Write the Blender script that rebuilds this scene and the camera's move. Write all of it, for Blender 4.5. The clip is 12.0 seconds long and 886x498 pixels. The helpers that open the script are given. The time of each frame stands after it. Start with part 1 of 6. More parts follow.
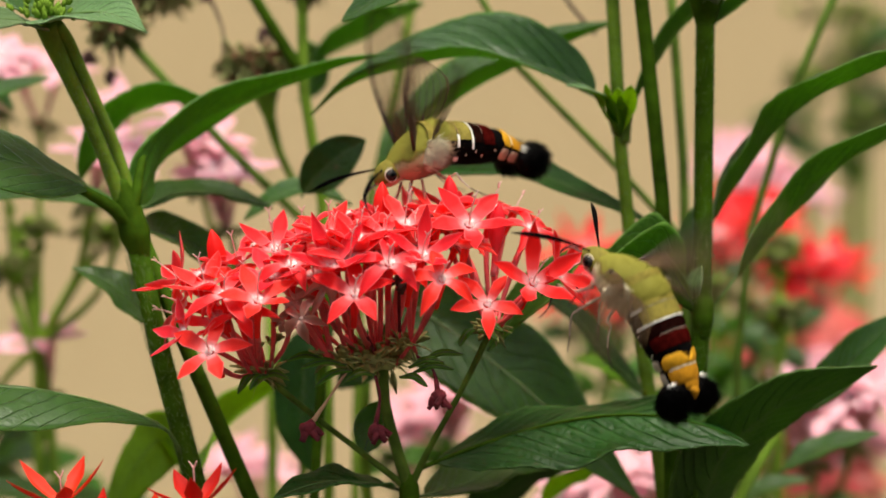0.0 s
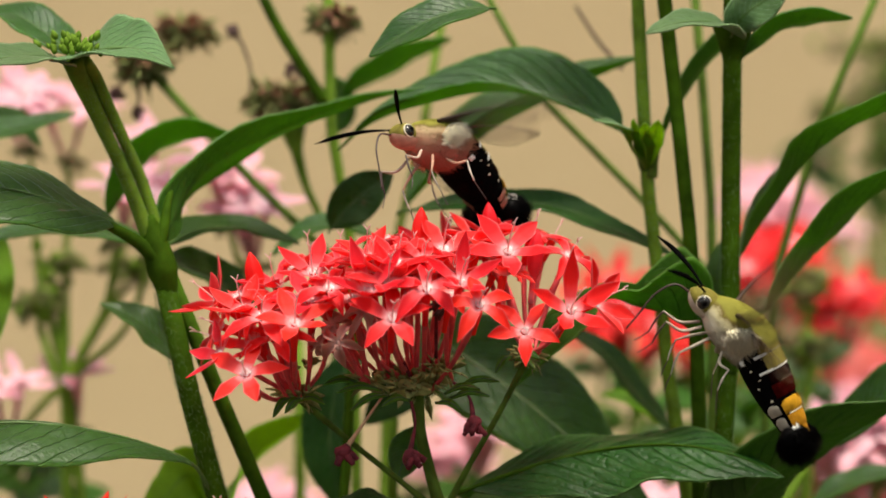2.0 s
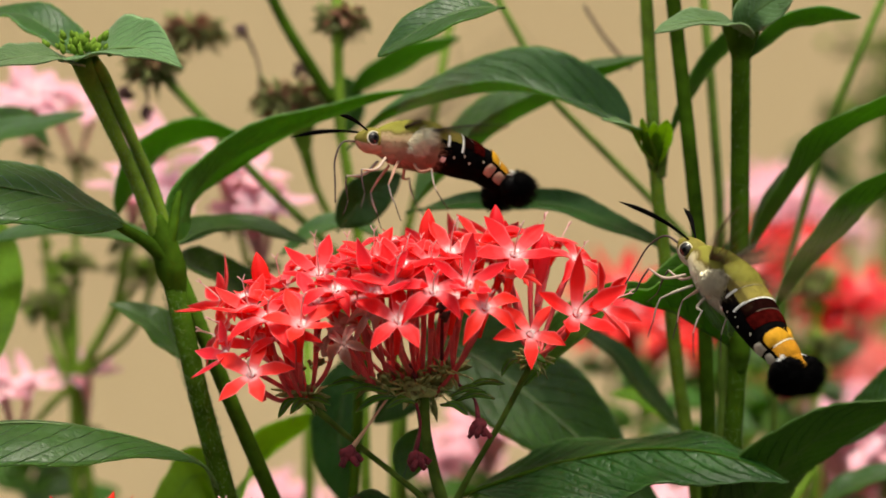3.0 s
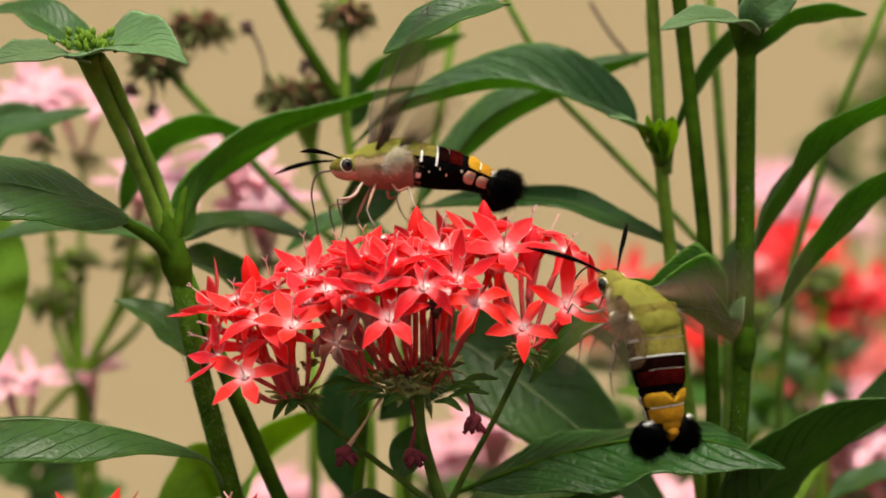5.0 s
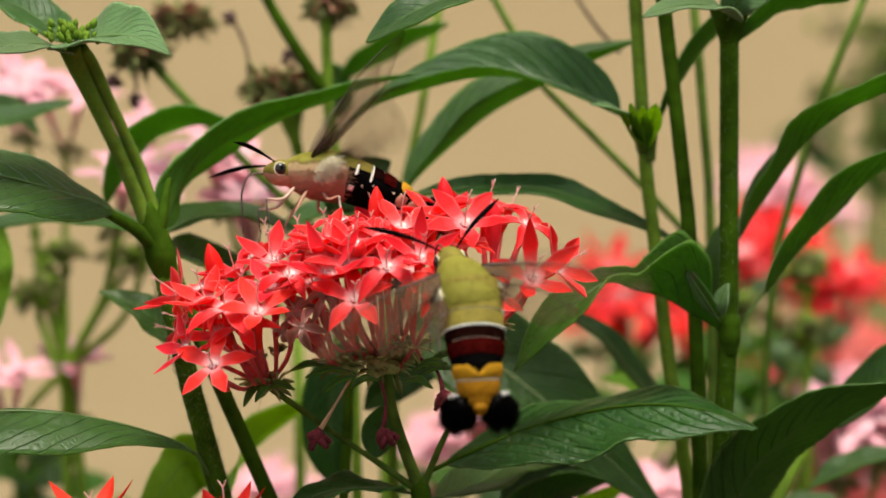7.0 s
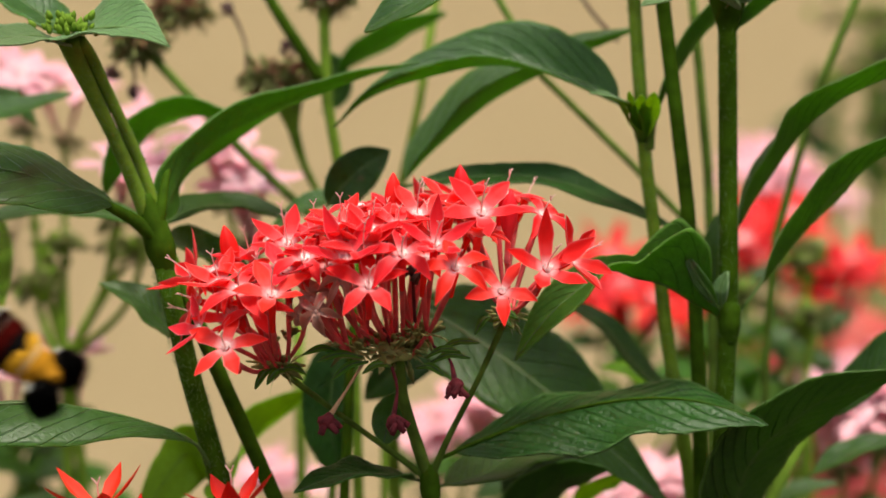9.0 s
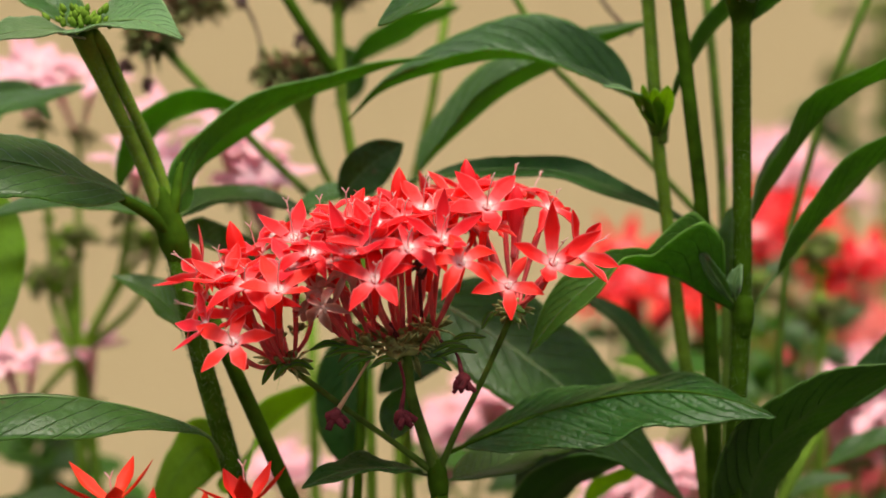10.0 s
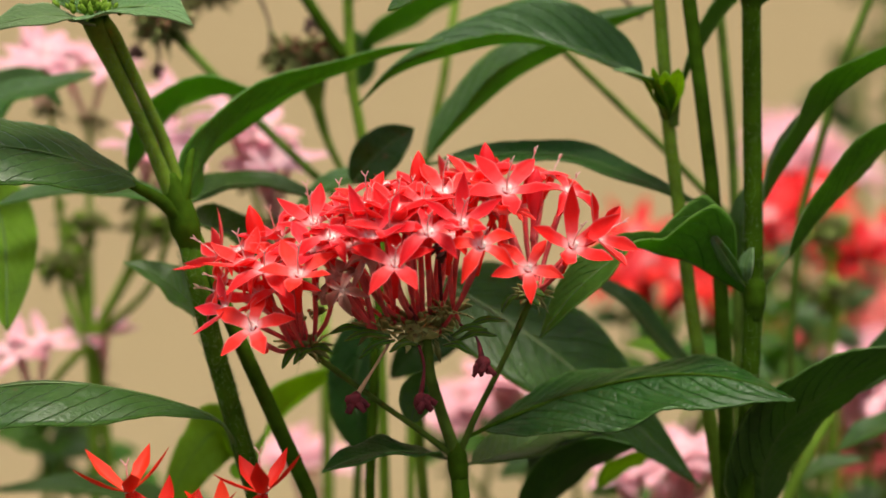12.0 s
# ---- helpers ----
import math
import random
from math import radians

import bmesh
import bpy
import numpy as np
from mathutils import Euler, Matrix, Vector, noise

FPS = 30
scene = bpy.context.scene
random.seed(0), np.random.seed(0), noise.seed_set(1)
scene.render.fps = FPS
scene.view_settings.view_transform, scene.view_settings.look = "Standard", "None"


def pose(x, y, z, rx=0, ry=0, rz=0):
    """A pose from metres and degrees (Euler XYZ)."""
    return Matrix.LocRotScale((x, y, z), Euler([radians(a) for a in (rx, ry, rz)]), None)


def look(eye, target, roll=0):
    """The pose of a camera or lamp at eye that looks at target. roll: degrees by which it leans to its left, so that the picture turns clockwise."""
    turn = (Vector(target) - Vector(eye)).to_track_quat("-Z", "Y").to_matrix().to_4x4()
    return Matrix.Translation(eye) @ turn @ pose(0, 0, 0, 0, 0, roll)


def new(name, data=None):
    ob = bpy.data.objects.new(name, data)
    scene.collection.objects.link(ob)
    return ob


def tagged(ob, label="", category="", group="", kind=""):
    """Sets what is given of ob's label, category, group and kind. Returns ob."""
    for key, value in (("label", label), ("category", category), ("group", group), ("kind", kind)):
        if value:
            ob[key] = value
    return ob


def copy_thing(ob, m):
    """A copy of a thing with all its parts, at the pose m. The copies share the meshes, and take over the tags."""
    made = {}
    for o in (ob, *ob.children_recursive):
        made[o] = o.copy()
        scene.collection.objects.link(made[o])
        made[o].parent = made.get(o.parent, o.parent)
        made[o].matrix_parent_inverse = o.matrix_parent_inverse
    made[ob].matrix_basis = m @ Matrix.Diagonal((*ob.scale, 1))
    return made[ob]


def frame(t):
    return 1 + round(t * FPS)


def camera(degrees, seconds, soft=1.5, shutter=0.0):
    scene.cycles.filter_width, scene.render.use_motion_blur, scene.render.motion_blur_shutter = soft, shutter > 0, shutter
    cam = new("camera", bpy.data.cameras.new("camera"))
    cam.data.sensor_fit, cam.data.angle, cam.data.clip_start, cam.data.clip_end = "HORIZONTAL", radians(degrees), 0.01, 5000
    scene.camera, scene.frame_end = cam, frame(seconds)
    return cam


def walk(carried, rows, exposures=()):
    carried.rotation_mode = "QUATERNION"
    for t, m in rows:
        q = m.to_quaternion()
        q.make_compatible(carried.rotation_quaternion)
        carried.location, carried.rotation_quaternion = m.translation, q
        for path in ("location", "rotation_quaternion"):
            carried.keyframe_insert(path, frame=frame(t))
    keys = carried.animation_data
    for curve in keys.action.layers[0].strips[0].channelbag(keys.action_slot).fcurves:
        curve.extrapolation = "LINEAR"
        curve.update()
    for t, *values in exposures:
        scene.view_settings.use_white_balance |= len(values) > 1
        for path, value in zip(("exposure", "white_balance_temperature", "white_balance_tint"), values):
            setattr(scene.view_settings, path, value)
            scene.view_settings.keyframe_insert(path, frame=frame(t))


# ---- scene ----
CM = 0.01

# ---- camera: a long lens held by hand one metre from the flower head ----
cam = camera(8.965, 12.0, soft=1.6, shutter=0.6)
cam.data.dof.use_dof = True
cam.data.dof.focus_distance = 0.995
cam.data.dof.aperture_fstop = 12.0
EYE = (0.0, -1.0, 0.6)
walk(cam, [
    (0.0, look(EYE, (0.00390, 0.0, 0.59857), 1.17)),
    (0.5, look(EYE, (0.00150, 0.0, 0.60170), 1.21)),
    (1.0, look(EYE, (0.00101, 0.0, 0.60310), 1.10)),
    (1.5, look(EYE, (-0.00123, 0.0, 0.60405), 1.28)),
    (2.0, look(EYE, (-0.00106, 0.0, 0.60470), 1.08)),
    (2.5, look(EYE, (-0.00241, 0.0, 0.60440), 1.12)),
    (3.0, look(EYE, (-0.00263, 0.0, 0.60459), 1.01)),
    (5.0, look(EYE, (-0.00360, 0.0, 0.60399), 1.06)),
    (5.5, look(EYE, (-0.00303, 0.0, 0.60340), 0.92)),
    (6.0, look(EYE, (-0.00160, 0.0, 0.60346), 0.68)),
    (6.5, look(EYE, (-0.00172, 0.0, 0.60253), 0.88)),
    (7.0, look(EYE, (-0.00077, 0.0, 0.60208), 0.64)),
    (9.0, look(EYE, (-0.00067, 0.0, 0.60024), 0.28)),
    (9.5, look(EYE, (0.00000, 0.0, 0.60000), 0.00)),
    (10.0, look(EYE, (-0.00306, 0.0, 0.59902), 0.33)),
    (10.5, look(EYE, (-0.00376, 0.0, 0.59885), 0.18)),
    (11.0, look(EYE, (-0.00491, 0.0, 0.59714), 0.19)),
    (11.5, look(EYE, (-0.00562, 0.0, 0.59664), 0.08)),
    (12.0, look(EYE, (-0.00505, 0.0, 0.59629), -0.00)),
], exposures=[(0.0, 0.46), (1.5, 0.43), (5.5, 0.40), (7.0, 0.42), (9.5, 0.44), (10.5, 0.42), (12.0, 0.38)])

# ---- light: bright overcast sky, soft sun from above and before the wall ----
SUN_UP, SUN_ROUND = radians(74), radians(205)
world = bpy.data.worlds.new("sky")
scene.world = world
world.use_nodes = True
wt = world.node_tree
sky = wt.nodes.new("ShaderNodeTexSky")
sky.sky_type, sky.sun_disc = "NISHITA", False
sky.sun_elevation, sky.sun_rotation = SUN_UP, SUN_ROUND
sky.air_density, sky.dust_density, sky.ozone_density = 1.0, 4.0, 1.0
haze = wt.nodes.new("ShaderNodeHueSaturation")
haze.inputs["Saturation"].default_value = 0.2
wt.links.new(sky.outputs[0], haze.inputs["Color"])
wt.links.new(haze.outputs[0], wt.nodes["Background"].inputs[0])
wt.nodes["Background"].inputs[1].default_value = 0.11
sun = new("sun", bpy.data.lights.new("sun", "SUN"))
sun.data.energy, sun.data.angle, sun.data.color = 3.4, radians(20), (1.0, 0.92, 0.74)
sun.matrix_world = look((0, 0, 0), (-0.12, 0.26, -1.0))


# ---- materials ----
def nodes_of(name):
    m = bpy.data.materials.new(name)
    m.use_nodes = True
    nt = m.node_tree
    return m, nt, nt.nodes["Principled BSDF"], nt.nodes["Material Output"]


def ramp(nt, fac, stops):
    r = nt.nodes.new("ShaderNodeValToRGB")
    els = r.color_ramp.elements
    while len(els) < len(stops):
        els.new(0.5)
    for e, (p, c) in zip(els, stops):
        e.position, e.color = p, (*c, 1)
    nt.links.new(fac, r.inputs[0])
    return r.outputs[0]


def noise_fac(nt, scale, detail=4.0, coords=None, rough=0.6):
    n = nt.nodes.new("ShaderNodeTexNoise")
    n.inputs["Scale"].default_value, n.inputs["Detail"].default_value = scale, detail
    n.inputs["Roughness"].default_value = rough
    if coords is None:
        coords = nt.nodes.new("ShaderNodeTexCoord").outputs["Object"]
    nt.links.new(coords, n.inputs["Vector"])
    return n.outputs["Fac"]


def mixed(nt, fac, a, b, blend="MIX"):
    m = nt.nodes.new("ShaderNodeMix")
    m.data_type, m.blend_type = "RGBA", blend
    for value, sock in ((fac, m.inputs[0]), (a, m.inputs[6]), (b, m.inputs[7])):
        if isinstance(value, (int, float)):
            sock.default_value = value
        elif isinstance(value, tuple):
            sock.default_value = (*value, 1)
        else:
            nt.links.new(value, sock)
    return m.outputs[2]


def calc(nt, op, a, b=0.0, c=0.0):
    m = nt.nodes.new("ShaderNodeMath")
    m.operation = op
    for value, sock in zip((a, b, c), m.inputs):
        if isinstance(value, (int, float)):
            sock.default_value = value
        else:
            nt.links.new(value, sock)
    return m.outputs[0]


def bumped(nt, bsdf, fac, strength, distance):
    b = nt.nodes.new("ShaderNodeBump")
    b.inputs["Strength"].default_value, b.inputs["Distance"].default_value = strength, distance
    nt.links.new(fac, b.inputs["Height"])
    nt.links.new(b.outputs[0], bsdf.inputs["Normal"])
    return b.outputs[0]


def see_through(nt, bsdf, out, colour, share, normal=None):
    """Thin tissue: part of the light comes through from the far side."""
    t = nt.nodes.new("ShaderNodeBsdfTranslucent")
    if isinstance(colour, tuple):
        t.inputs[0].default_value = (*colour, 1)
    else:
        nt.links.new(colour, t.inputs[0])
    if normal is not None:
        nt.links.new(normal, t.inputs["Normal"])
    m = nt.nodes.new("ShaderNodeMixShader")
    m.inputs[0].default_value = share
    nt.links.new(bsdf.outputs[0], m.inputs[1])
    nt.links.new(t.outputs[0], m.inputs[2])
    nt.links.new(m.outputs[0], out.inputs[0])


def plain(name, colour, rough=0.6, vary=0.25, scale=300.0, bump=0.0, spec=0.5):
    m, nt, b, out = nodes_of(name)
    f = noise_fac(nt, scale)
    dark = tuple(v * (1 - vary) for v in colour)
    light = tuple(min(1.0, v * (1 + vary)) for v in colour)
    nt.links.new(ramp(nt, f, [(0.3, dark), (0.7, light)]), b.inputs["Base Color"])
    b.inputs["Roughness"].default_value = rough
    b.inputs["Specular IOR Level"].default_value = spec
    if bump:
        bumped(nt, b, f, bump, 0.0004)
    return m


def leaf_material(name, dark, light, vein, glow, share=0.3, rough=0.42, bump=0.6, down=0.0, spec=0.26):
    m, nt, b, out = nodes_of(name)
    uv = nt.nodes.new("ShaderNodeUVMap").outputs[0]
    sep = nt.nodes.new("ShaderNodeSeparateXYZ")
    nt.links.new(uv, sep.inputs[0])
    u, v = sep.outputs[0], calc(nt, "ABSOLUTE", calc(nt, "MULTIPLY_ADD", sep.outputs[1], 2.0, -1.0))
    # side veins leave the midrib aslant and bend towards the tip
    phase = calc(nt, "SUBTRACT", calc(nt, "MULTIPLY", u, 13.0), calc(nt, "MULTIPLY", calc(nt, "POWER", v, 1.25), 3.3))
    phase = calc(nt, "MULTIPLY_ADD", noise_fac(nt, 130.0, 2.0), 0.5, phase)
    near = calc(nt, "ABSOLUTE", calc(nt, "SUBTRACT", calc(nt, "FRACT", phase), 0.5))
    vein_fac = calc(nt, "SMOOTH_MIN", 1.0, calc(nt, "MULTIPLY", calc(nt, "SUBTRACT", near, 0.43), 12.0), 0.02)
    vein_fac = calc(nt, "MAXIMUM", vein_fac, 0.0)
    rib = calc(nt, "LESS_THAN", v, 0.035)
    lines = calc(nt, "MAXIMUM", calc(nt, "MULTIPLY", vein_fac, 0.16), rib)
    margin = calc(nt, "MULTIPLY", calc(nt, "GREATER_THAN", v, 0.955), 0.75)
    big, fine = noise_fac(nt, 60.0, 3.0), noise_fac(nt, 900.0, 5.0)
    base = ramp(nt, big, [(0.32, dark), (0.68, light)])
    base = mixed(nt, 0.22, base, ramp(nt, fine, [(0.35, dark), (0.7, vein)]))
    info = nt.nodes.new("ShaderNodeObjectInfo")
    hue = nt.nodes.new("ShaderNodeHueSaturation")
    nt.links.new(calc(nt, "MULTIPLY_ADD", info.outputs["Random"], 0.03, 0.485), hue.inputs["Hue"])
    nt.links.new(calc(nt, "MULTIPLY_ADD", info.outputs["Random"], 0.35, 0.82), hue.inputs["Value"])
    nt.links.new(mixed(nt, margin, mixed(nt, lines, base, vein), tuple(x * 1.6 for x in vein)), hue.inputs["Color"])
    # small brown scars
    scar = noise_fac(nt, 170.0, 2.0)
    spot = ramp(nt, scar, [(0.73, (0, 0, 0)), (0.78, (1, 1, 1))])
    col = mixed(nt, spot, hue.outputs[0], (0.10, 0.07, 0.03))
    nt.links.new(col, b.inputs["Base Color"])
    nt.links.new(ramp(nt, fine, [(0.3, (rough - 0.1,) * 3), (0.7, (rough + 0.14,) * 3)]), b.inputs["Roughness"])
    b.inputs["Specular IOR Level"].default_value = spec
    b.inputs["Sheen Weight"].default_value, b.inputs["Sheen Roughness"].default_value = down, 0.35
    mesh_veins = nt.nodes.new("ShaderNodeTexVoronoi")
    mesh_veins.feature = "DISTANCE_TO_EDGE"
    mesh_veins.inputs["Scale"].default_value = 620.0
    nt.links.new(nt.nodes.new("ShaderNodeTexCoord").outputs["Object"], mesh_veins.inputs["Vector"])
    cells = ramp(nt, mesh_veins.outputs["Distance"], [(0.0, (0, 0, 0)), (0.35, (1, 1, 1))])
    quilt = calc(nt, "SUBTRACT", calc(nt, "MULTIPLY", fine, 0.35), calc(nt, "MULTIPLY", calc(nt, "MAXIMUM", vein_fac, rib), 0.8))
    quilt = calc(nt, "MULTIPLY_ADD", cells, 0.10, quilt)
    relief = bumped(nt, b, quilt, bump, 0.0006)
    shade = ramp(nt, big, [(0.3, (0.62, 0.62, 0.62)), (0.7, (1, 1, 1))])
    lit = mixed(nt, calc(nt, "MULTIPLY", lines, 0.8), glow, tuple(v * 0.45 for v in glow))
    lit = mixed(nt, 1.0, lit, shade, "MULTIPLY")
    lit = mixed(nt, 0.45, lit, ramp(nt, fine, [(0.3, tuple(v * 0.5 for v in glow)), (0.7, glow)]))
    see_through(nt, b, out, lit, share, relief)
    return m


def petal_material(name, deep, mid, pale, share=0.3):
    m, nt, b, out = nodes_of(name)
    uv = nt.nodes.new("ShaderNodeUVMap").outputs[0]
    sep = nt.nodes.new("ShaderNodeSeparateXYZ")
    nt.links.new(uv, sep.inputs[0])
    u = sep.outputs[0]
    v = calc(nt, "ABSOLUTE", calc(nt, "MULTIPLY_ADD", sep.outputs[1], 2.0, -1.0))
    f = noise_fac(nt, 500.0)
    along = calc(nt, "MULTIPLY_ADD", f, 0.10, calc(nt, "ADD", u, -0.05))
    base = ramp(nt, along, [(0.0, pale), (0.08, pale), (0.24, mid), (0.50, deep), (1.0, deep)])
    streak = nt.nodes.new("ShaderNodeTexWave")
    streak.inputs["Scale"].default_value, streak.inputs["Distortion"].default_value = 9.0, 2.0
    streak.bands_direction = "Y"
    nt.links.new(uv, streak.inputs["Vector"])
    base = mixed(nt, calc(nt, "MULTIPLY", streak.outputs["Fac"], 0.16), base, mid)
    edge = ramp(nt, v, [(0.72, (0, 0, 0)), (1.0, (1.0, 1.0, 1.0))])
    base = mixed(nt, edge, base, mid)
    rim = ramp(nt, v, [(0.88, (0, 0, 0)), (1.0, (0.30, 0.30, 0.30))])
    base = mixed(nt, rim, base, pale)
    info = nt.nodes.new("ShaderNodeObjectInfo")
    hue = nt.nodes.new("ShaderNodeHueSaturation")
    nt.links.new(calc(nt, "MULTIPLY_ADD", info.outputs["Random"], 0.008, 0.497), hue.inputs["Hue"])
    nt.links.new(calc(nt, "MULTIPLY_ADD", info.outputs["Random"], 0.14, 0.93), hue.inputs["Value"])
    nt.links.new(base, hue.inputs["Color"])
    nt.links.new(hue.outputs[0], b.inputs["Base Color"])
    b.inputs["Roughness"].default_value = 0.48
    b.inputs["Specular IOR Level"].default_value = 0.3
    bumped(nt, b, calc(nt, "ADD", f, streak.outputs["Fac"]), 0.25, 0.0003)
    see_through(nt, b, out, hue.outputs[0], share)
    return m


LEAF_TOP = leaf_material("leaf_top", (0.018, 0.062, 0.007), (0.034, 0.100, 0.011), (0.055, 0.130, 0.020), (0.40, 0.78, 0.05), 0.36, 0.38, 0.7, 0.35, 0.45)
LEAF_UNDER = leaf_material("leaf_underside", (0.040, 0.12, 0.010), (0.062, 0.165, 0.014), (0.12, 0.24, 0.04), (0.30, 0.64, 0.03), 0.48, 0.62, 1.0)
# Shade is put into the colour: darker, less translucent top and underside copies.
SHADED_TOP = leaf_material("shaded_leaf_top", (0.012, 0.046, 0.006), (0.023, 0.076, 0.009), (0.045, 0.100, 0.020), (0.28, 0.60, 0.04), 0.22, 0.34, 1.1, 0.0, 0.28)
SHADED_UNDER = leaf_material("shaded_leaf_underside", (0.026, 0.078, 0.008), (0.042, 0.11, 0.012), (0.08, 0.17, 0.03), (0.26, 0.56, 0.03), 0.28, 0.6, 1.0)
# Thin leaf with its base colour raised to carry the light shining through.
LEAF_THIN_LIT = leaf_material("thin_lit_leaf", (0.12, 0.27, 0.010), (0.15, 0.32, 0.014), (0.13, 0.26, 0.04), (0.62, 0.90, 0.05), 0.62, 0.55, 0.8)
LEAF_YOUNG = leaf_material("young_leaf", (0.07, 0.15, 0.045), (0.11, 0.21, 0.07), (0.19, 0.29, 0.13), (0.40, 0.56, 0.22), 0.25, 0.55, 0.8, 0.3)
STEM = plain("green_stem", (0.038, 0.084, 0.004), 0.7, 0.4, 220.0, 0.5, 0.03)
BRANCH = plain("branch_green", (0.080, 0.138, 0.018), 0.7, 0.4, 220.0, 0.5, 0.08)
STEM_PALE = plain("pale_green_stem", (0.135, 0.235, 0.020), 0.7, 0.3, 220.0, 0.5, 0.1)
DOWN = plain("pale_green_down", (0.16, 0.24, 0.09), 0.6, 0.2)
RIB = plain("leaf_midrib", (0.075, 0.145, 0.025), 0.5, 0.2)
RIB_PALE = plain("pale_leaf_midrib", (0.20, 0.29, 0.11), 0.5, 0.2)
SEPAL = plain("dark_green_sepals", (0.33, 0.37, 0.12), 0.6, 0.4, 400.0)
TUBE = plain("dark_red_flower_tube", (0.68, 0.080, 0.090), 0.5, 0.35, 250.0, 0.3)
RED = petal_material("coral_red_petal", (0.96, 0.014, 0.024), (0.97, 0.110, 0.130), (0.98, 0.64, 0.68), 0.48)
RED_UNDER = petal_material("salmon_petal_underside", (0.95, 0.11, 0.13), (0.95, 0.28, 0.30), (0.96, 0.48, 0.50), 0.48)
SCARLET = petal_material("scarlet_petal", (0.78, 0.018, 0.005), (0.80, 0.032, 0.010), (0.80, 0.09, 0.05), 0.3)
FADED_PETAL = petal_material("faded_pink_petal", (0.70, 0.36, 0.32), (0.74, 0.46, 0.40), (0.78, 0.56, 0.50), 0.25)
PINK = petal_material("pink_petal", (0.94, 0.52, 0.62), (0.96, 0.74, 0.80), (0.85, 0.30, 0.42), 0.4)
ROSE = petal_material("rose_petal", (0.66, 0.09, 0.08), (0.68, 0.16, 0.15), (0.7, 0.25, 0.22), 0.3)
TUBE_PALE = plain("pale_pink_flower_tube", (0.62, 0.30, 0.30), 0.5, 0.2)
THROAT = plain("white_throat_hairs", (0.97, 0.82, 0.82), 0.7, 0.06)
STYLE = plain("pink_style", (0.90, 0.50, 0.47), 0.5, 0.2)
WITHERED = plain("withered_petal", (0.135, 0.020, 0.027), 0.8, 0.6, 500.0, 0.8, 0.25)
DRY = plain("dry_stalk", (0.42, 0.27, 0.14), 0.7, 0.3, 300.0)
SEED = plain("green_brown_buds", (0.19, 0.21, 0.06), 0.7, 0.5, 300.0)
RUSTY = plain("rusty_calyx", (0.26, 0.11, 0.06), 0.8, 0.5, 300.0)
BROWN = plain("brown_dead_flower", (0.07, 0.03, 0.025), 0.8, 0.5, 300.0)
OLIVE = plain("olive_fur", (0.19, 0.16, 0.024), 0.75, 0.28, 700.0, 0.4, 0.2)
GOLD = plain("golden_olive_fur", (0.245, 0.20, 0.034), 0.75, 0.2, 700.0, 0.4, 0.2)
BUFF = plain("pinkish_buff_fur", (0.46, 0.26, 0.18), 0.8, 0.3, 500.0, 0.4, 0.2)
CREAM = plain("cream_fur", (0.88, 0.80, 0.60), 0.8, 0.15, 900.0, 0.4, 0.2)
BLACK = plain("black_scales", (0.0025, 0.0022, 0.0022), 0.8, 0.5, 900.0, 0.3, 0.02)
MAROON = plain("maroon_scales", (0.036, 0.0025, 0.002), 0.85, 0.5, 900.0, 0.3, 0.0)
YELLOW = plain("golden_yellow_scales", (0.52, 0.26, 0.010), 0.65, 0.25, 900.0, 0.4, 0.15)
WHITE = plain("white_scales", (0.85, 0.84, 0.78), 0.6, 0.1, 900.0, 0.3)
BRUSH = plain("black_tail_hairs", (0.0022, 0.0018, 0.0018), 0.45, 0.5, 900.0, 0.3, 0.05)
EYE_DARK = plain("dark_eye", (0.035, 0.03, 0.025), 0.15, 0.6, 900.0)
DARK_BROWN = plain("dark_brown_scales", (0.009, 0.0025, 0.002), 0.85, 0.5, 900.0, 0.3, 0.0)
ORANGE = plain("orange_yellow_scales", (0.42, 0.185, 0.006), 0.65, 0.25, 900.0, 0.4, 0.15)
EYE_GREY = plain("grey_eye", (0.020, 0.019, 0.016), 0.2, 0.3, 900.0)
GREYISH = plain("greyish_cream_fur", (0.44, 0.39, 0.30), 0.8, 0.3, 500.0, 0.4, 0.2)
LEGS_WHITE = plain("whitish_leg", (0.50, 0.44, 0.36), 0.6, 0.75, 160.0)
LEGS = plain("pale_leg", (0.42, 0.32, 0.25), 0.6, 0.5, 200.0)
LEGS_DARK = plain("dark_leg", (0.06, 0.03, 0.025), 0.5, 0.3, 500.0)
WING_DARK = plain("dark_wing_vein", (0.035, 0.014, 0.008), 0.5, 0.4, 500.0)


def body_fur(name, belly, flank, side):
    """Moth fur: olive on the back, brown along its border, paler down the flanks and below, with an uneven border."""
    m, nt, b, out = nodes_of(name)
    sep = nt.nodes.new("ShaderNodeSeparateXYZ")
    co = nt.nodes.new("ShaderNodeTexCoord").outputs["Object"]
    nt.links.new(co, sep.inputs[0])
    h = calc(nt, "MULTIPLY_ADD", sep.outputs[2], 100.0, 0.5)
    h = calc(nt, "ADD", h, calc(nt, "MULTIPLY_ADD", noise_fac(nt, 450.0, 4.0), 0.3, -0.15))
    col = ramp(nt, h, [(0.14, belly), (0.32, flank), (0.52, side), (0.58, (0.14, 0.10, 0.022)), (0.65, (0.215, 0.20, 0.026))])
    fine = noise_fac(nt, 1500.0, 5.0)
    col = mixed(nt, 0.05, col, ramp(nt, fine, [(0.3, (0.35, 0.35, 0.35)), (0.7, (1, 1, 1))]), "MULTIPLY")
    nt.links.new(col, b.inputs["Base Color"])
    b.inputs["Roughness"].default_value, b.inputs["Specular IOR Level"].default_value = 0.75, 0.2
    bumped(nt, b, fine, 0.2, 0.0003)
    return m


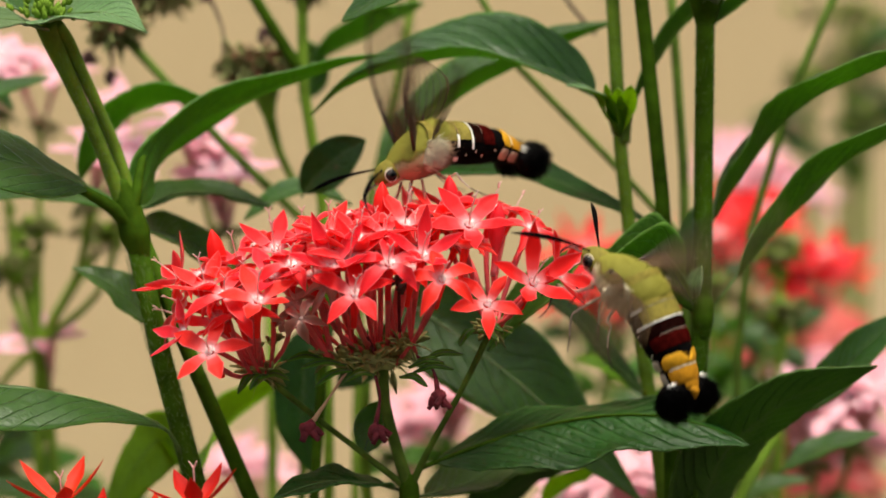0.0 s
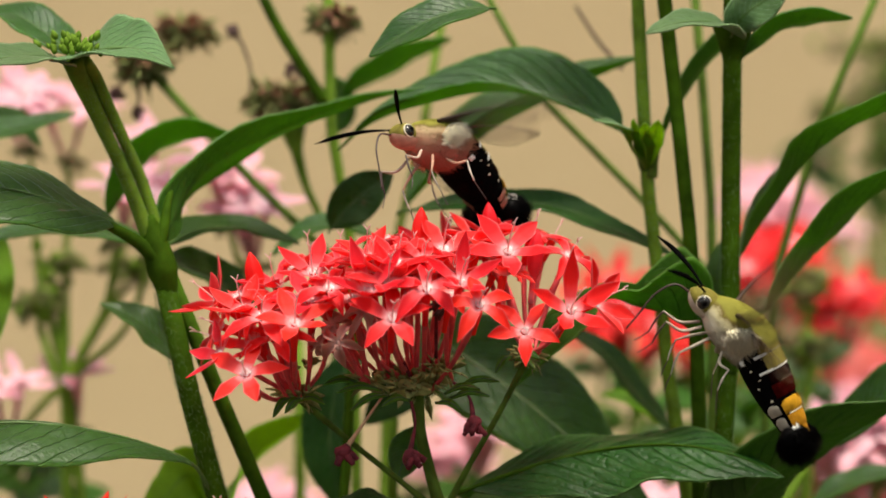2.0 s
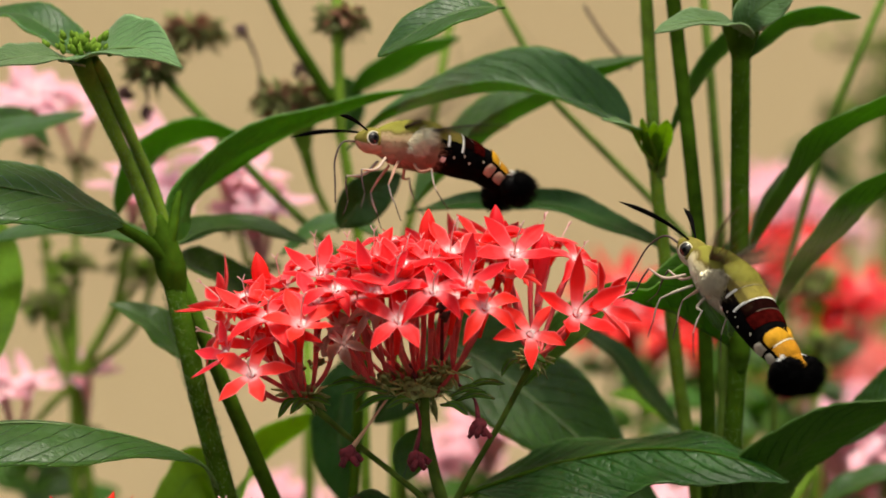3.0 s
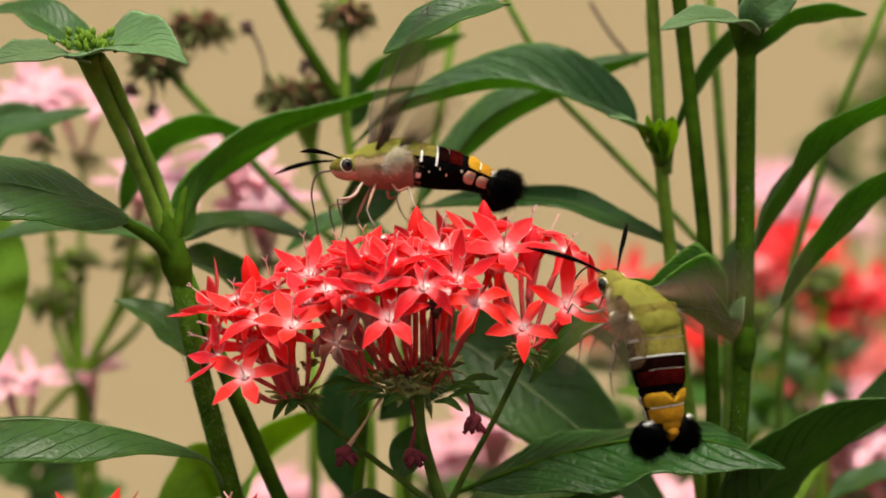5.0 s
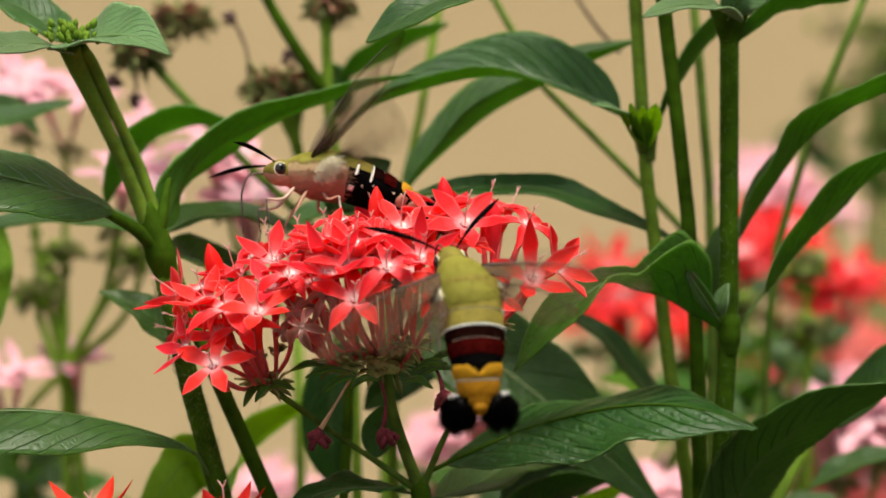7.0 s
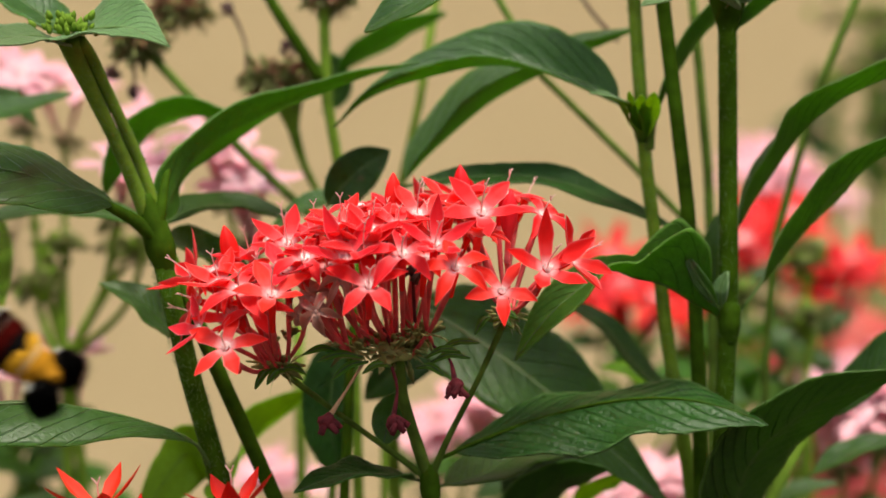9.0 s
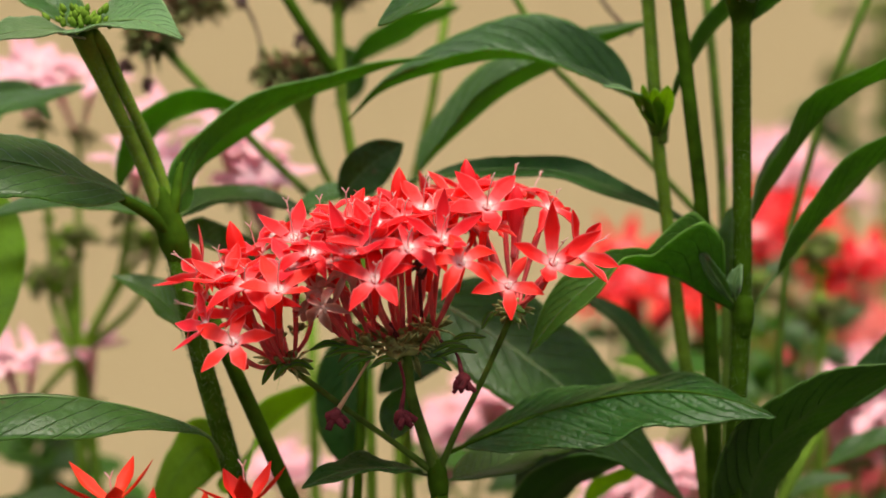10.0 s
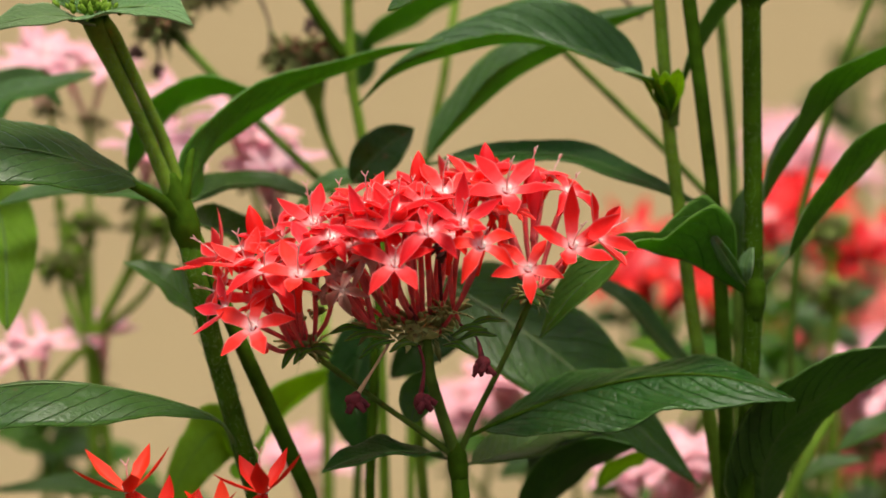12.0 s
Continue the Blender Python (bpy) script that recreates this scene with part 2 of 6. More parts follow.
BODY_FUR = body_fur("moth_body_fur", (0.46, 0.24, 0.17), (0.50, 0.27, 0.17), (0.42, 0.30, 0.16))
PALE_FUR = body_fur("pale_bellied_moth_fur", (0.66, 0.60, 0.47), (0.70, 0.63, 0.46), (0.55, 0.48, 0.26))


def clear_wing():
    """Clear wing membrane, brown-scaled near the root and along the outer margin."""
    m, nt, b, out = nodes_of("clear_wing_membrane")
    b.inputs["Base Color"].default_value = (0.10, 0.058, 0.028, 1)
    b.inputs["Roughness"].default_value, b.inputs["Specular IOR Level"].default_value = 0.45, 0.06
    sep = nt.nodes.new("ShaderNodeSeparateXYZ")
    nt.links.new(nt.nodes.new("ShaderNodeUVMap").outputs[0], sep.inputs[0])
    u = calc(nt, "MULTIPLY_ADD", noise_fac(nt, 300.0), 0.16, calc(nt, "ADD", sep.outputs[0], -0.08))
    cover = ramp(nt, u, [(0.06, (0.85,) * 3), (0.20, (0.38,) * 3), (0.40, (0.14,) * 3), (0.82, (0.10,) * 3), (0.95, (0.55,) * 3)])
    back = ramp(nt, sep.outputs[1], [(0.0, (0.9,) * 3), (0.07, (0.0,) * 3), (0.93, (0.0,) * 3), (1.0, (0.8,) * 3)])
    tr = nt.nodes.new("ShaderNodeBsdfTransparent")
    mx = nt.nodes.new("ShaderNodeMixShader")
    nt.links.new(calc(nt, "MAXIMUM", cover, back), mx.inputs[0])
    nt.links.new(tr.outputs[0], mx.inputs[1])
    nt.links.new(b.outputs[0], mx.inputs[2])
    nt.links.new(mx.outputs[0], out.inputs[0])
    return m


MEMBRANE = clear_wing()


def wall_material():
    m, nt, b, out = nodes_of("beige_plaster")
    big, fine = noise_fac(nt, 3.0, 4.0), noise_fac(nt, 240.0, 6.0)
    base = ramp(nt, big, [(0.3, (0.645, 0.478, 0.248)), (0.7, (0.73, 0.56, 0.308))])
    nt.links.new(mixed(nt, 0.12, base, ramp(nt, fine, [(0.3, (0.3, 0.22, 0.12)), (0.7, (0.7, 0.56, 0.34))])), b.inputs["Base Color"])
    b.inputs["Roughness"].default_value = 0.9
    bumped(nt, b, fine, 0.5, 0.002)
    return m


def soil_material():
    m, nt, b, out = nodes_of("dark_soil")
    f = noise_fac(nt, 45.0, 8.0)
    nt.links.new(ramp(nt, f, [(0.3, (0.03, 0.02, 0.012)), (0.7, (0.10, 0.07, 0.045))]), b.inputs["Base Color"])
    b.inputs["Roughness"].default_value = 0.95
    bumped(nt, b, f, 1.0, 0.02)
    return m


# ---- mesh tools (points in centimetres) ----
def vec(p):
    return Vector(p) * CM


def thing(name, base, label, category, group=""):
    ob = new(name)
    ob.location = vec(base)
    ob.empty_display_size = 0.02
    return tagged(ob, label, category, group)


def world_of(ob):
    at = Vector(ob.location)
    while ob.parent:
        ob = ob.parent
        at += ob.location
    return at


def part(name, bm, material, parent, label="", extra=None, smooth=True):
    """Link a bmesh in world metres as one mesh under a thing or a part."""
    me = bpy.data.meshes.new(name)
    if parent is not None:
        bmesh.ops.translate(bm, verts=bm.verts, vec=-world_of(parent))
    bm.to_mesh(me)
    bm.free()
    me.materials.append(material)
    if extra is not None:
        me.materials.append(extra)
    if smooth:
        me.polygons.foreach_set("use_smooth", [True] * len(me.polygons))
    ob = new(name, me)
    ob.parent = parent
    if label:
        tagged(ob, label)
    return ob


def along(points, n):
    """n + 1 points and tangents on a smooth curve through the given points."""
    p = [Vector(q) for q in points]
    p = [p[0] * 2 - p[1]] + p + [p[-1] * 2 - p[-2]]
    knots = [0.0]
    for a, b in zip(p, p[1:]):
        knots.append(knots[-1] + max(1e-9, (b - a).length) ** 0.5)
    spans = [(p[k + 1] - p[k + 2]).length for k in range(len(p) - 3)]
    total = sum(spans)

    def at(s):
        k = 0
        while k < len(spans) - 1 and s > spans[k]:
            s -= spans[k]
            k += 1
        t0, t1, t2, t3 = knots[k:k + 4]
        t = t1 + (t2 - t1) * min(1.0, s / spans[k])
        a, b, c, d = p[k:k + 4]
        u = a.lerp(b, (t - t0) / (t1 - t0))
        v = b.lerp(c, (t - t1) / (t2 - t1))
        w = c.lerp(d, (t - t2) / (t3 - t2))
        return u.lerp(v, (t - t0) / (t2 - t0)).lerp(v.lerp(w, (t - t1) / (t3 - t1)), (t - t1) / (t2 - t1))

    pos = [at(total * i / n) for i in range(n + 1)]
    out = [(q, (pos[min(n, i + 1)] - pos[max(0, i - 1)]).normalized()) for i, q in enumerate(pos)]
    return out


def tube(bm, points, radii, n=14, sides=8, cap=True, lumpy=0.0):
    """A tapered tube through points (metres); radii are spread along it."""
    rows, ref = [], None
    for i, (pos, tan) in enumerate(along(points, n)):
        if ref is None:
            ref = tan.orthogonal().normalized()
        ref = (ref - tan * ref.dot(tan)).normalized()
        other = tan.cross(ref)
        s = i / n * (len(radii) - 1)
        k = min(int(s), len(radii) - 2) if len(radii) > 1 else 0
        r = radii[k] + (radii[k + 1] - radii[k]) * (s - k) if len(radii) > 1 else radii[0]
        row = []
        for j in range(sides):
            a = 2 * math.pi * j / sides
            rr = r * (1 + lumpy * noise.noise(pos * 220 + Vector((j, 0, 0))))
            row.append(bm.verts.new(pos + (ref * math.cos(a) + other * math.sin(a)) * rr))
        rows.append(row)
    for a, b in zip(rows, rows[1:]):
        for j in range(sides):
            bm.faces.new((a[j], a[(j + 1) % sides], b[(j + 1) % sides], b[j]))
    if cap:
        bm.faces.new(list(reversed(rows[0])))
        bm.faces.new(rows[-1])
    return bm


def stem(name, points, radii, material, parent, label="", n=24, sides=10):
    bm = bmesh.new()
    tube(bm, [vec(p) for p in points], [r * CM for r in radii], n, sides, True, 0.025)
    return part(name, bm, material, parent, label)


def stem_hairs(points, r, parent, count, seed):
    """Fine down on a stem."""
    rnd = random.Random(seed)
    bm = bmesh.new()
    line = along([vec(p) for p in points], 60)
    for _ in range(count):
        pos, tan = line[rnd.randrange(61)]
        pos = pos + tan * rnd.uniform(-0.1, 0.1) * CM
        a = tan.orthogonal().normalized()
        a = Matrix.Rotation(rnd.uniform(0, 6.283), 3, tan) @ a
        hair(bm, pos + a * r * 0.95 * CM, pos + (a + tan * rnd.uniform(-0.3, 0.5)) * CM * (r + rnd.uniform(0.02, 0.06)), 0.004 * CM)
    return tagged(part("stem_hair", bm, DOWN, parent, "fine pale down"), kind="stuff")


def leaf(name, points, half, up_a, up_b, parent, label="", fold=0.25, wave=0.06, shape=(0.75, 0.85), petiole=0.06,
         tops=None, under=None, n=44, m=7, seed=0, curl=0.0, droop=0.0, quilt=0.11, rib_mat=None, downy=0, ups=None, widths=None):
    """A leaf blade with a raised midrib. points: the midrib from stalk to tip; half: half the width;
    up_a, up_b: the way its upper face looks at the base and at the tip; ups, widths: the same ways and the
    share of the width at even steps along a twisted leaf."""
    bm = bmesh.new()
    uv = bm.loops.layers.uv.new("UVMap")
    line = along([vec(p) for p in points], n)
    pa, pb = shape
    peak = (pa / (pa + pb)) ** pa * (pb / (pa + pb)) ** pb
    a, b = Vector(up_a).normalized(), Vector(up_b).normalized()
    grid = []
    for i, (pos, tan) in enumerate(line):
        u = i / n
        up = a.lerp(b, u)
        if ups:
            k = min(int(u * (len(ups) - 1)), len(ups) - 2)
            up = Vector(ups[k]).normalized().lerp(Vector(ups[k + 1]).normalized(), u * (len(ups) - 1) - k)
        up = (up - tan * up.dot(tan)).normalized()
        side = tan.cross(up).normalized()
        t = max(0.0, (u - petiole) / (1 - petiole))
        w = half * CM * max(0.012, t ** pa * (1 - t) ** pb / peak)
        if widths:
            w = half * CM * float(np.interp(u, np.linspace(0, 1, len(widths)), widths))
        rise_at = fold if isinstance(fold, float) else float(np.interp(u, np.linspace(0, 1, len(fold)), fold))
        row = []
        for j in range(-m, m + 1):
            v = j / m
            phase = 0.25 * noise.noise(Vector((u * 3, v * 2, seed))) + u * 13 - abs(v) ** 1.25 * 3.3
            pillow = abs((phase % 1.0) - 0.5) * 2
            h = rise_at * abs(v) - curl * v * v - droop * max(0.0, v) ** 2
            h += wave * math.sin(u * 17 + seed * 2.1 + (1.5 if v > 0 else 0)) * abs(v) ** 2
            h += 0.05 * noise.noise(Vector((u * 5, v * 2, seed * 3.7)))
            rise = -quilt * (0.65 + 0.9 * noise.noise(Vector((u * 9, v * 2.5, seed + 40)))) * pillow ** 3 * min(1.0, abs(v) * 3) * (1 - 0.5 * abs(v))
            ragged = 1 + 0.035 * noise.noise(Vector((u * 24, seed, v))) * (abs(v) == 1)
            row.append((bm.verts.new(pos + side * v * w * ragged + up * (h * w + rise * w)), (u, v * 0.5 + 0.5)))
        grid.append(row)
    for r, s in zip(grid, grid[1:]):
        for j in range(2 * m):
            quad = (r[j], r[j + 1], s[j + 1], s[j])
            f = bm.faces.new([q[0] for q in quad])
            for loop, q in zip(f.loops, quad):
                loop[uv].uv = q[1]
    edge = [(row[0][0].co.copy(), row[1][0].co.copy(), row[-2][0].co.copy(), row[-1][0].co.copy()) for row in grid]
    ob = part(name, bm, tops or LEAF_TOP, parent, label, under or LEAF_UNDER)
    sol = ob.modifiers.new("thickness", "SOLIDIFY")
    sol.thickness, sol.offset, sol.material_offset, sol.use_rim = 0.00035, -1.0, 1, True
    rib = bmesh.new()
    tube(rib, [p for p, _ in line[::4]], [0.036 * CM * max(0.6, half), 0.010 * CM], 20, 6)
    part("midrib", rib, rib_mat or RIB, ob)
    if downy:
        rnd = random.Random(900 + seed)
        fuzz = bmesh.new()
        for side in (0, -1):
            for r, t in zip(edge[3:], edge[4:]):
                for _ in range(downy):
                    f = rnd.random()
                    root = r[side].lerp(t[side], f)
                    out = (r[side] - r[1 if side == 0 else 2]).normalized()
                    lean = (t[side] - r[side]).normalized() * rnd.uniform(-0.2, 0.9)
                    up = Vector((rnd.gauss(0, 0.3), rnd.gauss(0, 0.3), rnd.gauss(0, 0.3)))
                    hair(fuzz, root - out * 0.01 * CM, root + (out + lean + up).normalized() * rnd.uniform(0.012, 0.034) * CM, 0.0035 * CM)
        tagged(part("margin_down", fuzz, DOWN, ob, "fine pale down along the margin"), kind="stuff")
    return ob


def lathe(bm, profile, flat=1.0, sides=24, start=0.0, sweep=2 * math.pi, lift=0.0):
    """A body of revolution about x; profile rows are (x, radius) in centimetres. flat squeezes it in z."""
    closed = sweep > 6.2
    rows = []
    for x, r in profile:
        rows.append([bm.verts.new((x * CM, r * CM * math.sin(start + sweep * j / sides), (r * math.cos(start + sweep * j / sides) * flat + lift) * CM))
                     for j in range(sides if closed else sides + 1)])
    count = sides
    for a, b in zip(rows, rows[1:]):
        for j in range(count):
            k = (j + 1) % sides if closed else j + 1
            bm.faces.new((a[j], a[k], b[k], b[j]))
    if closed:
        bm.faces.new(list(reversed(rows[0])))
        bm.faces.new(rows[-1])
    bmesh.ops.recalc_face_normals(bm, faces=bm.faces)
    return bm


def smooth_profile(profile, n):
    return [(q.x, q.y) for q, _ in along([(x, r, 0) for x, r in profile], n)]


def hair(bm, root, tip, r):
    d = (tip - root)
    a = d.orthogonal().normalized() * r
    b = d.normalized().cross(a)
    base = [bm.verts.new(root + a), bm.verts.new(root - a * 0.5 + b * 0.87), bm.verts.new(root - a * 0.5 - b * 0.87)]
    top = bm.verts.new(tip)
    for i in range(3):
        bm.faces.new((base[i], base[(i + 1) % 3], top))
    bm.faces.new(tuple(reversed(base)))


# ---- the setting ----
def box(bm, lo, hi):
    xs, ys, zs = zip(lo, hi)
    v = [bm.verts.new((x, y, z)) for x in xs for y in ys for z in zs]
    for f in ((0, 1, 3, 2), (4, 6, 7, 5), (0, 4, 5, 1), (2, 3, 7, 6), (0, 2, 6, 4), (1, 5, 7, 3)):
        bm.faces.new([v[i] for i in f])
    bmesh.ops.recalc_face_normals(bm, faces=bm.faces)


def setting():
    bm = bmesh.new()
    bmesh.ops.create_grid(bm, x_segments=80, y_segments=80, size=40)
    for v in bm.verts:
        if v.co.length < 6:
            v.co.z = 0.015 * noise.noise(v.co * 3)
    tagged(part("ground", bm, soil_material(), None), "dark bare soil of the flower bed", "ground", kind="structure")
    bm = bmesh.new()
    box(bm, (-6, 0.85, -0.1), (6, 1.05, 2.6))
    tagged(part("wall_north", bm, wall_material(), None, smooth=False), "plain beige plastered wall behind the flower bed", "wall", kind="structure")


setting()


# ---- flowers ----
def corolla_mesh(name, material, seed, size=0.72, half=0.17, cup=0.12, back=0.10, neck=0.9, under=None):
    """A five-pointed star on a short tube that runs down -z; one mesh shared by alike flowers."""
    rnd = random.Random(seed)
    bm = bmesh.new()
    uv = bm.loops.layers.uv.new("UVMap")
    nu, nv = 9, 4
    for k in range(5):
        turn = 2 * math.pi * k / 5 + rnd.uniform(-0.12, 0.12)
        length = size * rnd.uniform(0.88, 1.08)
        bend, twist, tipup = back + rnd.uniform(-0.08, 0.12), rnd.uniform(-0.25, 0.25), rnd.uniform(-0.05, 0.08)
        wide = half * rnd.uniform(0.88, 1.12)
        grid = []
        for i in range(nu + 1):
            u = i / nu
            r = 0.045 + (length - 0.045) * u
            w = wide * (0.42 + 0.9 * u ** 0.8 - 0.35 * u * u) if u < 0.45 else wide * 1.02 * max(0.02, 1 - ((u - 0.42) / 0.585) ** 1.7)
            row = []
            for j in range(nv + 1):
                v = 2 * j / nv - 1
                y = v * w
                z = 0.11 * (1 - math.exp(-u * 5)) - 0.09 + tipup * u - bend * u * u * 1.2 + cup * v * v * w * 3 * (0.4 + 0.6 * u) + twist * y * u
                c, s = math.cos(turn), math.sin(turn)
                row.append((bm.verts.new(Vector((r * c - y * s, r * s + y * c, z)) * CM), (u, v * 0.5 + 0.5)))
            grid.append(row)
        # the upper face, and the paler lower face a little below it
        c, q = math.cos(turn), math.sin(turn)
        low = [[(bm.verts.new(v.co + Vector((-0.004 * c, -0.004 * q, -0.010)) * CM), t) for v, t in row] for row in grid]
        for sheet, slot in ((grid, 0), (low, 1)):
            for a, b in zip(sheet, sheet[1:]):
                for j in range(nv):
                    quad = (a[j], b[j], b[j + 1], a[j + 1]) if slot == 0 else (a[j + 1], b[j + 1], b[j], a[j])
                    f = bm.faces.new([v for v, _ in quad])
                    f.material_index = slot
                    for loop, (_, t) in zip(f.loops, quad):
                        loop[uv].uv = t
    rings = []
    for z, r in ((-0.045, 0.062), (-0.075, 0.07), (-0.2, 0.085), (-0.32, 0.08), (-neck * 0.7, 0.058), (-neck, 0.05)):
        rings.append([bm.verts.new(Vector((r * math.cos(a), r * math.sin(a), z)) * CM) for a in (2 * math.pi * j / 9 for j in range(9))])
    for a, b in zip(rings, rings[1:]):
        for j in range(9):
            f = bm.faces.new((a[j], b[j], b[(j + 1) % 9], a[(j + 1) % 9]))
            for loop in f.loops:
                loop[uv].uv = (0.6, 0.5)
    f = bm.faces.new(rings[0])
    for loop in f.loops:
        loop[uv].uv = (0.02, 0.5)
    me = bpy.data.meshes.new(name)
    bm.to_mesh(me)
    bm.free()
    me.materials.append(material)
    me.materials.append(under or material)
    me.polygons.foreach_set("use_smooth", [True] * len(me.polygons))
    return me


def mesh_of(name, bm, material):
    me = bpy.data.meshes.new(name)
    bm.to_mesh(me)
    bm.free()
    me.materials.append(material)
    me.polygons.foreach_set("use_smooth", [True] * len(me.polygons))
    return me


def throat_mesh():
    rnd = random.Random(5)
    bm = bmesh.new()
    for k in range(44):
        a = rnd.uniform(0, 6.283)
        r = rnd.uniform(0.03, 0.085)
        root = Vector((r * math.cos(a), r * math.sin(a), -0.09)) * CM
        tip = Vector((r * 1.35 * math.cos(a + 0.3), r * 1.35 * math.sin(a + 0.3), rnd.uniform(-0.01, 0.06))) * CM
        hair(bm, root, tip, 0.012 * CM)
    return mesh_of("throat", bm, THROAT)


def style_mesh(reach):
    bm = bmesh.new()
    tube(bm, [vec(p) for p in ((0, 0, -0.1), (0.01, 0.02, reach * 0.5), (0.03, 0, reach))], [0.016 * CM, 0.013 * CM], 6, 5)
    for s in (-1, 1):
        tube(bm, [vec(p) for p in ((0.03, 0, reach), (0.03 + 0.03 * s, 0.01, reach + 0.05), (0.03 + 0.07 * s, 0, reach + 0.12))], [0.015 * CM, 0.010 * CM], 4, 5)
    return mesh_of("style", bm, STYLE)


def bud_mesh(material):
    bm = bmesh.new()
    prof = smooth_profile([(-0.9, 0.055), (-0.5, 0.06), (-0.25, 0.12), (-0.05, 0.15), (0.15, 0.13), (0.32, 0.06), (0.40, 0.01)], 14)
    lathe(bm, prof, 1.0, 15)
    for v in bm.verts:
        a = math.atan2(v.co.y, v.co.z)
        k = 1 + 0.13 * math.cos(5 * a) * (v.co.x > -0.4 * CM)
        v.co.y, v.co.z = v.co.y * k, v.co.z * k
    bmesh.ops.rotate(bm, verts=bm.verts, matrix=Matrix.Rotation(radians(-90), 3, "Y"))
    uv = bm.loops.layers.uv.new("UVMap")
    for f in bm.faces:
        for loop in f.loops:
            loop[uv].uv = (0.5 + 0.4 * min(1, max(-1, loop.vert.co.z / CM)), 0.5)
    return mesh_of("bud", bm, material)


STARS = [corolla_mesh("flower", RED, 11 + i, 0.78 + 0.03 * (i % 3), 0.158 + 0.014 * (i % 2), 0.10 + 0.03 * i, (0.05, -0.25, 0.15, -0.12, 0.0, -0.38, 0.2, -0.2)[i], under=RED_UNDER) for i in range(8)]
STARS_SCARLET = [corolla_mesh("flower", SCARLET, 41 + i, 0.85, 0.155, 0.18, -0.38) for i in range(2)]
STARS_FADED = [corolla_mesh("flower", FADED_PETAL, 31 + i, 0.62, 0.14, 1.6, 0.9, 0.5) for i in range(2)]
STARS_PINK = [corolla_mesh("flower", PINK, 61 + i, 0.8, 0.17, 0.1, -0.1) for i in range(3)]
STARS_ROSE = [corolla_mesh("flower", ROSE, 81 + i, 0.85, 0.22, 0.1, 0.15) for i in range(3)]
THROATS, STYLES, BUD = throat_mesh(), [style_mesh(0.32), style_mesh(0.55)], bud_mesh(RED)


def facing(at, face, spin=0.0, scale=1.0):
    """The pose (metres) of a flower at a point, its star looking along face."""
    q = Vector(face).to_track_quat("Z", "Y").to_matrix().to_4x4()
    return Matrix.Translation(at) @ q @ Matrix.Rotation(radians(spin), 4, "Z") @ Matrix.Diagonal((scale, scale, scale, 1))


def set_flower(name, mesh, m, parent, label=""):
    ob = new(name, mesh)
    ob.parent = parent
    ob.matrix_basis = Matrix.Translation(-world_of(parent)) @ m
    if label:
        tagged(ob, label)
    return ob


def child(name, mesh, parent):
    ob = new(name, mesh)
    ob.parent = parent
    return ob


def floret(parent, at, face, spin, scale, root, stars, k, style=True, tube_mat=None, tubes=True):
    """One star flower with its hairy throat and forked style, and its tube down to the root."""
    at, root, face = vec(at), vec(root), Vector(face).normalized()
    ob = set_flower("flower", stars[k % len(stars)], facing(at, face, spin, scale), parent)
    child("throat", THROATS, ob)
    if style:
        child("style", STYLES[k % 2], ob)
    if not tubes:
        return ob
    neck = at - face * 0.80 * CM * scale
    bm = bmesh.new()
    mid = (neck + root) / 2 + (at - root).normalized() * 0.06 * CM - face * 0.18 * CM
    tube(bm, [neck + face * 0.2 * CM, mid, root], [0.058 * CM * scale, 0.044 * CM, 0.036 * CM], 8, 7)
    part("flower_tube", bm, tube_mat or TUBE, parent)
    return ob


def sepals(bm, centre, spread, count, rnd, size=0.3):
    """A tuft of narrow sepals round a branch end."""
    for _ in range(count):
        d = Vector((rnd.gauss(0, 1), rnd.gauss(0, 1), rnd.gauss(0.4, 0.7))).normalized()
        root = vec(centre) + Vector((d.x * spread, d.y * spread, d.z * spread * 0.4)) * CM * rnd.uniform(0.1, 1)
        length = size * CM * rnd.uniform(0.6, 1.3)
        tip = root + d * length + Vector((0, 0, -0.35 * length * rnd.random()))
        side = d.cross(Vector((rnd.random(), rnd.random(), 1))).normalized() * 0.07 * CM * rnd.uniform(0.7, 1.4)
        mid = (root + tip) / 2 + Vector((0, 0, 0.12 * length))
        thick = Vector((0, 0, 0.014 * CM))
        ring = [root, mid + side, tip, mid - side]
        lo = [bm.verts.new(p - thick) for p in ring]
        hi = [bm.verts.new(p + thick) for p in ring]
        bm.faces.new(hi)
        bm.faces.new(list(reversed(lo)))
        for i in range(4):
            bm.faces.new((lo[i], lo[(i + 1) % 4], hi[(i + 1) % 4], hi[i]))


def crumpled(bm, at, size, rnd, petals=5):
    """A shrivelled flower: short bent flaps round a knot."""
    at = vec(at)
    bmesh.ops.create_icosphere(bm, subdivisions=2, radius=size * 0.42 * CM, matrix=Matrix.Translation(at))
    for v in bm.verts:
        v.co += Vector((noise.noise(v.co * 900), noise.noise(v.co * 900 + Vector((9, 0, 0))), noise.noise(v.co * 900 + Vector((0, 9, 0))))) * size * 0.2 * CM
    for _ in range(petals):
        d = Vector((rnd.gauss(0, 1), rnd.gauss(0, 1), rnd.gauss(-0.6, 0.6))).normalized()
        tube(bm, [at, at + d * size * 0.42 * CM, at + (d + Vector((rnd.uniform(-0.6, 0.6), 0, -0.5))) * size * 0.62 * CM], [0.28 * size * CM, 0.22 * size * CM, 0.05 * CM], 6, 6, True, 0.7)


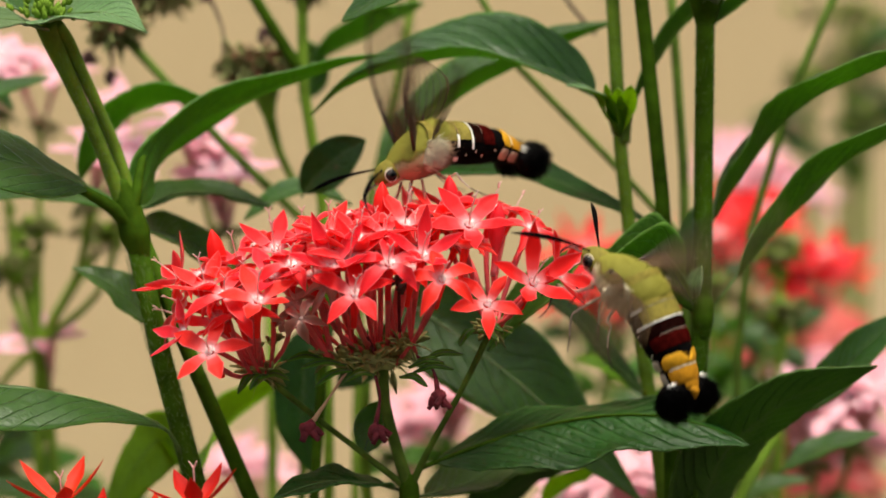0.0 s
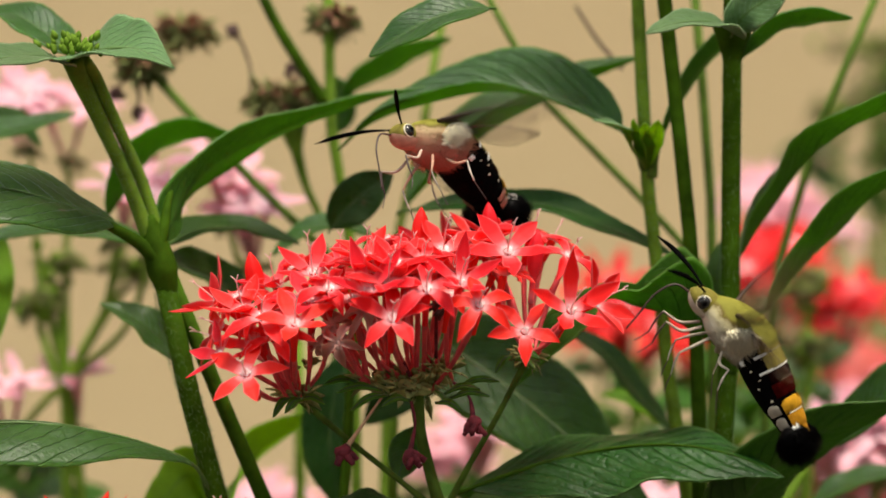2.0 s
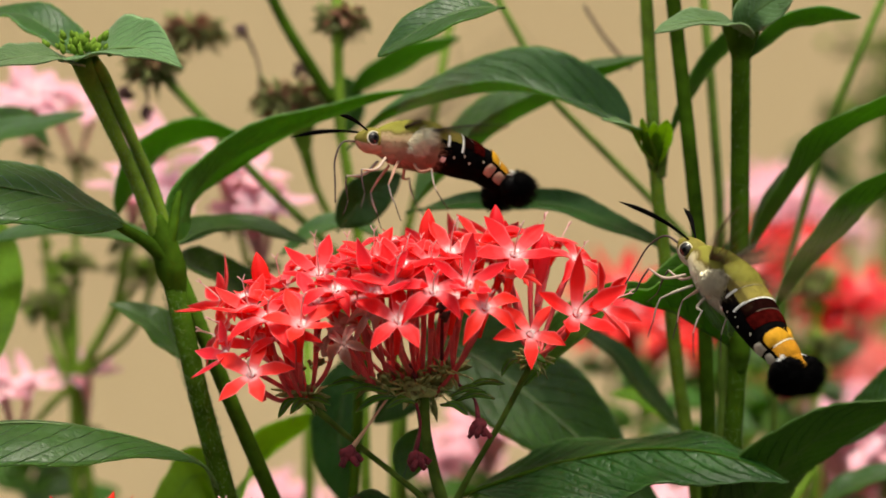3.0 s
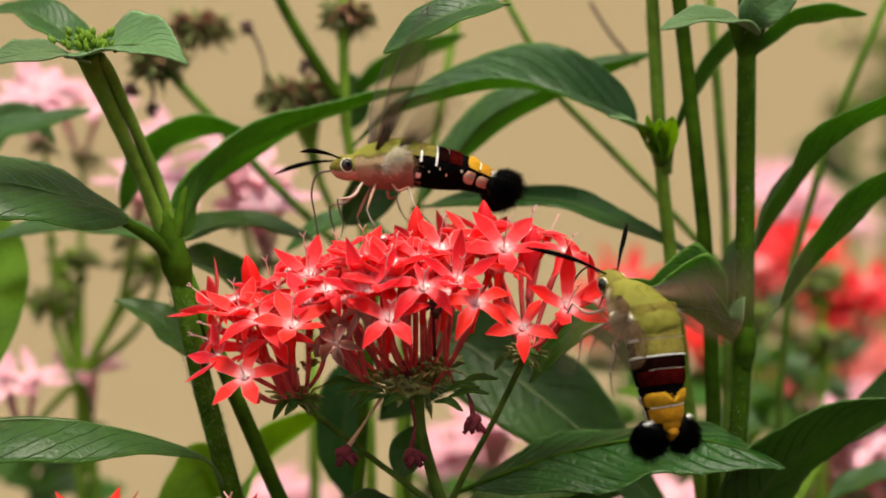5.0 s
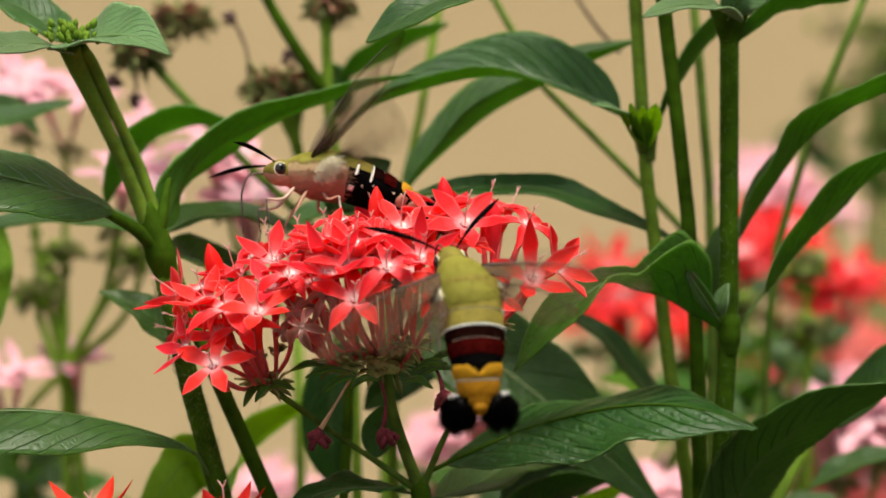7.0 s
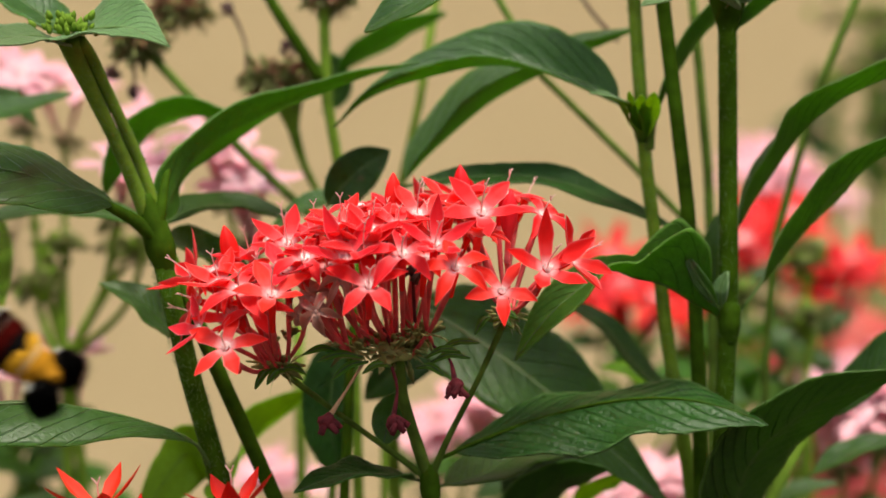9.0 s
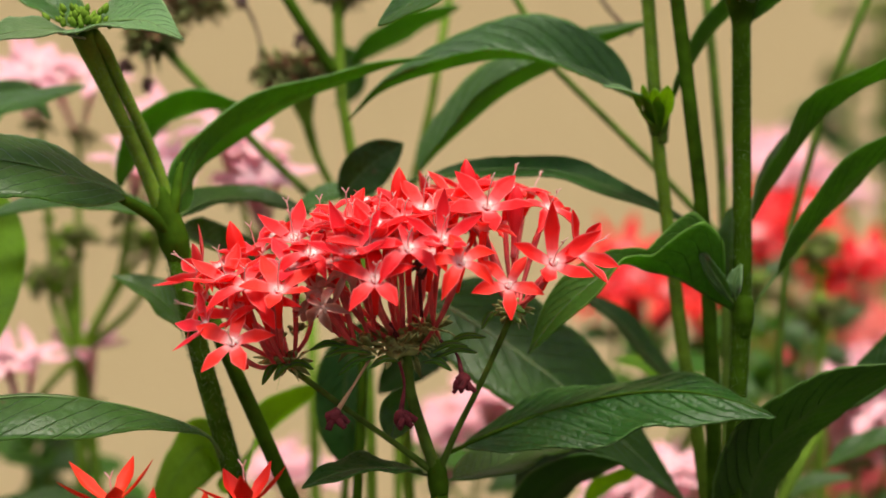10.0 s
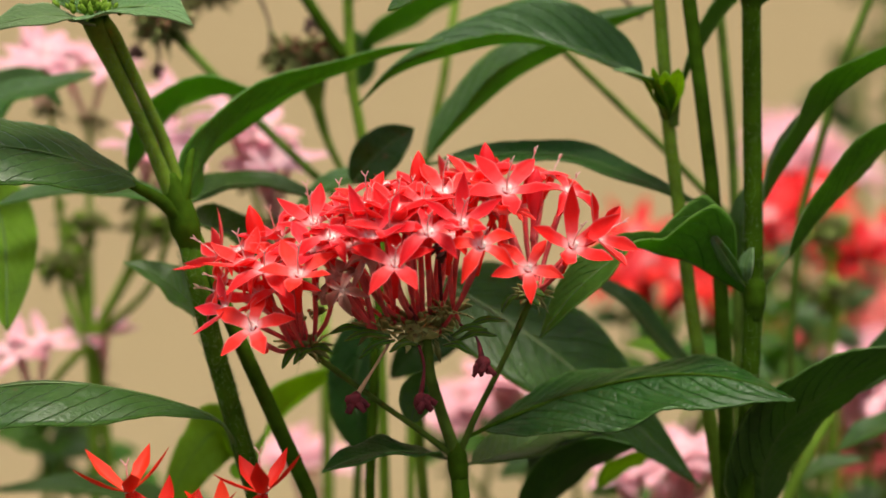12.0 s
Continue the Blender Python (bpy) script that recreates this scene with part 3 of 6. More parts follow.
# ---- the red flower head with its stem and leaves ----
def red_plant():
    rnd = random.Random(3)
    plant = thing("flowering_plant", (0.0, 0.0, 0.0), "red star-flowered plant with one broad flower head and glossy leaves", "plant")
    fork = (-0.24, 1.00, 55.87)
    stem("stem", [(0.05, 0.9, -6.0), (0.3, 1.0, 25.0), (0.06, 1.00, 51.32), (-0.09, 1.00, 54.76), fork], [0.26, 0.22, 0.18, 0.16], STEM, plant)
    left_end, mid_end, right_end = (-2.93, 0.30, 57.85), (-0.85, 0.60, 58.15), (1.09, 0.20, 58.79)
    stem("branch", [fork, (-0.85, 0.90, 56.33), (-1.85, 0.70, 57.04), (-2.55, 0.40, 57.57), left_end], [0.070, 0.052, 0.050, 0.060], BRANCH, plant)
    stem("branch", [fork, (-0.49, 0.90, 56.58), (-0.73, 0.70, 57.39), mid_end], [0.125, 0.105, 0.10, 0.14], BRANCH, plant)
    stem("branch", [fork, (0.06, 0.80, 56.58), (0.61, 0.40, 57.70), right_end], [0.070, 0.056, 0.052, 0.060], BRANCH, plant)
    stem("node", [(-0.20, 1.00, 55.50), (-0.23, 1.00, 55.72), (-0.25, 1.00, 55.95), (-0.27, 1.00, 56.15)], [0.16, 0.19, 0.18, 0.12], STEM, plant, n=12, sides=14)
    # leaves
    leaf("leaf", [(-0.09, 1.00, 56.25), (0.67, 1.30, 56.58), (1.79, 1.50, 57.00), (3.11, 1.50, 57.31), (4.21, 1.30, 57.36), (5.12, 1.10, 57.18), (5.80, 1.00, 56.92)], 1.22,
         (0.0, -0.40, 0.92), (0.05, -0.42, 0.9), plant, "large glossy dark green leaf with quilted veins", downy=4, fold=-0.20, wave=0.08, n=150, m=16, tops=SHADED_TOP, under=SHADED_UNDER, seed=1, curl=0.0, quilt=0.11, rib_mat=STEM, shape=(0.85, 0.95))
    leaf("leaf", [(-0.39, 1.20, 55.86), (-1.05, 0.60, 56.01), (-1.84, 0.20, 55.98), (-2.64, 0.00, 55.69)], 0.48, (0, -0.25, 1), (0, -0.35, 0.9), plant, "narrow dark green leaf", wave=0.12, tops=SHADED_TOP, under=SHADED_UNDER, seed=2)
    leaf("leaf", [(-0.83, 1.20, 57.48), (-0.95, 1.30, 57.02), (-1.09, 1.20, 56.47)], 0.32, (0.1, -1, 0.2), (0.1, -1, 0.1), plant, fold=0.1, n=24, m=4, seed=3)
    leaf("leaf", [(-0.09, 1.60, 55.74), (0.78, 2.60, 55.96), (1.51, 3.40, 56.29), (2.35, 3.80, 56.27)], 0.55, (0, -0.5, 0.8), (0, -0.5, 0.8), plant, seed=4, quilt=0.04)
    # the umbel's green cushion
    bm = bmesh.new()
    sepals(bm, left_end, 0.26, 46, rnd, 0.3)
    sepals(bm, (-2.85, 0.40, 58.40), 0.2, 12, rnd, 0.2)
    tagged(part("calyx_tuft", bm, SEPAL, plant), kind="stuff")
    bm = bmesh.new()
    sepals(bm, mid_end, 0.60, 70, rnd, 0.30)
    sepals(bm, (-1.64, 0.20, 58.21), 0.3, 44, rnd, 0.28)
    sepals(bm, (-0.44, 0.20, 58.46), 0.45, 44, rnd, 0.28)
    tagged(part("calyx_tuft", bm, SEPAL, plant), kind="stuff")
    bm = bmesh.new()
    sepals(bm, right_end, 0.2, 40, rnd, 0.28)
    tagged(part("calyx_tuft", bm, SEPAL, plant), kind="stuff")
    for spot, r in ((left_end, 0.13), (mid_end, 0.25), (right_end, 0.13), ((-1.70, 0.50, 58.15), 0.15), ((-0.39, 0.50, 58.40), 0.17)):
        bm = bmesh.new()
        bmesh.ops.create_icosphere(bm, subdivisions=3, radius=r * CM, matrix=Matrix.Translation(vec(spot)) @ Matrix.Diagonal((1.2, 1.1, 0.8, 1)))
        for v in bm.verts:
            v.co += Vector((noise.noise(v.co * 500), 0, noise.noise(v.co * 500 + Vector((4, 0, 0))))) * 0.08 * CM
        part("receptacle", bm, SEPAL, plant)
    # narrow bracts that hang round the cushion
    for k, (a, b) in enumerate((((-1.44, -0.10, 58.09), (-2.23, -0.50, 58.02)), ((-1.34, -0.20, 58.01), (-1.98, -0.40, 57.70)), ((-1.84, 0.10, 58.16), (-2.48, -0.40, 58.14)), ((-0.94, -0.30, 57.94), (-1.43, -0.60, 57.82)), ((-0.34, -0.20, 58.09), (0.28, -0.50, 58.22)), ((-0.24, -0.10, 58.01), (0.46, -0.30, 58.10)), ((-0.49, -0.30, 57.92), (0.01, -0.50, 57.78)), ((-0.14, 0.10, 58.19), (0.61, -0.20, 58.37)), ((-3.04, -0.10, 57.86), (-3.33, -0.40, 57.52)), ((-2.83, -0.20, 57.86), (-3.12, -0.50, 57.60)), ((-2.94, 0.00, 57.81), (-2.43, -0.30, 57.80)), ((0.86, 0.00, 58.76), (1.21, -0.30, 58.63)), ((0.81, -0.10, 58.81), (0.54, -0.40, 58.52)), ((0.91, 0.10, 58.81), (1.31, -0.10, 58.79)))):
        p, q = Vector(a), Vector(b)
        leaf("bract", [tuple(p), tuple((p + q) / 2 + Vector((0, -0.05, 0.10))), tuple(q)], 0.065, (0.1 * (k % 3 - 1), -0.6, 0.7), (0, -0.8, 0.4), plant, tops=LEAF_UNDER, under=LEAF_UNDER, n=12, m=3, seed=200 + k, fold=0.3)
    # stars: place, the way they look, turn, size
    L, M, R = (left_end, mid_end, right_end)
    made = []

    def put_stars(root, spread, rows):
        for at, face, spin, size in rows:
            r = Vector(root) + Vector((rnd.uniform(-0.25, 0.25), rnd.uniform(-0.2, 0.2), rnd.uniform(-0.05, 0.15))) * spread
            if root is M:
                r.x += 0.42 * (at[0] - mid_end[0])
            made.append(floret(plant, at, face, spin, size, r, STARS, len(made), len(made) % 5 != 1))

    put_stars(L, 0.8, (
        ((-3.83, -1.40, 58.29), (-0.25, -0.78, 0.50), 18, 0.99), ((-4.36, -0.60, 58.57), (-0.8, -0.40, 0.40), 50, 0.79),
        ((-3.60, -1.20, 59.30), (-0.1, -0.60, 0.75), 10, 0.97), ((-3.01, -1.50, 59.22), (0.0, -0.60, 0.75), 40, 0.97),
        ((-4.40, 0.20, 59.06), (-0.9, -0.20, 0.30), 12, 0.88), ((-4.52, 0.60, 59.51), (-0.85, -0.10, 0.60), 30, 0.84),
        ((-4.12, 0.00, 59.63), (-0.5, -0.35, 0.80), 5, 0.88)))
    put_stars(L, 0.8, (
        ((-3.45, 0.30, 59.86), (-0.3, -0.35, 0.90), 25, 0.88), ((-4.59, 1.20, 58.85), (-0.90, 0.10, 0.20), 40, 0.88),
        ((-3.97, -0.50, 59.41), (-0.3, -0.4, 0.85), 33, 0.95), ((-3.36, -1.00, 58.97), (-0.2, -0.6, 0.7), 12, 0.85),
        ((-2.81, -0.90, 59.63), (-0.1, -0.5, 0.8), 50, 0.95), ((-3.28, -0.40, 59.53), (-0.2, -0.45, 0.85), 25, 0.92),
        ((-3.74, -0.50, 58.82), (-0.4, -0.6, 0.5), 60, 0.85)))
    put_stars(M, 1.9, (
        ((-2.47, -0.90, 59.86), (-0.1, -0.55, 0.8), 8, 0.95), ((-1.42, -1.20, 60.01), (0.0, -0.6, 0.75), 40, 0.95),
        ((-0.32, -1.00, 59.86), (0.1, -0.5, 0.8), 62, 0.9), ((-2.79, -0.10, 60.13), (-0.15, -0.60, 0.80), 20, 0.92),
        ((-3.22, 0.80, 60.16), (-0.5, -0.20, 0.80), 55, 0.84), ((-2.31, 0.20, 60.31), (-0.1, -0.30, 0.95), 35, 0.88),
        ((-1.32, -1.80, 59.40), (0.0, -0.78, 0.67), 15, 1.04)))
    put_stars(M, 1.9, (
        ((-1.77, -1.30, 59.89), (-0.05, -0.60, 0.75), 50, 0.97), ((-0.75, -1.60, 59.95), (0.0, -0.78, 0.82), 22, 1.01),
        ((-1.83, -0.40, 60.43), (-0.1, -0.40, 0.90), 5, 0.92), ((-2.07, -0.80, 59.71), (-0.2, -0.45, 0.85), 28, 0.97),
        ((-1.28, -0.90, 60.36), (0.05, -0.50, 0.85), 60, 0.88), ((-1.53, 0.50, 60.81), (0.0, -0.15, 1.00), 10, 0.88),
        ((-0.49, -0.30, 60.66), (0.05, -0.50, 0.85), 44, 0.97)))
    put_stars(M, 1.9, (
        ((-0.83, -0.80, 60.46), (0.0, -0.45, 0.90), 2, 0.88), ((-0.17, -1.30, 60.11), (0.1, -0.70, 0.65), 16, 0.88),
        ((0.19, -1.70, 59.71), (0.1, -0.78, 0.62), 30, 0.95), ((0.06, 0.50, 60.86), (0.15, -0.20, 1.00), 33, 0.88),
        ((-2.26, 0.80, 60.01), (-0.2, -0.20, 1.00), 15, 0.88), ((-1.05, 0.90, 60.67), (0, -0.10, 1.00), 40, 0.88),
        ((-0.40, 1.30, 60.92), (0.1, 0.10, 1.00), 0, 0.88)))
    put_stars(R, 0.8, (
        ((0.64, -0.70, 60.69), (0.1, -0.70, 0.70), 55, 1.07), ((1.00, -1.30, 59.30), (0.0, -0.78, 0.50), 54, 0.92),
        ((1.80, -1.00, 59.71), (0.2, -0.78, 0.50), 24, 1.04), ((1.75, 0.30, 60.66), (0.35, -0.40, 0.80), 12, 0.88),
        ((2.27, -0.40, 59.86), (0.75, -0.45, 0.40), 40, 0.95), ((1.07, 0.80, 61.02), (0.2, -0.20, 0.95), 25, 1.01),
        ((0.31, 1.20, 60.97), (0.1, 0.00, 1.00), 50, 0.88), ((1.48, 1.50, 60.97), (0.4, 0.10, 0.90), 5, 0.88)))
    # stars on the far side of the head
    for k in range(7):
        a = rnd.uniform(-1, 0.5)
        at = (a * 2.4 - 0.6, rnd.uniform(1.2, 2.6), 60.2 + 0.62 * (1 - a * a) + 0.22 * a + rnd.uniform(-0.5, 0.1))
        floret(plant, at, (a * 0.6, 0.35, 0.8), rnd.uniform(0, 72), 0.88, Vector(mid_end) + Vector((a * 0.9, 0.4, 0.1)), STARS, k, k % 2 == 0)
    # stars that look up between the others
    for k in range(18):
        a = rnd.uniform(-1, 0.62)
        at = (a * 2.9 - 0.95, rnd.uniform(-0.9, 1.0), 60.0 + 0.85 * (1 - a * a) + 0.42 * a + rnd.uniform(-0.75, 0.1))
        root = Vector(left_end) if a < -0.55 else Vector(mid_end) + Vector((a * 1.0, 0.2, 0.1))
        floret(plant, at, (a * 0.5 + rnd.uniform(-0.2, 0.2), rnd.uniform(-0.5, 0.0), 0.85), rnd.uniform(0, 72), 0.86, root, STARS, k + 3, k % 2 == 0, tubes=k % 3 == 0)
    # closed buds
    for at, root, tilt in (((-0.94, 0.20, 60.96), M, (0.02, 0, 1)), ((1.14, 0.00, 60.66), R, (0.05, -0.05, 1)), ((-3.83, 0.20, 60.01), L, (-0.25, -0.1, 1)),
                           ((0.54, 0.80, 60.49), R, (-0.1, 0, 1)), ((0.31, 0.60, 61.12), R, (-0.15, 0, 1))):
        set_flower("bud", BUD, facing(vec(at), tilt, 20, 1.0), plant, "closed red bud")
        bm = bmesh.new()
        tube(bm, [vec(at) - Vector(tilt).normalized() * 0.85 * CM, (vec(at) + vec(root)) / 2, vec(root)], [0.055 * CM, 0.05 * CM], 8, 7)
        part("flower_tube", bm, TUBE, plant)
    # faded and dead flowers
    for k, (at, face, size) in enumerate((((-2.25, -1.30, 58.90), (-0.1, -0.9, 0.1), 0.72), ((-1.87, -1.00, 59.42), (0.2, -0.7, 0.5), 0.6), ((-2.37, -0.70, 59.20), (-0.4, -0.7, 0.3), 0.6), ((-2.62, -0.60, 58.82), (-0.3, -0.8, -0.3), 0.5))):
        set_flower("faded_flower", STARS_FADED[k % 2], facing(vec(at), face, 20 * k, size), plant, "shrivelled pinkish faded flower")
        bm = bmesh.new()
        tube(bm, [vec(at) - Vector(face).normalized() * 0.3 * CM, vec((-1.69, 0.20, 58.13))], [0.055 * CM, 0.05 * CM], 6, 6)
        part("flower_tube", bm, TUBE, plant)
    for at, root, mat in (((-2.05, -0.60, 56.98), (-1.44, -0.20, 57.96), DRY), ((-0.89, -0.30, 56.97), (-0.92, 0.00, 57.91), WITHERED), ((0.21, -0.50, 57.62), (-0.19, 0.00, 58.29), WITHERED)):
        bm = bmesh.new()
        crumpled(bm, at, 0.3, rnd, 9)
        part("dead_flower", bm, WITHERED, plant, "dark shrivelled dead flower hanging down")
        bm = bmesh.new()
        a, b = vec(root), vec(at)
        tube(bm, [a, (a + b) / 2 + Vector((0.08, 0, 0.12)) * CM, b], [0.03 * CM, 0.026 * CM, 0.06 * CM], 8, 6)
        part("dead_stalk", bm, mat, plant)
    for a, b in (((0.16, -0.80, 59.41), (-0.29, 0.10, 58.51)), ((-0.57, -0.50, 59.61), (-0.52, 0.10, 58.71)), ((-1.44, 0.00, 59.21), (-0.94, 0.30, 58.30))):
        bm = bmesh.new()
        tube(bm, [vec(a), vec(b)], [0.03 * CM, 0.035 * CM], 6, 5, True, 0.4)
        part("bare_stalk", bm, WITHERED, plant, "dark bare flower stalk")
    bm = bmesh.new()
    crumpled(bm, (-0.52, -0.40, 59.63), 0.3, rnd, 5)
    part("dead_flower", bm, BROWN, plant)
    return plant


def small_red_plant():
    plant = thing("flowering_plant", (-5.0, -1.5, 0.0), "low plant with upright scarlet star flowers", "plant")
    root = (-4.99, -1.00, 54.37)
    stem("stem", [(-5.0, -1.5, -3.0), (-5.0, -1.4, 30.0), root], [0.2, 0.16, 0.14], STEM, plant)
    for k, (at, face, spin) in enumerate((((-6.03, -1.50, 55.55), (-0.18, -0.2, 0.95), 30), ((-3.70, -1.50, 55.52), (-0.12, -0.2, 0.95), 8))):
        floret(plant, at, face, spin, 1.12, root, STARS_SCARLET, k)
    for at, face in (((-4.92, -0.50, 54.84), (0, -0.2, 1)), ((-5.46, -1.50, 54.99), (-0.1, -0.5, 1)), ((-4.37, -1.60, 54.94), (0.1, -0.5, 1))):
        floret(plant, at, face, 10, 1.0, root, STARS_SCARLET, 1, False)
    bm = bmesh.new()
    sepals(bm, root, 0.5, 60, random.Random(8))
    tagged(part("calyx_tuft", bm, SEPAL, plant), kind="stuff")
    return plant


# ---- the plant with the long arching leaf ----
def left_plant():
    plant = thing("leafy_plant", (-3.0, 2.0, 0.0), "tall green plant with a budding top and long arching leaves", "plant")
    stem("stem", [(-3.0, 2.0, -4.0), (-3.20, 2.00, 49.20), (-3.90, 1.60, 55.34), (-4.41, 1.50, 57.12), (-4.91, 1.50, 58.79), (-5.24, 1.50, 60.37)], [0.26, 0.22, 0.2, 0.19], STEM, plant)
    stem("stem", [(-2.6, 2.4, -4.0), (-2.19, 2.20, 50.20), (-3.00, 1.90, 55.42), (-3.60, 1.80, 56.75), (-4.27, 1.80, 58.13), (-5.08, 1.60, 60.07)], [0.2, 0.17, 0.15, 0.14], STEM, plant)
    stem("stem", [(-5.30, 1.50, 60.37), (-5.77, 1.40, 61.53), (-6.26, 1.20, 62.59), (-6.63, 1.00, 63.36), (-6.77, 0.70, 63.72)], [0.15, 0.13, 0.12, 0.15, 0.2], STEM_PALE, plant)
    stem("stem", [(-5.16, 1.60, 60.37), (-5.52, 1.50, 61.53), (-6.02, 1.30, 62.64), (-6.41, 1.10, 63.45), (-6.61, 0.80, 63.72)], [0.13, 0.11, 0.10, 0.11, 0.15], STEM_PALE, plant)
    stem("node", [(-5.01, 1.50, 59.50), (-5.16, 1.50, 60.09), (-5.30, 1.50, 60.54), (-5.42, 1.50, 60.97)], [0.15, 0.29, 0.25, 0.12], STEM, plant, n=14, sides=14)
    stem("petiole", [(-5.19, 1.40, 60.16), (-5.59, 1.30, 60.50), (-6.01, 1.20, 60.74), (-6.50, 1.00, 60.97)], [0.15, 0.12, 0.09, 0.06], STEM, plant, n=14)
    stem("petiole", [(-5.21, 1.40, 60.37), (-5.12, 1.50, 60.82), (-5.08, 1.70, 61.18), (-5.02, 2.00, 61.54)], [0.14, 0.10, 0.08, 0.05], STEM, plant, n=14)
    stem_hairs([(-5.30, 1.50, 60.37), (-5.77, 1.40, 61.53), (-6.26, 1.20, 62.59), (-6.63, 1.00, 63.36)], 0.125, plant, 1500, 71)
    stem_hairs([(-5.16, 1.60, 60.37), (-5.52, 1.50, 61.53), (-6.02, 1.30, 62.64), (-6.41, 1.10, 63.45)], 0.105, plant, 1200, 72)
    stem_hairs([(-3.90, 1.60, 55.34), (-4.41, 1.50, 57.12), (-4.91, 1.50, 58.79), (-5.24, 1.50, 60.37)], 0.195, plant, 2200, 73)
    leaf("leaf", [(-5.16, 1.60, 60.44), (-4.92, 2.00, 61.18), (-4.34, 2.80, 61.94), (-3.40, 3.20, 62.49), (-1.90, 3.40, 63.11), (-0.50, 3.40, 63.46)], 0.52,
         (-0.4, 0.75, 0.45), (-0.1, 0.1, 0.95), plant, "long arching green leaf", downy=4, fold=0.3, wave=0.10, shape=(0.45, 1.0), n=80, m=8, seed=5, curl=0.1, petiole=0.02, quilt=0.10)
    leaf("leaf", [(-5.37, 1.50, 60.29), (-6.01, 1.20, 60.84), (-6.79, 0.80, 61.12), (-7.97, 0.40, 61.42), (-9.26, 0.20, 61.46), (-10.56, 0.20, 61.21)], 1.05, (0.1, -0.55, 0.8), (0.0, -0.55, 0.8), plant, "downy green leaf", downy=4, fold=0.15, n=64, m=8, seed=6, curl=0.2, petiole=0.14, shape=(0.8, 0.8))
    leaf("leaf", [(-4.16, 1.50, 55.97), (-4.49, 1.20, 56.52), (-5.38, 0.80, 56.91), (-6.56, 0.30, 57.18), (-7.84, 0.00, 57.25), (-9.74, 0.00, 56.91)], 1.10, (-0.05, -0.16, 0.97), (0.0, -0.36, 0.92), plant, "dark green leaf with a scarred edge", downy=4, fold=-0.15, n=80, m=9, quilt=0.03, under=LEAF_UNDER, seed=7, curl=0.25, petiole=0.10, shape=(1.25, 0.7))
    leaf("leaf", [(-4.81, 6.00, 54.50), (-6.14, 7.00, 54.82), (-7.50, 8.00, 55.01), (-9.22, 8.00, 54.99)], 0.55, (0.0, -0.3, 0.95), (0.0, -0.3, 0.9), plant, "dark green leaf in the shade", tops=SHADED_TOP, under=SHADED_UNDER, seed=18)
    leaf("young_leaf", [(-6.77, 0.80, 63.78), (-6.21, 0.30, 63.90), (-5.58, -0.10, 63.89), (-4.90, -0.40, 63.58)], 0.95, (0.06, -0.55, 0.82), (0.0, -0.45, 0.88), plant, "pale green downy young leaf", downy=5, tops=LEAF_YOUNG, under=LEAF_YOUNG, shape=(0.45, 1.25), petiole=0.0, fold=0.30, wave=0.05, seed=8, quilt=0.05)
    leaf("young_leaf", [(-6.69, 0.80, 63.60), (-7.25, 0.20, 63.76), (-7.82, -0.20, 63.72), (-8.51, -0.30, 63.55)], 0.5, (0.0, -0.40, 0.9), (0.0, -0.4, 0.9), plant, "pale green downy young leaf", downy=5, tops=LEAF_YOUNG, under=LEAF_YOUNG, shape=(0.8, 0.6), petiole=0.0, fold=0.15, seed=9, quilt=0.025)
    leaf("young_leaf", [(-6.75, 1.60, 63.77), (-7.30, 2.20, 64.20), (-7.94, 2.60, 64.58), (-8.69, 3.00, 64.65)], 0.5, (0.0, -0.4, 0.9), (0.0, -0.4, 0.8), plant, tops=LEAF_TOP, seed=10)
    rnd = random.Random(12)
    bm = bmesh.new()
    tube(bm, [vec(p) for p in ((0, 0, 0), (0, 0, 0.12), (0, 0, 0.20), (0, 0, 0.27))], [0.05 * CM, 0.092 * CM, 0.075 * CM, 0.02 * CM], 7, 7)
    green_bud = mesh_of("bud", bm, STEM_PALE)
    for _ in range(60):
        d = Vector((rnd.gauss(0, 0.5), rnd.gauss(0, 0.45), 0))
        at = vec((-6.72, 0.50, 63.97)) + (d * 0.5 + Vector((0, 0, rnd.uniform(-0.2, 0.12)))) * CM
        set_flower("bud", green_bud, facing(at, (d.x * 0.7, d.y * 0.7, 1), 0, rnd.uniform(0.45, 0.7)), plant)
    leaf("leaf", [(-4.80, 3.00, 58.36), (-5.24, 3.00, 58.77), (-5.71, 3.00, 59.13), (-6.34, 3.00, 59.39)], 0.50, (0.05, -0.50, 0.86), (0.1, -0.5, 0.85), plant, "grey-green leaf", seed=11, shape=(0.5, 1.1), quilt=0.03)
    leaf("leaf", [(-6.45, 5.00, 60.80), (-5.97, 5.00, 61.80), (-5.19, 5.00, 62.48), (-3.82, 5.00, 62.48)], 0.6, (-0.5, 0.3, 0.6), (0, 0.3, 1), plant, "dark green leaf", seed=12)
    leaf("leaf", [(-5.22, 2.50, 60.42), (-4.49, 3.50, 60.79), (-3.68, 4.00, 60.79), (-2.75, 4.00, 60.55)], 0.45, (0, -0.4, 1), (0, -0.4, 1), plant, "dark green leaf", tops=SHADED_TOP, under=SHADED_UNDER, seed=13)
    leaf("leaf", [(-5.35, 2.50, 60.42), (-6.59, 4.00, 60.69), (-7.77, 4.50, 60.69), (-8.82, 4.50, 60.43)], 0.42, (0, -0.5, 1), (0, -0.5, 1), plant, "dark green leaf", seed=14)
    leaf("leaf", [(-5.04, 2.50, 60.11), (-4.60, 3.50, 60.01), (-4.10, 4.00, 59.80), (-3.58, 4.00, 59.39)], 0.5, (0.2, -0.7, 0.6), (0.2, -0.7, 0.6), plant, "dark green leaf", seed=15)
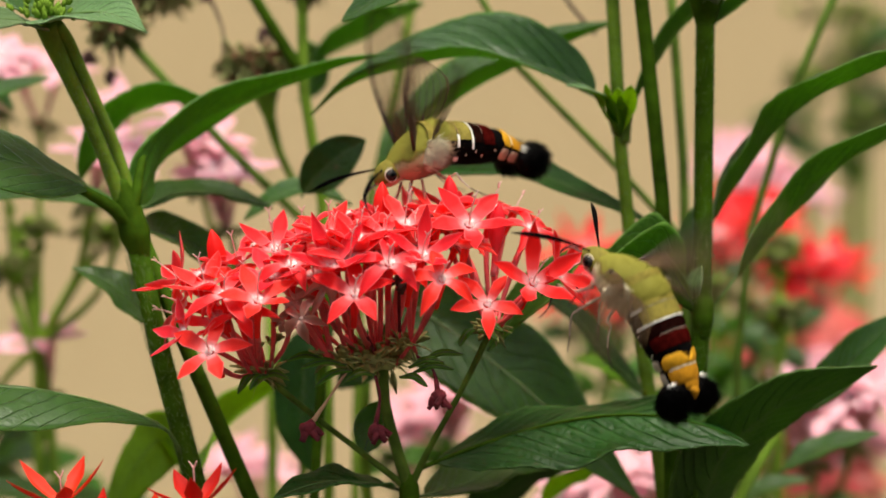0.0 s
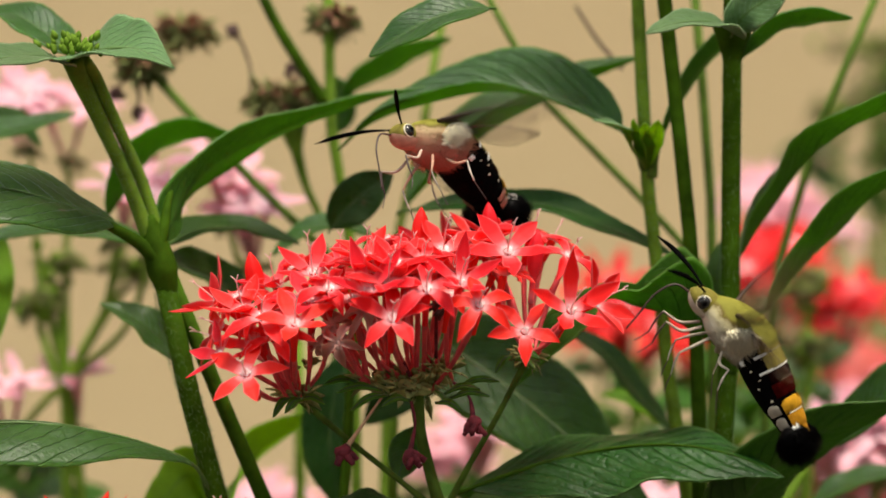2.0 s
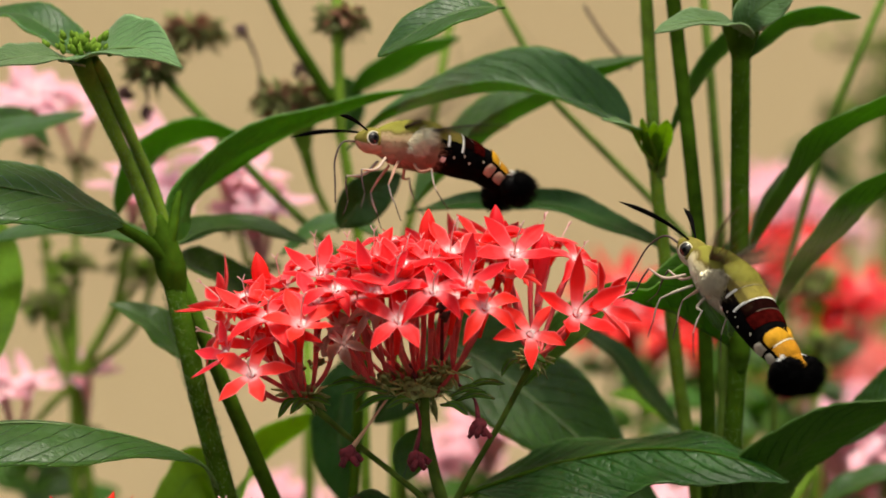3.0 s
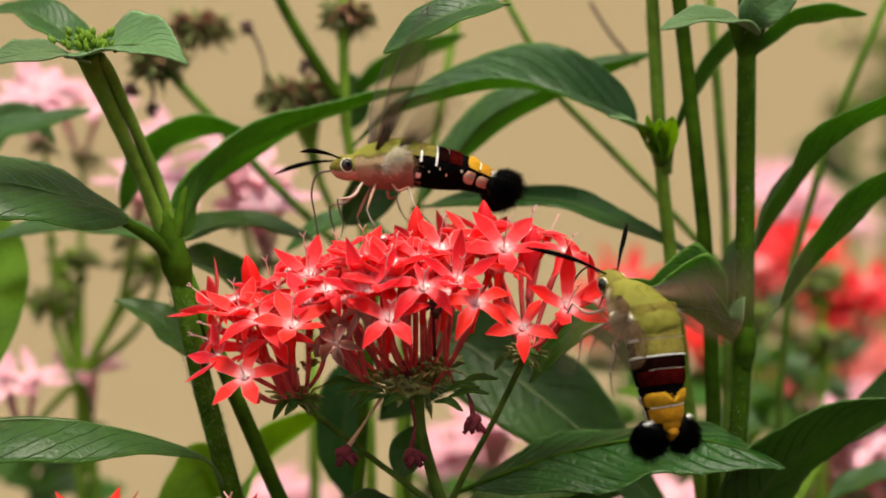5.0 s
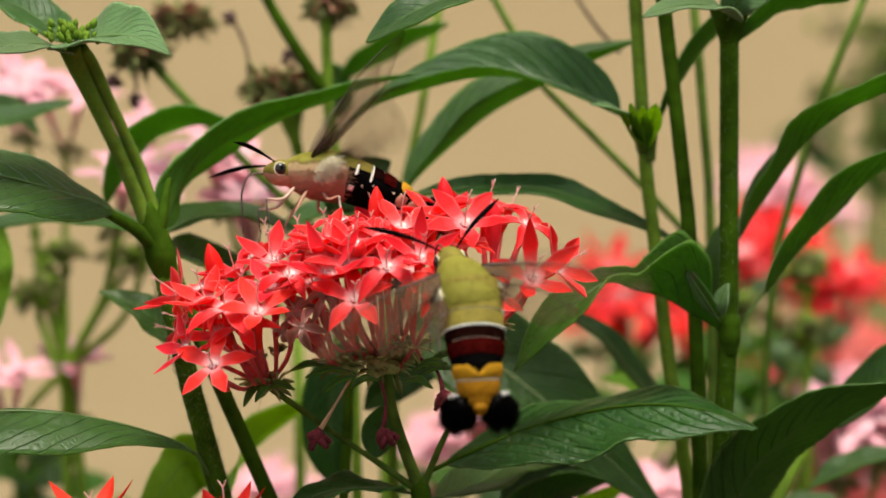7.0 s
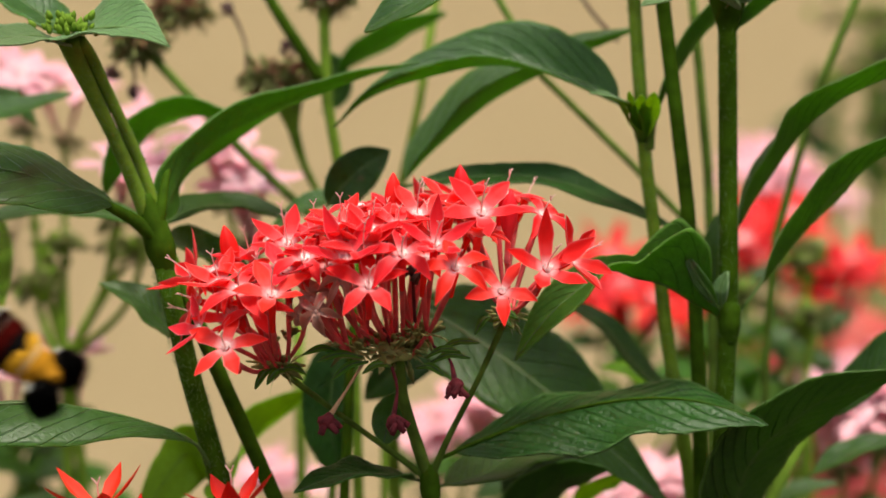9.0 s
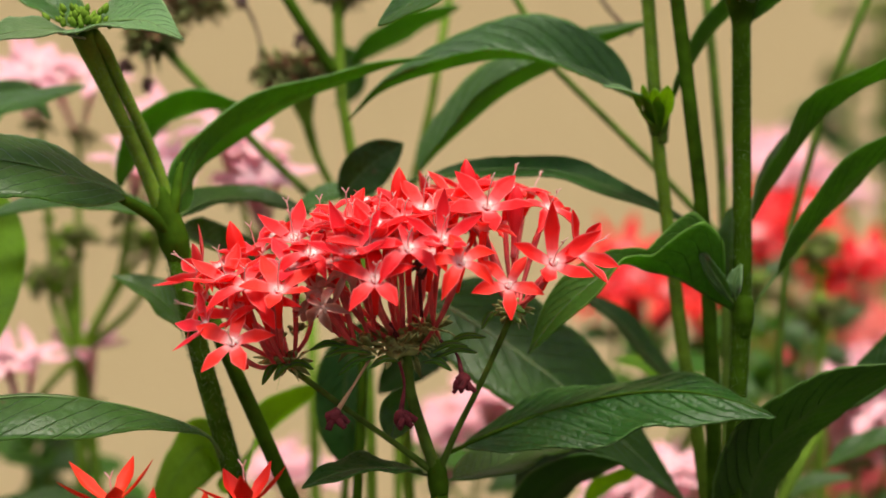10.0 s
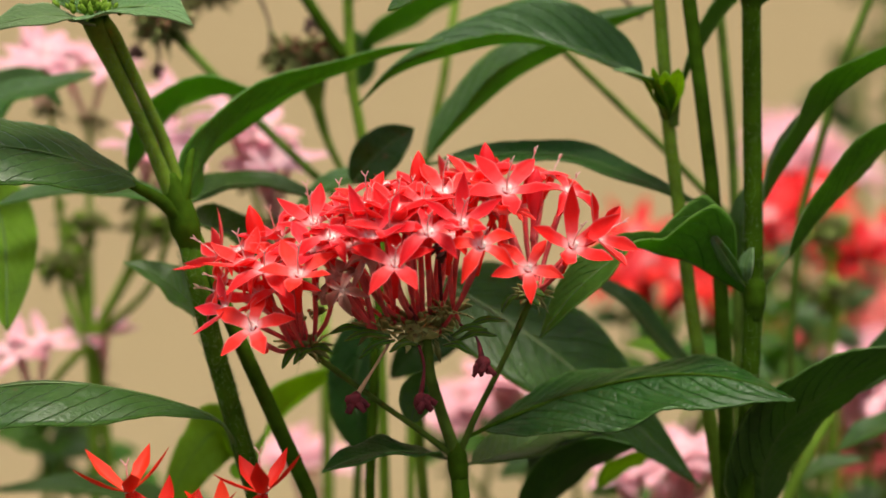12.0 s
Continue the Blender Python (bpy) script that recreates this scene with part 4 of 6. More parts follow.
    leaf("leaf", [(-4.04, 3.00, 55.48), (-3.82, 5.00, 56.23), (-3.37, 5.50, 56.82), (-2.57, 5.50, 57.37)], 0.68, (-0.5, 0.55, 0.6), (-0.5, 0.5, 0.7), plant, "bright green leaf lit from above", tops=LEAF_THIN_LIT, under=LEAF_THIN_LIT, seed=16, shape=(0.5, 0.7))
    leaf("leaf", [(-4.15, 4.00, 55.54), (-4.71, 5.00, 56.23), (-5.13, 5.00, 55.81), (-5.76, 5.00, 54.55)], 0.55, (0.6, 0.6, 0.4), (0.7, 0.6, 0.3), plant, "bright green leaf lit from above", tops=LEAF_THIN_LIT, under=LEAF_THIN_LIT, seed=17)
    return plant


# ---- the tall plant with three thick stems ----
def right_plant():
    plant = thing("leafy_plant", (4.6, 3.0, 0.0), "tall leafy plant with thick upright green stems", "plant")
    stem("stem", [(4.9, 2.6, -4.0), (4.9, 2.6, 30.0), (4.96, 2.40, 55.48), (5.11, 2.20, 58.89), (5.08, 2.20, 61.44), (5.06, 2.20, 63.89), (5.01, 2.20, 67.98)], [0.24, 0.22, 0.2, 0.19, 0.18, 0.17], STEM, plant, n=40)
    stem("stem", [(4.5, 3.4, -4.0), (4.6, 3.4, 30.0), (4.66, 3.20, 55.37), (4.55, 3.00, 58.77), (4.35, 3.00, 61.14), (4.06, 3.00, 63.41), (3.46, 3.00, 68.04)], [0.18, 0.15, 0.13, 0.13, 0.14], STEM, plant, n=40)
    stem("stem", [(3.9, 3.8, -4.0), (4.2, 3.8, 30.0), (4.57, 3.60, 55.24), (4.18, 3.50, 57.42), (3.89, 3.40, 59.60), (3.59, 3.30, 61.97), (3.45, 3.30, 63.94), (3.22, 3.30, 67.03)], [0.17, 0.16, 0.14, 0.13, 0.12], STEM_PALE, plant, n=40)
    stem("stem", [(4.9, 6.5, -4.0), (4.8, 6.5, 40.0), (4.98, 6.50, 60.22), (4.77, 6.50, 63.10), (4.48, 6.50, 65.97)], [0.14, 0.1, 0.09], BRANCH, plant, n=30)
    for at, r in (((3.58, 3.30, 62.25), 0.17),):
        bm = bmesh.new()
        bmesh.ops.create_icosphere(bm, subdivisions=3, radius=r * CM, matrix=Matrix.Translation(vec(at)) @ Matrix.Diagonal((1, 1, 2.0, 1)))
        part("node", bm, BRANCH, plant)
    leaf("leaf", [(5.01, 2.20, 58.80), (4.50, 2.00, 59.07), (3.93, 1.80, 59.40), (3.36, 1.60, 59.55), (2.92, 1.40, 59.67), (2.37, 1.20, 59.32), (1.78, 1.10, 58.78), (1.22, 1.00, 58.05)], 0.32,
         (0, 0, 1), (-0.6, -0.4, 0.6), plant, "green leaf bent over in the middle", downy=4, wave=0.05, n=96, m=10, seed=21, quilt=0.05, tops=LEAF_UNDER,
         fold=(4.0, 4.0, 4.0, 3.6, 2.6, 0.9, 0.4, 0.3, 0.3, 0.3),
         ups=((0, -0.2, 1), (0.1, -0.2, 1), (0.1, -0.2, 1), (-0.1, -0.35, 0.9), (-0.35, -0.65, 0.65), (-0.35, -0.72, 0.6), (-0.35, -0.72, 0.6), (-0.35, -0.72, 0.6), (-0.35, -0.72, 0.6)),
         widths=(0.04, 0.12, 0.45, 0.78, 1.0, 0.64, 0.36, 0.40, 0.85, 1.2, 1.3, 1.15, 0.85, 0.45, 0.012))
    leaf("leaf", [(3.27, 3.40, 62.60), (2.82, 3.60, 62.93), (1.72, 3.60, 63.33), (0.68, 3.70, 63.41), (-0.46, 3.80, 63.18), (-1.49, 3.80, 62.79), (-2.09, 3.80, 62.27)], 0.74,
         (0.1, -0.75, 0.65), (-0.25, 0.0, 0.95), plant, "long arching green leaf with a drooping tip", downy=4, fold=0.70, wave=0.04, n=80, m=9, seed=36, shape=(0.80, 1.45), petiole=0.04)
    leaf("leaf", [(5.32, 2.20, 58.94), (5.74, 2.30, 59.50), (6.41, 2.40, 60.37), (7.11, 2.20, 61.19), (7.92, 2.00, 61.83), (8.94, 2.00, 62.41)], 0.50,
         (-0.55, 0.40, 0.65), (-0.45, 0.45, 0.7), plant, "long dark green leaf", downy=4, fold=0.35, n=72, m=8, seed=22, petiole=0.14, quilt=0.10, wave=0.09)
    leaf("leaf", [(5.27, 3.00, 60.42), (5.78, 3.10, 61.25), (6.40, 3.00, 62.15), (7.04, 2.60, 62.73), (7.93, 2.20, 63.18), (9.14, 2.00, 63.63)], 0.62,
         (-0.80, -0.10, 0.55), (-0.45, 0.35, 0.75), plant, "long dark green leaf folded along its rib", downy=4, fold=0.55, n=84, m=9, seed=23, petiole=0.02, quilt=0.10, wave=0.10, shape=(0.6, 0.85))
    leaf("leaf", [(5.30, 2.80, 54.87), (5.28, 2.40, 55.66), (5.67, 2.00, 56.44), (6.51, 1.60, 57.20), (8.22, 1.40, 57.93)], 0.92,
         (-0.55, 0.55, 0.52), (-0.18, 0.66, 0.7), plant, "broad dark green leaf seen from below", downy=4, fold=0.12, n=110, m=11, tops=SHADED_TOP, under=SHADED_UNDER, seed=24, petiole=0.0, shape=(0.45, 0.95), quilt=0.12)
    leaf("leaf", [(6.93, 4.00, 56.89), (7.47, 3.60, 57.47), (8.08, 3.40, 58.13), (8.85, 3.40, 58.87)], 0.42, (-0.3, -0.8, 0.5), (-0.3, -0.8, 0.5), plant, "grey-green leaf", seed=25)
    leaf("leaf", [(3.66, 3.30, 62.10), (3.85, 3.40, 62.65), (4.27, 3.60, 63.53), (4.92, 3.80, 64.39), (5.78, 3.90, 65.31)], 0.32, (-0.5, 0.3, 0.5), (-0.5, 0.5, 0.5), plant, "green leaf", seed=26, shape=(0.9, 0.7), petiole=0.1)
    leaf("leaf", [(5.18, 2.30, 64.00), (5.59, 2.30, 64.41), (6.21, 2.40, 64.72), (7.23, 2.40, 64.82)], 0.42, (-0.1, 0.4, 0.9), (0.0, 0.3, 0.9), plant, "green leaf", seed=27)
    leaf("young_leaf", [(5.25, 1.80, 64.39), (4.72, 1.20, 64.61), (4.09, 0.80, 64.60), (3.43, 0.60, 64.39)], 0.42, (0.0, -0.4, 0.9), (0.0, -0.4, 0.9), plant, "pale green young leaf", tops=LEAF_YOUNG, under=LEAF_YOUNG, seed=28, petiole=0.0)
    leaf("young_leaf", [(5.00, 1.80, 64.39), (5.23, 1.40, 64.78), (5.63, 1.20, 65.07), (6.02, 1.00, 65.36)], 0.4, (0.3, -0.8, 0.5), (0.3, -0.8, 0.5), plant, "pale green young leaf", tops=LEAF_YOUNG, under=LEAF_YOUNG, seed=29)
    leaf("leaf", [(3.62, 3.20, 62.23), (3.37, 2.80, 62.58), (3.03, 2.40, 62.78), (2.57, 2.00, 62.87)], 0.22, (-0.2, -0.5, 0.85), (0, -0.4, 0.9), plant, "small fresh green leaf", tops=LEAF_YOUNG, under=LEAF_THIN_LIT, n=28, m=5, seed=30, fold=0.25)
    for k, (x, y, w) in enumerate(((1086, 172, 0.20), (1106, 158, 0.18), (1126, 164, 0.18), (1148, 160, 0.20))):
        tip = Vector((3.54, 2.40, 62.47)) + Vector(((x - 1130) * 0.0102, -0.2 * k, (200 - y) * 0.0102))
        mid = Vector((3.55, 2.70, 62.35)) + Vector(((x - 1130) * 0.005, 0, 0))
        leaf("leaf", [(3.58, 3.15, 62.01), tuple(mid), tuple(tip)], w, (0.0, -0.6, 0.7), (0, -0.5, 0.8), plant, "small fresh green leaf", tops=LEAF_THIN_LIT, under=LEAF_THIN_LIT, n=20, m=4, seed=31 + k, fold=0.2)
    leaf("leaf", [(4.93, 1.90, 58.94), (4.69, 1.70, 59.30), (4.45, 1.60, 59.65), (4.28, 1.60, 59.96)], 0.13, (-0.3, -0.8, 0.5), (-0.3, -0.8, 0.4), plant, "small green leaf", n=24, m=4, seed=33)
    leaf("leaf", [(4.97, 1.90, 58.99), (4.93, 1.80, 59.25), (4.97, 1.80, 59.45), (5.05, 1.80, 59.65)], 0.14, (-0.3, -0.8, 0.5), (-0.3, -0.8, 0.4), plant, "small green leaf", tops=LEAF_YOUNG, n=20, m=4, seed=34)
    leaf("leaf", [(4.95, 3.60, 58.77), (4.91, 3.60, 59.60), (4.95, 3.60, 60.22), (5.10, 3.80, 60.84)], 0.26, (-0.3, -0.9, 0.2), (-0.3, -0.9, 0.2), plant, "narrow grey-green leaf", seed=35)
    shade_crown(plant, (5.01, 2.20, 67.88), 501, 2, 3.0)
    stem_hairs([(4.96, 2.40, 55.48), (5.11, 2.20, 58.89), (5.08, 2.20, 61.44), (5.06, 2.20, 64.10)], 0.178, plant, 1600, 74)
    stem_hairs([(4.18, 3.50, 57.42), (3.89, 3.40, 59.60), (3.59, 3.30, 61.97), (3.45, 3.30, 63.94), (3.37, 3.30, 64.76)], 0.122, plant, 1800, 75)
    stem("node", [(3.66, 3.30, 61.85), (3.64, 3.30, 62.08), (3.60, 3.25, 62.26), (3.58, 3.20, 62.43)], [0.13, 0.15, 0.21, 0.26], BRANCH, plant, n=12, sides=14)
    stem("node", [(5.11, 2.20, 58.32), (5.12, 2.20, 58.68), (5.11, 2.20, 58.94), (5.10, 2.20, 59.27)], [0.14, 0.205, 0.215, 0.13], STEM, plant, n=12, sides=14)
    stem("node", [(5.06, 2.20, 63.83), (5.06, 2.20, 64.14), (5.06, 2.20, 64.43), (5.06, 2.20, 64.67)], [0.14, 0.20, 0.30, 0.40], STEM, plant, n=10, sides=14)
    return plant


def shade_crown(plant, top, seed, count=8, reach=4.5):
    """An unseen leafy top, added to end a tall stem and shade what stands below: pairs of leaves set crosswise, the
    uppermost smallest.
    """
    rnd = random.Random(seed)
    for k in range(count):
        a = (k % 2) * math.pi + (k // 2) * 1.45 + rnd.uniform(-0.3, 0.3)
        r = reach * (1 - 0.12 * (k // 2)) * rnd.uniform(0.85, 1.1)
        at = Vector(top) + Vector((0, 0, 0.9 * (k // 2)))
        d = Vector((math.cos(a), math.sin(a), 0))
        leaf("leaf", [tuple(at), tuple(at + d * r * 0.35 + Vector((0, 0, 0.8))), tuple(at + d * r * 0.7 + Vector((0, 0, 0.9))), tuple(at + d * r + Vector((0, 0, 0.2)))], 1.05,
             (d.x * -0.2, d.y * -0.2, 1), (d.x * 0.3, d.y * 0.3, 1), plant, n=24, m=4, tops=SHADED_TOP, under=SHADED_UNDER, seed=seed + k)


# ---- plants further back ----
def back_plants():
    plant = thing("leafy_plant", (1.2, 5.5, 0.0), "plant with large blue-green leaves behind the red flower head", "plant")
    stem("stem", [(-0.5, 4.0, -4.0), (-1.4, 3.6, 40.0), (-1.86, 3.40, 55.36), (-1.78, 3.40, 57.84), (-1.49, 3.60, 59.39), (-1.49, 3.80, 60.63)], [0.2, 0.18, 0.16, 0.12, 0.08], STEM, plant)
    stem("stem", [(0.2, 6.0, -4.0), (-0.6, 6.0, 40.0), (-0.89, 6.00, 55.24), (-1.19, 6.00, 57.25), (-1.00, 6.00, 58.31)], [0.18, 0.15, 0.12, 0.1], STEM_PALE, plant)
    stem("stem", [(1.6, 5.5, -4.0), (1.4, 5.5, 40.0), (1.27, 5.00, 55.18), (1.34, 5.00, 56.02), (1.43, 5.00, 56.65)], [0.18, 0.15, 0.12, 0.1], STEM_PALE, plant)
    leaf("leaf", [(-0.88, 4.40, 59.18), (0.17, 4.20, 58.60), (1.31, 4.00, 57.83), (2.35, 4.00, 56.99), (4.23, 4.20, 55.22)], 1.15, (0.35, -0.85, 0.5), (0.35, -0.85, 0.45), plant, "large blue-green leaf with a pale midrib", rib_mat=RIB_PALE, fold=0.12, n=56, m=8, seed=41, shape=(0.5, 1.25))
    leaf("leaf", [(0.17, 5.60, 58.64), (-0.25, 5.50, 58.22), (-0.89, 5.50, 57.80), (-1.52, 5.50, 57.21)], 0.45, (0.3, -0.7, 0.5), (0.3, -0.7, 0.5), plant, "dark green leaf in the shade", tops=SHADED_TOP, under=SHADED_UNDER, seed=40)
    leaf("leaf", [(-1.51, 5.00, 58.75), (-2.04, 5.00, 57.81), (-2.14, 5.00, 56.65), (-1.88, 5.00, 55.60)], 0.55, (-0.4, -0.85, 0.3), (-0.4, -0.85, 0.2), plant, "grey-green leaf hanging down", tops=SHADED_TOP, under=SHADED_UNDER, seed=42)
    leaf("leaf", [(4.39, 5.50, 57.06), (3.64, 5.20, 57.80), (2.90, 5.00, 58.65), (2.06, 5.00, 59.17)], 0.32, (0.4, -0.5, 0.6), (0.4, -0.5, 0.6), plant, "dark green leaf", tops=SHADED_TOP, under=SHADED_UNDER, seed=43)
    leaf("leaf", [(-0.97, 3.60, 61.15), (0.27, 3.50, 61.34), (1.82, 3.40, 61.33), (2.85, 3.40, 60.99), (4.21, 3.60, 60.42)], 0.42, (0, -0.5, 0.9), (0.1, -0.5, 0.9), plant, "dark green leaf", fold=0.2, n=48, tops=SHADED_TOP, under=SHADED_UNDER, seed=44)
    leaf("leaf", [(-2.23, 4.00, 60.74), (-2.02, 4.00, 61.05), (-1.60, 4.00, 61.47), (-1.06, 4.00, 61.84)], 0.42, (0.4, -0.85, 0.4), (0.3, -0.85, 0.4), plant, "dark blue-green leaf", tops=SHADED_TOP, under=SHADED_UNDER, seed=45)
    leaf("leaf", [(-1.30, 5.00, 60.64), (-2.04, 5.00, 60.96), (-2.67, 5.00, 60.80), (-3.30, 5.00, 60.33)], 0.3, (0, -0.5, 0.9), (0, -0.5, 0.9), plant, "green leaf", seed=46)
    leaf("leaf", [(1.01, 4.80, 54.56), (1.52, 4.20, 55.32), (2.14, 3.80, 55.81), (2.96, 3.40, 56.03)], 0.55, (-0.3, 0.6, 0.6), (-0.2, 0.6, 0.7), plant, "dark green leaf in the shade", tops=SHADED_TOP, under=SHADED_UNDER, seed=50, shape=(0.5, 0.7))
    leaf("leaf", [(1.01, 5.00, 55.18), (1.53, 4.60, 55.93), (2.36, 4.40, 56.25), (2.99, 4.40, 55.94)], 0.6, (-0.2, -0.6, 0.7), (0.2, -0.6, 0.6), plant, "dark green leaf", tops=SHADED_TOP, under=SHADED_UNDER, seed=47)
    leaf("leaf", [(2.29, 6.00, 55.08), (2.71, 5.80, 55.46), (3.13, 5.60, 55.66), (3.60, 5.60, 55.84)], 0.34, (-0.2, 0.4, 0.9), (0, 0.3, 0.9), plant, "bright green leaf", tops=LEAF_THIN_LIT, under=LEAF_THIN_LIT, seed=48)
    leaf("leaf", [(4.24, 7.00, 57.23), (3.81, 7.00, 57.55), (3.38, 7.00, 57.76), (2.95, 7.00, 57.82)], 0.28, (0, -0.5, 0.9), (0, -0.5, 0.9), plant, "bright green leaf", tops=LEAF_THIN_LIT, under=LEAF_THIN_LIT, seed=49)
    plant = thing("leafy_plant", (0.4, 8.0, 0.0), "slender plant with thin stems and spent flower heads", "plant")
    stem("stem", [(-1.0, 9.0, -4.0), (-1.0, 9.0, 40.0), (-1.02, 9.00, 60.88), (-0.64, 9.00, 62.41), (-0.32, 9.00, 63.93), (-0.10, 9.00, 65.68)], [0.1, 0.09, 0.09, 0.08], STEM_PALE, plant)
    stem("stem", [(-1.0, 7.0, -4.0), (-1.4, 7.0, 40.0), (-1.97, 7.00, 61.51), (-2.34, 7.00, 63.11), (-2.45, 7.00, 64.72), (-2.40, 7.00, 65.68)], [0.12, 0.12, 0.11, 0.1], STEM_PALE, plant)
    stem("stem", [(-2.40, 7.00, 63.22), (-2.82, 7.00, 63.86), (-3.36, 7.00, 64.72), (-3.79, 7.00, 65.57)], [0.12, 0.11, 0.1], STEM, plant)
    stem("stem", [(5.0, 6.5, 10.0), (4.5, 6.5, 45.0), (4.86, 6.50, 60.33), (3.58, 6.50, 61.55), (2.30, 6.50, 62.67), (1.61, 6.50, 63.53), (0.92, 6.50, 64.59), (0.60, 6.50, 65.34)], [0.08, 0.075, 0.07, 0.07], BRANCH, plant)
    stem("stem", [(3.24, 7.50, 63.99), (2.75, 7.50, 64.53), (2.32, 7.50, 65.17)], [0.04, 0.03], BROWN, plant, "thin dry brown stalk", n=10)
    leaf("leaf", [(-0.99, 5.00, 61.11), (-0.25, 5.00, 61.88), (0.69, 5.00, 62.72), (1.64, 5.00, 63.27), (2.48, 5.00, 63.69), (3.53, 5.00, 64.16)], 0.6, (-0.5, -0.35, 0.55), (-0.35, -0.15, 0.8), plant, "green leaf with a lit edge", fold=0.8, n=56, m=8, seed=51, shape=(0.6, 0.9))
    leaf("leaf", [(-2.26, 8.00, 63.36), (-1.77, 8.00, 63.68), (-1.02, 8.00, 64.11), (-0.04, 8.00, 64.55)], 0.42, (-0.2, 0.5, 0.8), (0.1, 0.4, 0.9), plant, "dark green leaf", seed=52)
    leaf("leaf", [(-2.42, 8.20, 62.61), (-2.10, 8.20, 63.04), (-2.15, 8.20, 63.47), (-2.32, 8.20, 63.80)], 0.3, (-0.3, -0.8, 0.2), (-0.3, -0.8, 0.2), plant, "dark green leaf", seed=53)
    leaf("young_leaf", [(0.77, 1.50, 64.83), (0.16, 1.20, 64.77), (-0.65, 1.00, 64.45), (-1.50, 1.00, 63.90)], 0.45, (-0.1, -0.6, 0.8), (-0.3, -0.6, 0.6), plant, "grey-green leaf tip reaching in from above", seed=54, n=48, quilt=0.03)
    stem("stem", [(-4.2, 7.5, -4.0), (-3.0, 7.5, 40.0), (-2.41, 7.50, 60.76), (-3.05, 7.50, 61.19), (-3.91, 7.50, 61.84), (-4.67, 7.50, 62.48), (-5.31, 7.50, 63.24), (-5.74, 7.50, 63.77)], [0.1, 0.09, 0.08, 0.09], BRANCH, plant)
    stem("stem", [(-2.47, 8.00, 61.09), (-2.74, 8.00, 61.63), (-2.96, 8.00, 62.39), (-3.07, 8.00, 62.98)], [0.07, 0.08, 0.12, 0.34], STEM_PALE, plant)
    rnd = random.Random(21)
    for at, size, mat in (((-3.18, 8.00, 63.14), 0.8, SEED), ((-5.85, 7.50, 63.83), 0.5, SEED), ((-2.29, 7.20, 64.78), 0.35, SEED), ((-5.17, 9.00, 64.53), 0.5, SEED)):
        bm = bmesh.new()
        sepals(bm, at, size * 0.8, 200, rnd, 0.34)
        for _ in range(26):
            d = Vector((rnd.uniform(-0.7, 0.7), rnd.uniform(-0.6, 0.6), rnd.uniform(-0.2, 0.5)))
            p = vec(at) + d * size * CM
            tube(bm, [p, p + Vector((d.x * 0.3, d.y * 0.3, 0.25)) * CM], [0.07 * CM, 0.03 * CM], 4, 6)
        head = part("seed_head", bm, mat, plant, "spent flower head of green and brown calyces")
        bm = bmesh.new()
        sepals(bm, tuple(Vector(at) + Vector((0, -0.2, 0.25 * size))), size * 0.7, 60, rnd, 0.3)
        tagged(part("calyx_tuft", bm, RUSTY, head, "rusty dried calyces"), kind="stuff")
    for a, b in (((-3.82, 8.00, 63.30), (-4.20, 8.00, 64.65)), ((-6.25, 8.00, 63.79), (-6.00, 8.00, 63.06)), ((-6.36, 8.00, 63.79), (-6.44, 8.00, 63.41)), ((-3.01, 8.00, 63.57), (-3.10, 8.00, 63.90)), ((-3.39, 8.00, 63.47), (-3.66, 8.00, 63.36))):
        bm = bmesh.new()
        pa, pb = vec(a), vec(b)
        tube(bm, [pa, (pa + pb) / 2 + Vector((0.12, 0, 0.05)) * CM, pb], [0.035 * CM, 0.03 * CM], 8, 5)
        crumpled(bm, b, 0.22, rnd, 6)
        part("dead_flower", bm, BROWN, plant, "shrivelled dark brown flower")
    # leaves that reach in from the sides
    plant = thing("leafy_plant", (-10.0, 5.0, 0.0), "green plant with hanging leaves at the bed's end", "plant")
    stem("stem", [(-10.0, 5.0, -4.0), (-9.6, 5.0, 40.0), (-9.49, 5.00, 61.06)], [0.2, 0.16, 0.12], STEM, plant)
    leaf("leaf", [(-10.09, 8.00, 61.09), (-9.49, 7.40, 60.98), (-8.79, 5.60, 60.12), (-8.48, 3.20, 58.15)], 0.62, (0.1, -0.5, 0.9), (0.15, -0.8, 0.6), plant, "bright green hanging leaf", tops=LEAF_THIN_LIT, under=LEAF_THIN_LIT, seed=61)
    leaf("leaf", [(-9.39, 5.00, 61.17), (-8.80, 5.50, 62.38), (-7.95, 5.50, 62.65), (-7.01, 5.50, 62.91)], 0.3, (0, -0.6, 0.8), (0, -0.6, 0.8), plant, "dark green leaf", seed=62)
    leaf("leaf", [(-9.39, 5.00, 61.17), (-8.82, 7.00, 62.69), (-8.23, 7.00, 62.79), (-7.75, 7.00, 62.31)], 0.35, (0.2, -0.7, 0.6), (0.3, -0.8, 0.4), plant, "dark green leaf", seed=63)
    plant = thing("leafy_plant", (9.5, 6.0, 0.0), "green plant at the bed's end with slanting leaves", "plant")
    stem("stem", [(9.5, 7.0, -4.0), (8.0, 7.0, 30.0), (6.05, 7.00, 58.73), (6.45, 7.00, 61.19), (6.91, 7.00, 62.79), (7.66, 7.00, 64.61), (8.09, 7.00, 65.68)], [0.14, 0.12, 0.09, 0.08], BRANCH, plant)
    stem("stem", [(9.0, 6.0, -4.0), (8.6, 6.0, 30.0), (5.79, 6.00, 54.82), (6.53, 6.00, 56.19), (6.74, 6.00, 56.62)], [0.14, 0.12, 0.1], STEM_PALE, plant)
